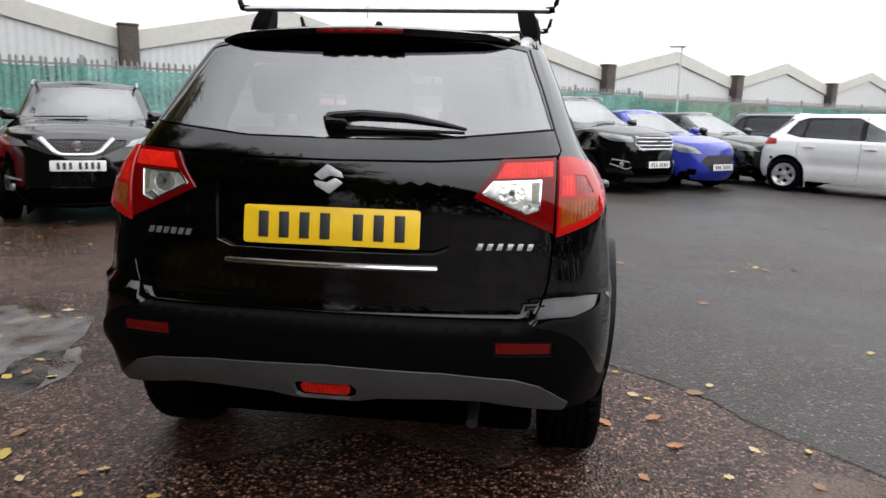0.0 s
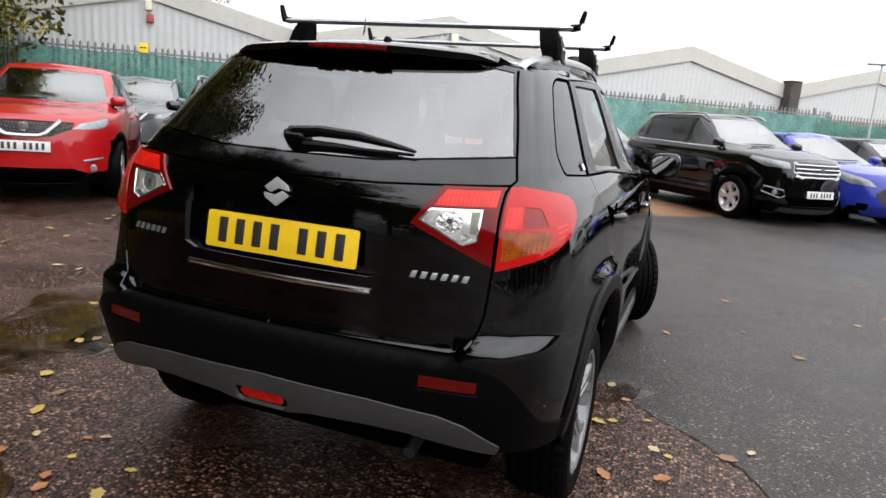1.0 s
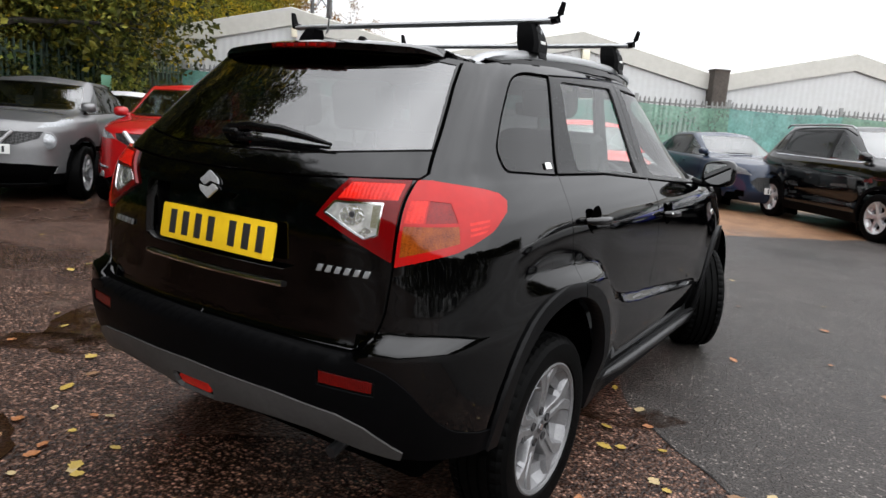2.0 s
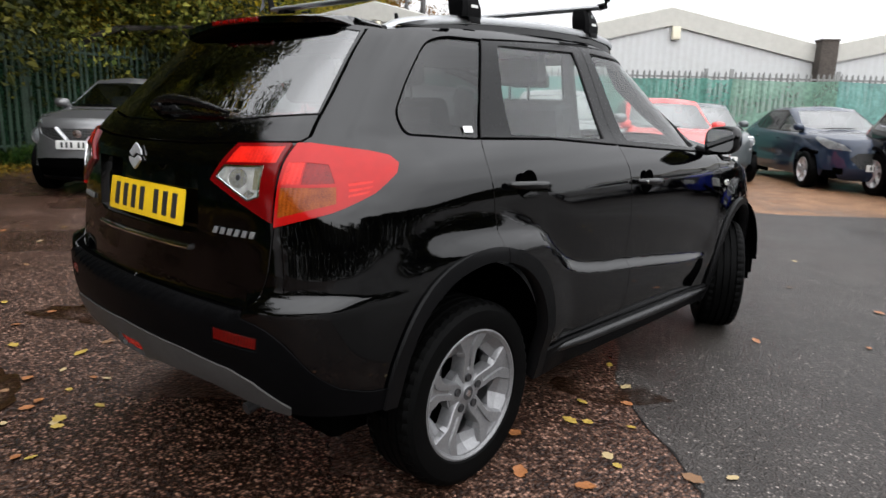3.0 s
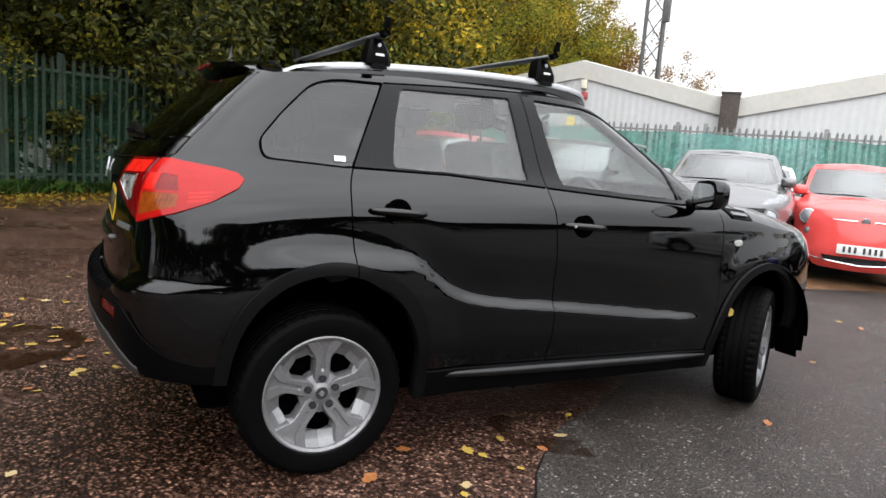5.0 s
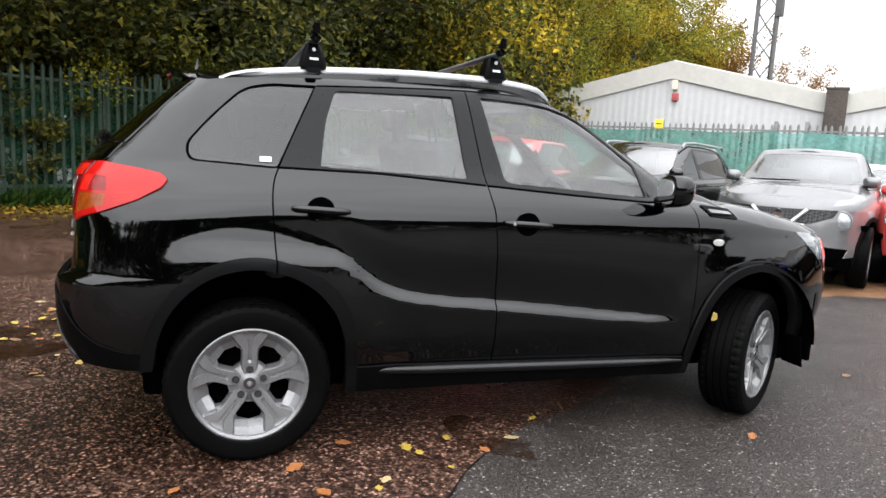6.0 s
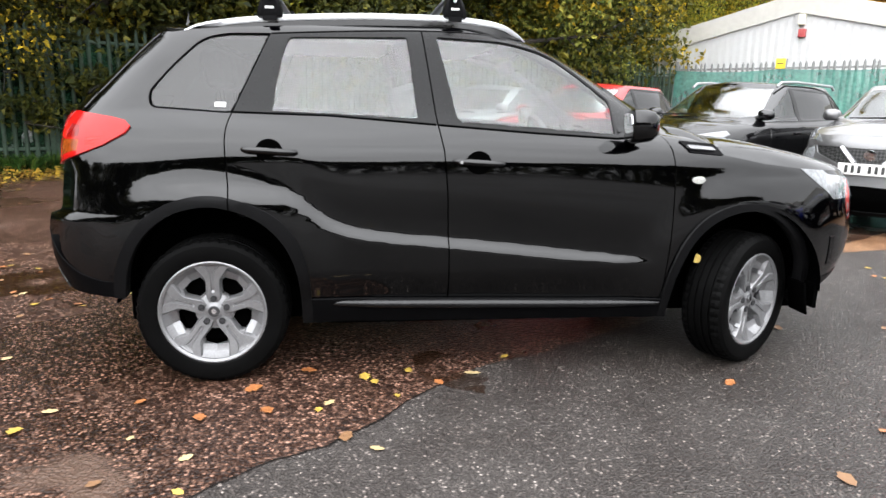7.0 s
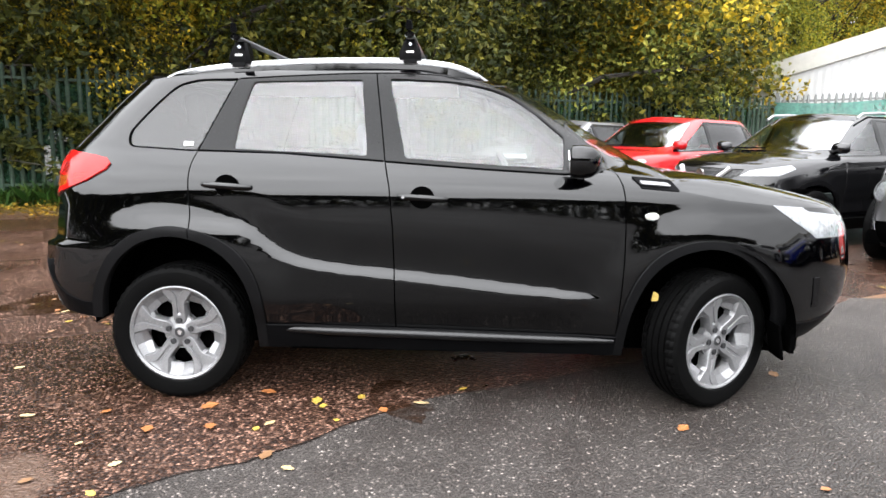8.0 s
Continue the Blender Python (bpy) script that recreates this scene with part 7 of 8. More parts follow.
    if plate is not None:
        c = face(0, plate, 0.012)
        pl = part("number_plate", prism([(-0.26, -0.0555), (0.26, -0.0555), (0.26, 0.0555), (-0.26, 0.0555)], 0.005, pose(c.x, c.y + 0.004, c.z, 94) @ pose(0, 0, 0, 0, 180), 0.001), M_PLATEW, car, "white front number plate")
        x = -0.21
        for k in range(7):
            part("plate_bar", boxed((0.028, 0.004, 0.072), (x + 0.02, c.y + 0.0105, c.z), pose(0, 0, 0, 4), 0.001), M_INK, pl)
            x += 0.057 if k != 3 else 0.09
    for s in (1, -1):
        bm = tube(bmesh.new(), [(s * 0.05, -cowl - 0.01, top + 0.075), (s * 0.05 + 0.45, -cowl - 0.03, top + 0.066)], 0.008, 6)
        part("wiper", bm, M_SATIN, car)
    return car


P_RED = paint("red_car_paint", (0.26, 0.004, 0.005))
P_CORAL = paint("coral_red_car_paint", (0.58, 0.062, 0.056))
P_SILVER = paint("silver_car_paint", (0.12, 0.12, 0.122), 0.65)
P_GREY = paint("grey_car_paint", (0.07, 0.08, 0.083), 0.3)
P_NAVY = paint("navy_car_paint", (0.008, 0.016, 0.035), 0.2)
P_BLUE = paint("bright_blue_car_paint", (0.010, 0.020, 0.21), 0.1)
P_WHITE = paint("white_car_paint", (0.58, 0.58, 0.58))
P_BLACK2 = mat("gloss_black_car_paint", (0.0015, 0.0015, 0.0018), rough=0.4, coat=1.0, vary=0.1, vary_scale=3, spec=0.0, coat_ior=1.55)

QASH = dict(L=4.38, W=1.81, H=1.58, hood=1.05, belt=1.06, wb=2.65, fo=0.92, cowl=1.10, lamp="swept", wheel_r=0.345, clad=M_PLASTIC, plate=0.65)
JUKE = dict(L=4.13, W=1.765, H=1.56, hood=1.06, belt=1.08, wb=2.53, fo=0.86, cowl=1.02, lamp="ring", wheel_r=0.345, clad=M_PLASTIC, plate=0.66)
FIAT = dict(L=3.57, W=1.63, H=1.49, hood=0.98, belt=1.00, wb=2.30, fo=0.72, cowl=0.82, screen_run=0.72, tail_run=0.55, lamp="round", wheel_r=0.29, plate=0.46)
SMALL = dict(L=3.97, W=1.72, H=1.47, hood=0.96, belt=0.98, wb=2.49, fo=0.83, cowl=1.0, screen_run=0.85, lamp="tall", wheel_r=0.315, plate=0.45)
parked_car("crossover", "black crossover with chrome grille trim, parked by the fence", (-4.05, 4.0), (0.51, -0.86), P_BLACK2, rails=True, **QASH)
parked_car("crossover", "red crossover with chrome grille trim, parked by the fence", (-5.62, 2.80), (0.655, -0.755), P_RED, **QASH)
parked_car("crossover", "silver crossover with round lamps in its bumper, parked beside the fence", (-7.0, 1.6), (0.72, -0.69), P_SILVER, **JUKE)
parked_car("crossover", "silver crossover with round lamps and a dark grille", (-2.25, 5.55), (0.60, -0.80), P_SILVER, **JUKE)
parked_car("hatchback", "coral red retro hatchback with round headlamps and chrome strips", (-1.45, 7.15), (0.60, -0.80), P_CORAL, **FIAT)
parked_car("hatchback", "grey retro hatchback with round headlamps and chrome strips", (-2.40, 11.0), (0.60, -0.80), P_GREY, **FIAT)
parked_car("saloon_car", "dark navy saloon car with long headlamps", (-0.02, 11.75), (0.60, -0.80), P_NAVY, L=4.87, W=1.85, H=1.48, hood=0.98, belt=0.98, wb=2.85, fo=0.95, cowl=1.2, screen_run=0.95, tail_run=1.0, lamp="tall", wheel_r=0.33, plate=0.44)
parked_car("family_suv", "black family SUV with a bright barred grille and roof rails", (2.85, 9.38), (0.63, -0.777), P_BLACK2, L=4.52, W=1.84, H=1.68, hood=1.12, belt=1.11, wb=2.69, fo=0.93, cowl=1.12, lamp="bars", wheel_r=0.35, clad=M_PLASTIC, plate=0.52, rails=True)
parked_car("hatchback", "bright blue hatchback with long headlamps", (4.15, 10.3), (0.60, -0.80), P_BLUE, **SMALL)
parked_car("hatchback", "black hatchback with long headlamps", (5.7, 12.0), (0.60, -0.80), P_BLACK2, **SMALL)
parked_car("estate_car", "navy estate car with roof rails, parked behind the others", (9.6, 14.6), (0.75, -0.66), P_NAVY, rails=True, L=4.6, W=1.8, H=1.52, hood=0.98, belt=1.0, wb=2.7, fo=0.9, cowl=1.15, lamp="tall", wheel_r=0.32, plate=0.45)
parked_car("hatchback", "white hatchback seen from its side, standing on the tarmac", (8.5, 9.4), (0.75, -0.66), P_WHITE, **SMALL)
parked_car("hatchback", "white hatchback parked behind the crossovers", (-4.7, 9.4), (0.60, -0.80), P_WHITE, **SMALL)
parked_car("crossover", "dark grey crossover with roof rails, parked behind the red one", (-8.35, 6.8), (0.60, -0.80), P_GREY, rails=True, **QASH)
parked_car("hatchback", "white hatchback parked close to the green fence", (-9.3, 3.9), (0.60, -0.80), P_WHITE, **SMALL)

# ---- palisade fences with green netting ----
M_PALE = mat("galvanised_pale", (0.17, 0.173, 0.167), rough=0.55, metal=0.2, vary=0.3, vary_scale=5)
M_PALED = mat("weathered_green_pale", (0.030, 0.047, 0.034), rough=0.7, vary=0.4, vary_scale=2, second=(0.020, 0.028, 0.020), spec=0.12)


def net_mat(name, color, cover):
    m = mat(name, color, rough=0.85, vary=0.45, vary_scale=1.6, bump=0.2, bump_scale=120, spec=0.12)
    nodes, links = m.node_tree.nodes, m.node_tree.links
    b, o = nodes["Principled BSDF"], nodes["Material Output"]
    clear, mix, n, r, tex = nodes.new("ShaderNodeBsdfTransparent"), nodes.new("ShaderNodeMixShader"), nodes.new("ShaderNodeTexNoise"), nodes.new("ShaderNodeMapRange"), nodes.new("ShaderNodeTexCoord")
    n.inputs["Scale"].default_value, n.inputs["Detail"].default_value = 1.1, 6
    r.inputs["From Min"].default_value, r.inputs["From Max"].default_value = 0.3, 0.7
    r.inputs["To Min"].default_value, r.inputs["To Max"].default_value = cover - 0.18, min(1, cover + 0.15)
    links.new(tex.outputs["Object"], n.inputs["Vector"])
    links.new(n.outputs["Fac"], r.inputs["Value"])
    links.new(r.outputs["Result"], mix.inputs["Fac"])
    links.new(clear.outputs["BSDF"], mix.inputs[1])
    links.new(b.outputs["BSDF"], mix.inputs[2])
    links.new(mix.outputs["Shader"], o.inputs["Surface"])
    return m


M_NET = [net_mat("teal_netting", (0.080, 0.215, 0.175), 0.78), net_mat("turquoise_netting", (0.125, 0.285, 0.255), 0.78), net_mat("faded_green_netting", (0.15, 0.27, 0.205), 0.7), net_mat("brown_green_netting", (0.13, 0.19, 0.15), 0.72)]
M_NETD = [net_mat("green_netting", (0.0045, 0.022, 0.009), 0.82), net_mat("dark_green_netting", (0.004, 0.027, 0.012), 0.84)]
pale_me = {}


def pale_mesh(height, material):
    key = (height, material.name)
    if key not in pale_me:
        bm = bmesh.new()
        secs = []
        for z, sc in ((0.05, 1), (height - 0.13, 1), (height - 0.06, 0.92), (height, 0.06)):
            secs.append([bm.verts.new((x * sc, y * sc, z)) for x, y in ((-0.034, -0.012), (-0.022, 0.004), (-0.009, 0.014), (0.009, 0.014), (0.022, 0.004), (0.034, -0.012))])
        for a, b in zip(secs, secs[1:]):
            for i in range(5):
                bm.faces.new((a[i], a[i + 1], b[i + 1], b[i]))
        me = bpy.data.meshes.new("pale")
        bm.to_mesh(me)
        bm.free()
        me.materials.append(material)
        pale_me[key] = me
    return pale_me[key]


def palisade(a, b, height, pale_material, net, label, pitch=0.152, net_top=0.885, single=True, net_y=-0.035):
    a, b = Vector(a), Vector(b)
    length = (b - a).length
    f = thing("palisade_fence", pose(a.x, a.y, 0, 0, 0, math.degrees(math.atan2((b - a).y, (b - a).x))), label, "fence", "fences round the yard")
    me = pale_mesh(height, pale_material)
    n = int(length / pitch)
    if single:
        for i in range(n):
            o = new("pale", me)
            o.parent = f
            o.matrix_local = pose(i * pitch + 0.07, 0, rng.uniform(-0.012, 0.012), rng.uniform(-0.4, 0.4), rng.uniform(-0.7, 0.7), 180)
    else:
        bm = bmesh.new()
        for i in range(n):
            k = len(bm.verts)
            bm.from_mesh(me)
            bm.verts.ensure_lookup_table()
            bmesh.ops.transform(bm, matrix=pose(i * pitch + 0.07, 0, 0, 0, 0, 180), verts=bm.verts[k:])
        part("pale", bm, pale_material, f)["kind"] = "stuff"
    for z in (0.35, height * net_top + 0.025):
        part("rail", boxed((length, 0.045, 0.05), (length / 2, 0.03, z), None, 0.006), pale_material, f)
    for i in range(int(length / 2.75) + 1):
        part("post", boxed((0.10, 0.055, height + 0.06), (min(length, i * 2.75), 0.06, (height + 0.06) / 2), None, 0.008), pale_material, f)
    i, x = 0, 0.0
    while x < length - 0.1:      # netting in lengths that sag a little between the posts
        x1 = min(length, x + 2.75)
        bm = bmesh.new()
        cols = []
        for k in range(9):
            u = k / 8
            sag = 0.05 * math.sin(math.pi * u) * rng.uniform(0.6, 1.2)
            cols.append([bm.verts.new((x + (x1 - x) * u, net_y - 0.02 * noise.noise((x + u * 3, z, 3)), z * (net_top * height - sag) / 4)) for z in range(5)])
        for p, q in zip(cols, cols[1:]):
            for k in range(4):
                bm.faces.new((p[k], q[k], q[k + 1], p[k + 1]))
        part("netting", bm, net[(0, 0, 1, 0, 2, 0, 1, 3)[rng.randrange(8)] % len(net)], f, "green debris netting tied to the pales")
        x = x1
        i += 1
    return f


LEFT_LINE = [(-3.6, -12.6), (-6.9, -6.6), (-10.4, -1.2), (-12.0, 2.6), (-14.2, 9.36)]
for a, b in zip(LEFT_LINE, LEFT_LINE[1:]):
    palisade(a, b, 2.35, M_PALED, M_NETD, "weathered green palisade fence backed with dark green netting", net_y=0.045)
BACK_LINE = [(-14.2, 9.36), (-9.4, 13.25), (-4.6, 17.13), (0.2, 21.01), (5.0, 24.9)]
for a, b in zip(BACK_LINE, BACK_LINE[1:]):
    palisade(a, b, 2.4, M_PALE, M_NET, "galvanised palisade fence hung with teal netting", net_top=0.92)
palisade((5.0, 24.9), (24.0, 40.3), 2.3, M_PALE, M_NET, "distant palisade fence hung with teal netting", single=False)
sign = thing("warning_sign", pose(-12.12, 11.05, 2.28, 0, 0, 39.0), "small yellow warning sign on top of the fence", "sign")
M_YEL = mat("sign_yellow", (0.80, 0.55, 0.03), rough=0.5)
part("panel", boxed((0.22, 0.012, 0.24), (0, -0.05, 0.06), None, 0.003), M_YEL, sign)
part("sign_bar", boxed((0.14, 0.004, 0.03), (0, -0.058, 0.06), None, 0.001), M_INK, sign)
notice = thing("notice_panel", pose(-13.0, 6.5, 1.64, 0, 0, 104.9), "pale green notice panel on the netting", "sign")
part("panel", boxed((0.28, 0.01, 0.36), (0, -0.075, 0), None, 0.003), mat("pale_green", (0.20, 0.45, 0.30), rough=0.6), notice)

# ---- trees ----
def leaf_mat(name, colors):
    m = bpy.data.materials.new(name)
    m.use_nodes = True
    nodes, links = m.node_tree.nodes, m.node_tree.links
    b, o = nodes["Principled BSDF"], nodes["Material Output"]
    geo, ramp = nodes.new("ShaderNodeNewGeometry"), nodes.new("ShaderNodeValToRGB")
    e = ramp.color_ramp.elements
    e[0].position, e[0].color = 0, (*colors[0], 1)
    e[1].position, e[1].color = 1, (*colors[-1], 1)
    for i, c in enumerate(colors[1:-1]):
        k = e.new((i + 1) / (len(colors) - 1))
        k.color = (*c, 1)
    links.new(geo.outputs["Random Per Island"], ramp.inputs["Fac"])
    links.new(ramp.outputs["Color"], b.inputs["Base Color"])
    b.inputs["Roughness"].default_value, b.inputs["Specular IOR Level"].default_value = 0.55, 0.14
    tr, mix = nodes.new("ShaderNodeBsdfTranslucent"), nodes.new("ShaderNodeMixShader")
    links.new(ramp.outputs["Color"], tr.inputs["Color"])
    mix.inputs["Fac"].default_value = 0.28
    links.new(b.outputs["BSDF"], mix.inputs[1])
    links.new(tr.outputs["BSDF"], mix.inputs[2])
    links.new(mix.outputs["Shader"], o.inputs["Surface"])
    return m


M_BARK = mat("bark", (0.022, 0.018, 0.014), rough=0.95, vary=0.4, vary_scale=6, bump=0.6, bump_scale=30)
LEAF_GREEN = leaf_mat("leaves_green", [(0.030, 0.039, 0.005), (0.105, 0.118, 0.013), (0.20, 0.195, 0.019), (0.30, 0.245, 0.022)])
# darker leaf colours: dim light under the trees is put into the material
LEAF_DARK = leaf_mat("leaves_dark_shaded", [(0.008, 0.012, 0.002), (0.021, 0.026, 0.004), (0.044, 0.047, 0.008), (0.105, 0.092, 0.012)])
LEAF_OLIVE = leaf_mat("leaves_olive", [(0.036, 0.036, 0.004), (0.125, 0.110, 0.010), (0.28, 0.205, 0.015), (0.45, 0.31, 0.02)])
LEAF_PALE = leaf_mat("leaves_pale_green", [(0.055, 0.078, 0.016), (0.125, 0.145, 0.03), (0.21, 0.22, 0.042), (0.30, 0.275, 0.05)])
LEAF_ORANGE = leaf_mat("leaves_orange", [(0.095, 0.05, 0.009), (0.19, 0.10, 0.014), (0.28, 0.125, 0.018), (0.21, 0.155, 0.02)])


def tree(seed, height, spread, leaves, leaf_material, label, low=0.15, leaf=0.075, droop=0.0, name="tree"):
    """A tapered trunk, forking limbs, and leaves in clumps round the limb ends."""
    r = random.Random(seed)
    t = thing(name, pose(0, 0, 0), label, name, name + "s behind the fence")
    bm = bmesh.new()
    lean = (r.uniform(-0.3, 0.3), r.uniform(-0.3, 0.3))
    top = Vector((lean[0], lean[1], height * 0.72))
    pts = [Vector((0, 0, 0)), Vector((lean[0] * 0.2, lean[1] * 0.3, height * 0.25)), Vector((lean[0] * 0.6, lean[1] * 0.5, height * 0.5)), top]
    tube(bm, pts, [0.05 * height * 0.42, 0.036 * height * 0.42, 0.024 * height * 0.42, 0.02], 9)
    clumps = []
    for i in range(22):
        f = low + (1 - low) * (i / 21) ** 0.8
        start = Vector((lean[0] * f * 0.8, lean[1] * f * 0.8, height * 0.72 * min(1, f)))
        a = i * 2.4 + r.uniform(-0.4, 0.4)
        reach = spread * (0.55 + 0.45 * math.sin(math.pi * min(1, 0.25 + f * 0.7))) * r.uniform(0.65, 1.1)
        rise = height * (0.05 + 0.26 * f) * r.uniform(0.5, 1.1) - droop
        end = start + Vector((math.cos(a) * reach, math.sin(a) * reach, rise))
        mid_p = start.lerp(end, 0.5) + Vector((r.uniform(-0.2, 0.2), r.uniform(-0.2, 0.2), 0.22))
        tube(bm, [start, mid_p, end], [0.055 * (1.2 - f), 0.032 * (1.2 - f), 0.008], 6)
        for j in range(6):
            c = start.lerp(end, 0.35 + 0.7 * j / 5) + Vector((r.gauss(0, 0.30), r.gauss(0, 0.30), r.gauss(0, 0.24)))
            clumps.append((c, r.uniform(0.28, 0.62) * spread / 2.2))
            tube(bm, [mid_p.lerp(end, j / 6), c], [0.012, 0.004], 4)
    part("trunk", bm, M_BARK, t, "grey-brown trunk and limbs")
    verts, faces = [], []
    per = leaves // len(clumps)
    for c, rad in clumps:
        for k in range(int(per * r.uniform(0.5, 1.5))):
            d = Vector((r.gauss(0, 1), r.gauss(0, 1), r.gauss(0, 0.8)))
            d = d.normalized() * rad * r.random() ** 0.42
            p = c + d
            ax = Vector((r.gauss(0, 1), r.gauss(0, 1), r.gauss(-0.4, 0.7))).normalized()
            side = ax.cross(Vector((r.gauss(0, 1), r.gauss(0, 1), r.gauss(0, 1)))).normalized()
            fold = ax.cross(side) * 0.25
            s = leaf * r.uniform(0.6, 1.35)
            i = len(verts)
            verts += [p, p + ax * s * 0.5 + side * s * 0.36 + fold * s, p + ax * s * 1.15, p + ax * s * 0.5 - side * s * 0.36 + fold * s]
            faces.append((i, i + 1, i + 2, i + 3))
    mesh_ob("crown", verts, faces, leaf_material, t, smooth=False)["label"] = "loose leafy crown"
    return t


kinds = [tree(1, 7.6, 2.5, 38000, LEAF_GREEN, "broad-leaved tree with dull green and yellow leaves", 0.22, 0.066),
         tree(2, 6.8, 2.4, 36000, LEAF_OLIVE, "broad-leaved tree turning yellow and olive", 0.22, 0.066),
         tree(3, 5.6, 2.1, 20000, LEAF_PALE, "drooping tree with pale green narrow leaves", 0.12, 0.10, 0.5),
         tree(4, 9.5, 3.2, 12000, LEAF_ORANGE, "tall tree in orange autumn leaf", 0.3, 0.12),
         tree(5, 7.4, 2.5, 34000, LEAF_DARK, "tree with leaves darkened for shade, a few yellow", 0.16, 0.07),
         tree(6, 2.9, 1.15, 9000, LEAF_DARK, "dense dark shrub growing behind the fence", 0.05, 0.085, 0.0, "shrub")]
spots = []
tr = random.Random(21)


def back_of(line, off):
    out = []
    for a, b in zip(line, line[1:]):
        a, b = Vector(a), Vector(b)
        d = (b - a).normalized()
        out.append((a, b, Vector((-d.y, d.x)) * off))
    return out


for off, step, pool in ((2.1, 1.7, (0, 1, 0, 1)), (3.4, 2.0, (1, 0, 0, 1)), (5.6, 2.2, (0, 1, 1, 0)), (8.2, 2.6, (0, 0, 1, 0))):
    for a, b, n in back_of(LEFT_LINE, off):
        m_n = int((b - a).length / step)
        for i in range(m_n):
            p = a.lerp(b, (i + tr.random() * 0.6) / m_n) + n
            if p.y > 7.0:
                continue
            # this stretch takes the darkened leaves, so its shade is colour
            spots.append((p.x, p.y, 4 if -2.2 < p.y + tr.uniform(-0.7, 0.7) < 3.0 else pool[tr.randrange(4)], tr.uniform(0.85, 1.2) * (1.0 if off < 3 else 1.55 if off < 5 else 2.0)))
for x, y in ((-15.0, 6.6), (-14.4, 4.9), (-17.2, 7.6)):
    spots.append((x, y, 2, tr.uniform(1.15, 1.35)))
for x, y, k, s in ((-43, 13, 1, 1.9), (-40, 15.5, 1, 1.9), (-36.6, 18, 0, 1.9), (-33.5, 20, 1, 1.9), (-30.5, 22, 1, 1.8), (-34, 31.5, 3, 1.15), (-31, 34.5, 3, 0.85), (-38, 22, 3, 1.3), (-35, 26, 1, 1.9), (-31.5, 26, 1, 1.6),
                   (-20.5, 11.6, 0, 1.35), (-24, 15.5, 1, 1.5), (-27, 19.5, 0, 1.6), (-22.5, 9.0, 1, 1.5), (-26, 13.0, 1, 1.6)):
    spots.append((x, y, k, s))
for a, b, n in back_of(LEFT_LINE, 0.95):
    m_n = int((b - a).length / 1.5)
    for i in range(m_n):
        p = a.lerp(b, (i + tr.random() * 0.6) / m_n) + n
        if p.y < 7.6:
            spots.append((p.x, p.y, 5, tr.uniform(0.8, 1.15)))
for x, y, s in ((-8.6, -7.6, 1.9), (-6.9, -10.6, 1.85), (-10.4, -4.6, 1.8), (-5.2, -13.2, 1.7), (-14.6, 2.6, 1.95), (-14.2, 0.9, 1.85)):
    spots.append((x, y, 4, s))
# tall trees mirrored in the car's glass and paint
for x, y, k, s in ((-15.4, 4.6, 1, 2.05), (-16.4, 6.4, 1, 2.0), (-7.5, -13.5, 0, 1.1), (-5.0, -15.0, 1, 1.2), (-2.2, -16.5, 0, 1.0)):
    spots.append((x, y, k, s))
first = set()
for x, y, k, s in spots:
    m = pose(x, y, -0.05, 0, 0, tr.uniform(0, 360)) @ Matrix.Scale(s, 4)
    if k not in first:
        kinds[k].matrix_basis = m
        first.add(k)
    else:
        c = copy_thing(kinds[k], m)
        c.matrix_basis = m

# ---- dark belt of trees, out of view, added to darken what the car mirrors ----
hr = random.Random(31)
HEDGE = [(50, 62), (56, 40), (57, 0), (52, -24), (38, -38), (16, -42), (-6, -36)]
hv, hf = [], []
run = dense(HEDGE, 0.7, False)
for i, (x, y) in enumerate(run):
    top = 9.0 + 2.4 * noise.noise((i * 0.06, 3, 0)) + 0.9 * noise.noise((i * 0.4, 1, 0))
    for k in range(int(20 * top)):
        c = Vector((x + hr.gauss(0, 0.7), y + hr.gauss(0, 0.7), top * hr.random() ** 0.7))
        ax = Vector((hr.gauss(0, 1), hr.gauss(0, 1), hr.gauss(0, 1))).normalized()
        side = ax.cross(Vector((hr.gauss(0, 1), hr.gauss(0, 1), hr.gauss(0, 1)))).normalized()
        j, sz = len(hv), hr.uniform(0.32, 0.58)
        hv += [c - ax * sz, c + side * sz * 0.7, c + ax * sz, c - side * sz * 0.7]
        hf.append((j, j + 1, j + 2, j + 3))
tagged(mesh_ob("tree_belt", hv, hf, LEAF_DARK, None, smooth=False), "dark belt of trees along the far side of the yard, out of view", "tree belt", kind="stuff")

# ---- rough grass along the foot of the fence ----
gr = random.Random(58)
gvs, gfs = [], []
for a, b, n in back_of(LEFT_LINE, -1.0):
    nn = n.normalized()
    for k in range(int((b - a).length * 620)):
        p = a.lerp(b, gr.random()) + nn * (0.02 + abs(gr.gauss(0, 0.13)))
        tall = gr.uniform(0.12, 0.42) * (1 + 0.6 * noise.noise((p.x * 0.9, p.y * 0.9, 6)))
        lean = Vector((gr.gauss(0, 0.35), gr.gauss(0, 0.35), 1)).normalized() * tall
        wide_v = Vector((gr.gauss(0, 1), gr.gauss(0, 1), 0)).normalized() * gr.uniform(0.006, 0.020)
        base_p, j = Vector((p.x, p.y, 0.0)), len(gvs)
        tip = base_p + lean + Vector((lean.x, lean.y, -0.15 * tall)) * 0.8
        gvs += [base_p - wide_v, base_p + wide_v, base_p + lean * 0.6 + wide_v, tip, base_p + lean * 0.6 - wide_v]
        gfs.append((j, j + 1, j + 2, j + 3, j + 4))
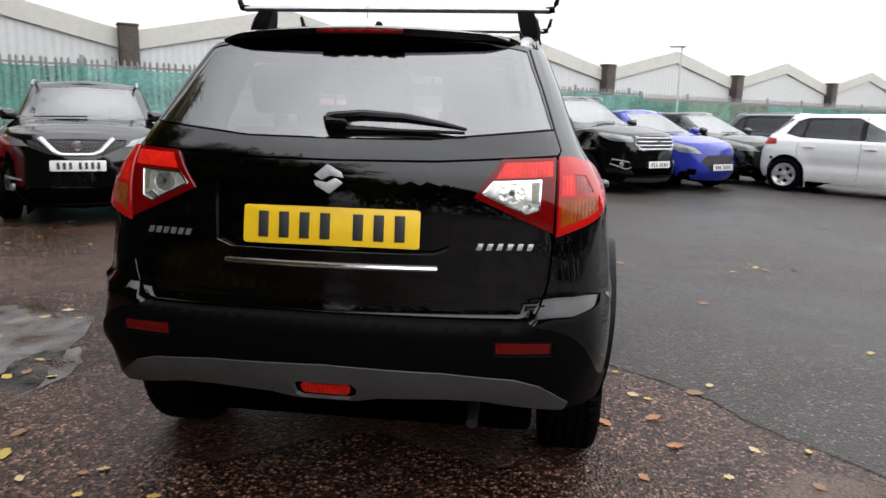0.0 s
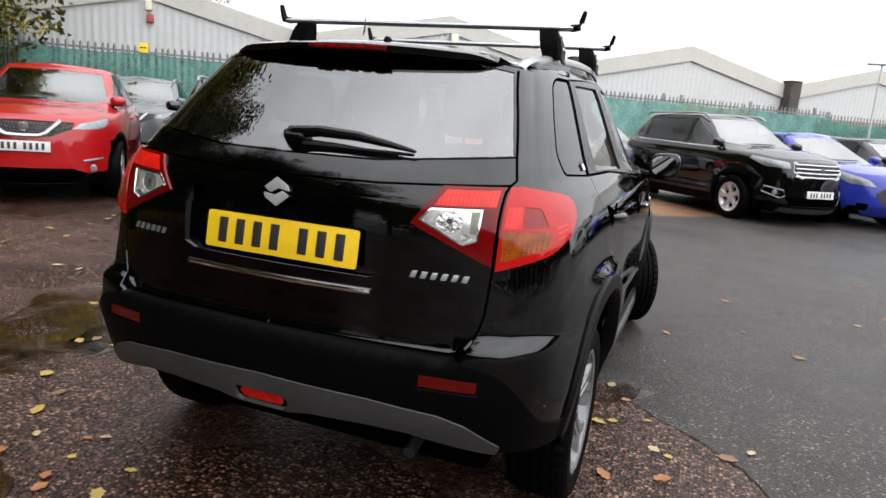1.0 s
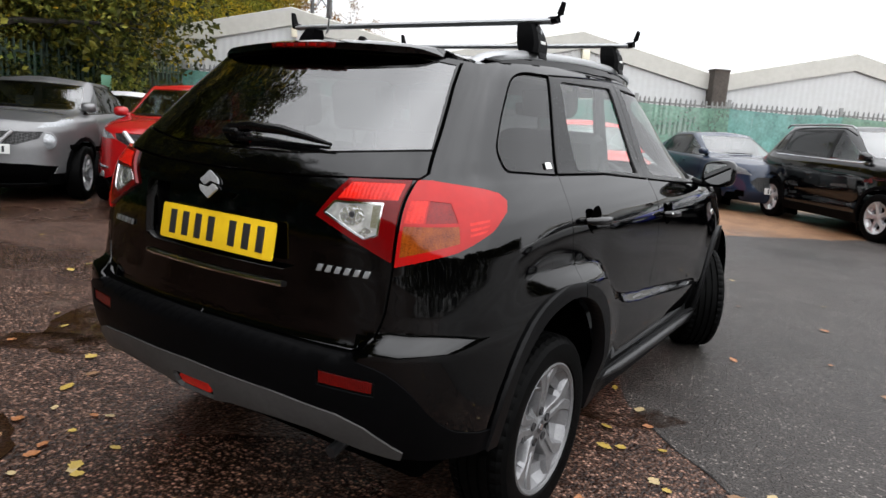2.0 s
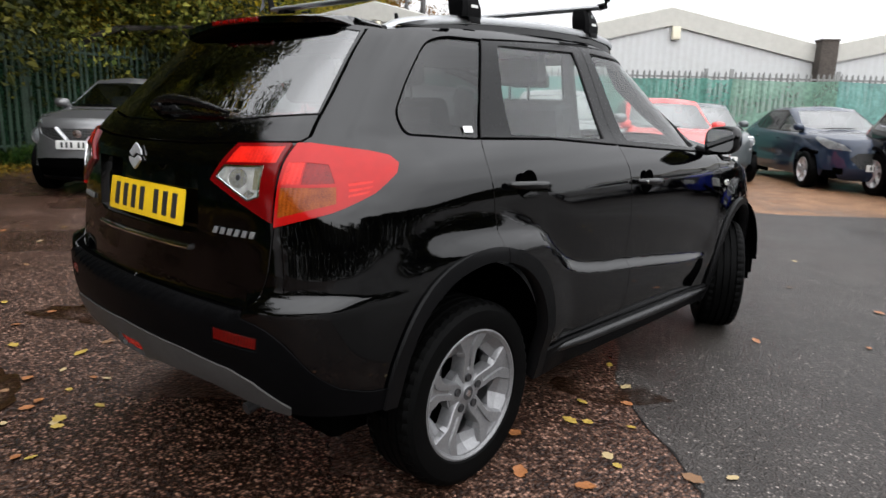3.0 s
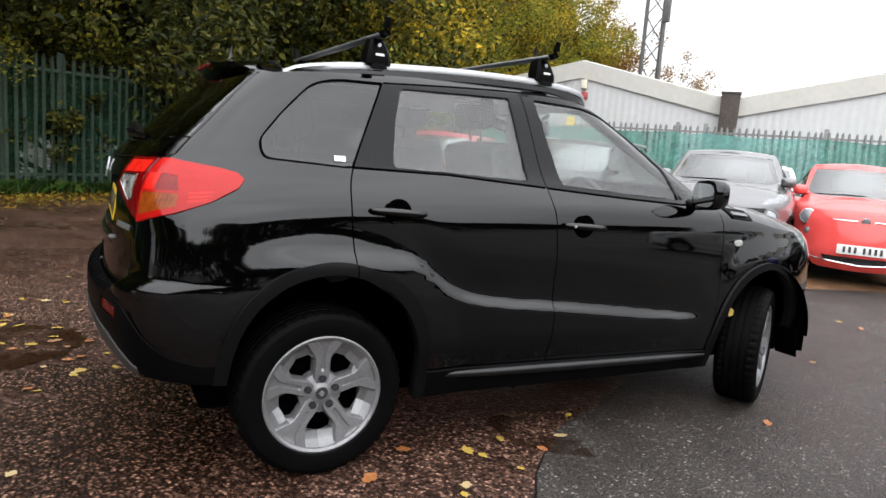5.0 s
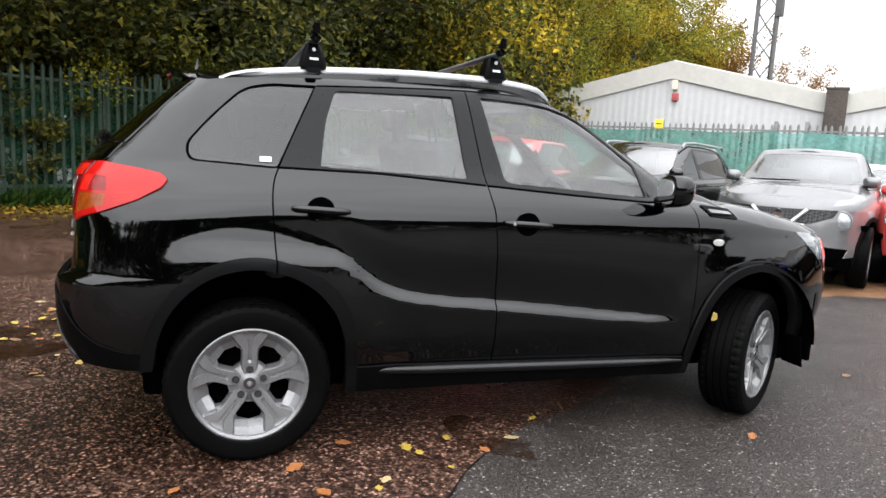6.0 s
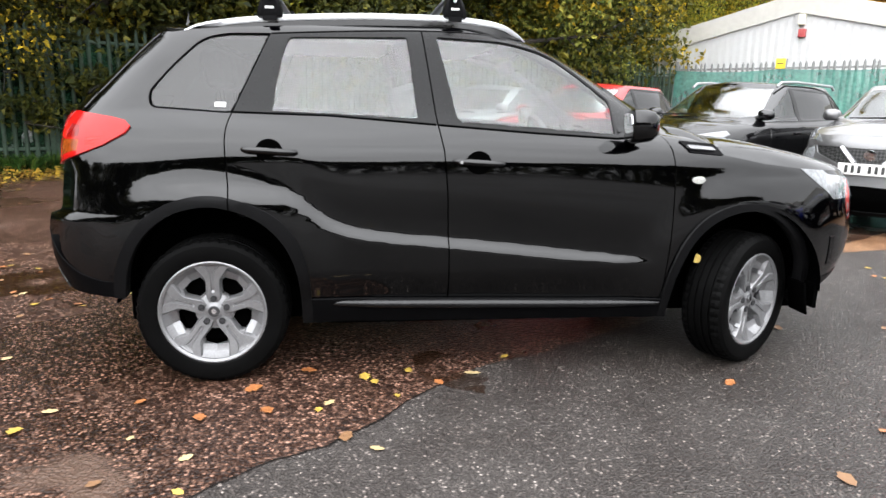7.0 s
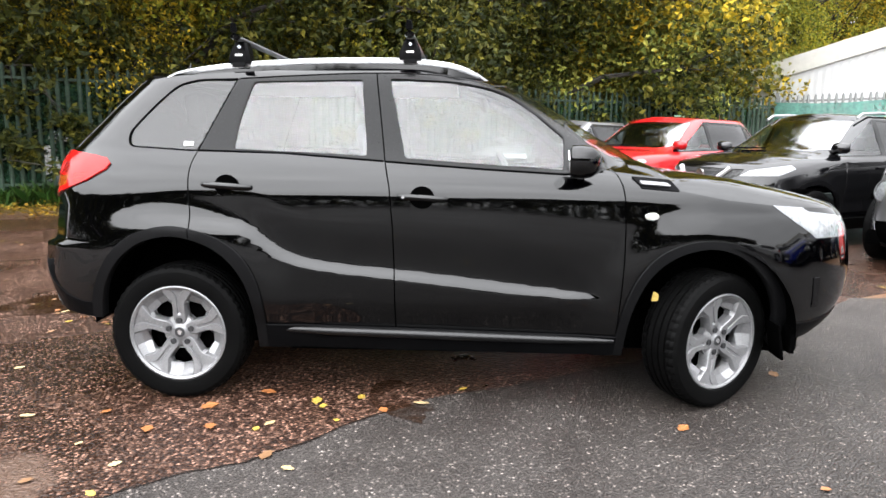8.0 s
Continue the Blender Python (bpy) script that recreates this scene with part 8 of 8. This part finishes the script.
grass_ob = mesh_ob("grass", gvs, gfs, leaf_mat("grass_blades", [(0.006, 0.018, 0.003), (0.014, 0.040, 0.006), (0.030, 0.070, 0.010), (0.060, 0.085, 0.014)]), None, smooth=False)
tagged(grass_ob, "rough green grass and weeds growing along the fence foot", "grass", kind="stuff")

# ---- fallen leaves ----
LEAF_Y = [mat("fallen_leaf_yellow", (0.30, 0.205, 0.035), rough=0.5, vary=0.4, vary_scale=30), mat("fallen_leaf_orange", (0.23, 0.085, 0.025), rough=0.5, vary=0.3, vary_scale=30),
          mat("fallen_leaf_buff", (0.33, 0.25, 0.125), rough=0.55, vary=0.3, vary_scale=30), mat("fallen_leaf_brown", (0.14, 0.07, 0.028), rough=0.6, vary=0.3, vary_scale=30)]


def leaf_mesh(seed, material):
    r = random.Random(seed)
    bm = bmesh.new()
    mid_v, lf, rt = [], [], []
    bend = r.uniform(0.1, 0.5)
    for i in range(7):
        u = i / 6
        wd = 0.36 * math.sin(math.pi * min(1, u * 0.94 + 0.04)) ** 0.8 * (1 + 0.25 * math.sin(u * 22 + seed))
        z = bend * 0.3 * (u - 0.5) ** 2 + 0.02
        mid_v.append(bm.verts.new((0, u - 0.5, z)))
        lf.append(bm.verts.new((-wd, u - 0.5 + 0.05, z + bend * wd * r.uniform(0.2, 0.6))))
        rt.append(bm.verts.new((wd, u - 0.5 + 0.05, z + bend * wd * r.uniform(0.2, 0.6))))
    for i in range(6):
        bm.faces.new((lf[i], mid_v[i], mid_v[i + 1], lf[i + 1]))
        bm.faces.new((mid_v[i], rt[i], rt[i + 1], mid_v[i + 1]))
    me = bpy.data.meshes.new("leaf")
    bm.to_mesh(me)
    bm.free()
    me.polygons.foreach_set("use_smooth", [True] * len(me.polygons))
    me.materials.append(material)
    return me


leaf_meshes = [leaf_mesh(k, LEAF_Y[(0, 0, 1, 2, 0, 3)[k]]) for k in range(6)]
lr = random.Random(77)
LEAVES = [(1.08, -0.58), (1.15, 0.25), (1.16, 0.45), (1.1, 0.49), (1.05, 0.77), (1.49, 0.02), (1.63, -0.23), (1.39, 0.56), (0.93, 0.96), (0.84, 1.13), (0.65, 1.32), (1.33, -0.21), (0.75, 0.39), (0.93, 0.17),
          (0.9, 0.68), (0.78, 0.84), (1.7, 0.04), (1.49, 0.67), (1.19, 0.0), (-0.97, -1.71), (0.34, 2.97), (1.05, 2.27), (1.24, -0.64), (-0.17, -1.24), (0.49, -1.01), (-0.64, -1.43), (-0.39, -1.26), (1.85, 2.22),
          (-1.36, -0.32), (-1.82, 0.41), (-2.25, 1.22), (2.62, 3.69), (2.94, 3.53), (2.53, 1.32), (-0.35, -0.98), (0.84, 0.64), (-2.1, -0.34), (-1.58, -0.2), (0.57, 4.78), (1.37, 4.31), (0.82, 3.73), (-2.5, -0.48)]
yard_leaves = list(LEAVES)
for k in range(46):      # leaves drifted into the shallow water behind the tail
    a, r = lr.uniform(0, 6.283), lr.random() ** 0.5
    yard_leaves.append((-1.35 + 1.0 * r * math.cos(a), -1.15 + 0.75 * r * math.sin(a)))
while len(yard_leaves) < 285:
    x, y = lr.uniform(-7, 5), lr.uniform(-4, 7)
    if (abs(x) < 0.75 and -0.6 < y < 3.2) or (y > 2.2 * (x - 0.2) + 1.0 and x > -0.6 and lr.random() < 0.8) or (x > 1.6 and lr.random() < 0.7):
        continue
    yard_leaves.append((x, y))
for i, (x, y) in enumerate(yard_leaves):
    o = new("fallen_leaf", leaf_meshes[lr.randrange(6)])
    s = lr.uniform(0.038, 0.072)
    o.matrix_world = pose(x, y, 0.004 + yard_height(x, y), lr.uniform(-8, 8), lr.uniform(-8, 8), lr.uniform(0, 360)) @ Matrix.Diagonal((s, s * lr.uniform(0.9, 1.2), s, 1))
    tagged(o, "small yellowed leaf lying on the wet tarmac", "leaf", "fallen leaves on the yard")
# thick litter along the foot of the fence
verts, faces = [], []
for a, b, n in back_of(LEFT_LINE, -1.0):
    d = (b - a).normalized()
    nn = n.normalized()
    for k in range(int((b - a).length * 560)):
        u, v = lr.random(), abs(lr.gauss(0, 0.70))
        p = a.lerp(b, u) + nn * (0.05 + v)
        h = 0.20 * math.exp(-v * 2.4)
        c = Vector((p.x, p.y, 0.006 + h * lr.random()))
        ax = Vector((lr.gauss(0, 1), lr.gauss(0, 1), lr.gauss(0, 0.35))).normalized()
        side = ax.cross(Vector((lr.gauss(0, 0.3), lr.gauss(0, 0.3), 1))).normalized()
        s = lr.uniform(0.04, 0.085)
        i = len(verts)
        verts += [c - ax * s * 0.5, c + side * s * 0.36, c + ax * s * 0.6, c - side * s * 0.36]
        faces.append((i, i + 1, i + 2, i + 3))
litter = mesh_ob("leaf_litter", verts, faces, leaf_mat("litter", [(0.05, 0.026, 0.008), (0.17, 0.09, 0.016), (0.38, 0.245, 0.03), (0.10, 0.09, 0.016), (0.30, 0.18, 0.022)]), None, smooth=False)
tagged(litter, "thick litter of fallen leaves along the fence", "leaf litter", kind="stuff")
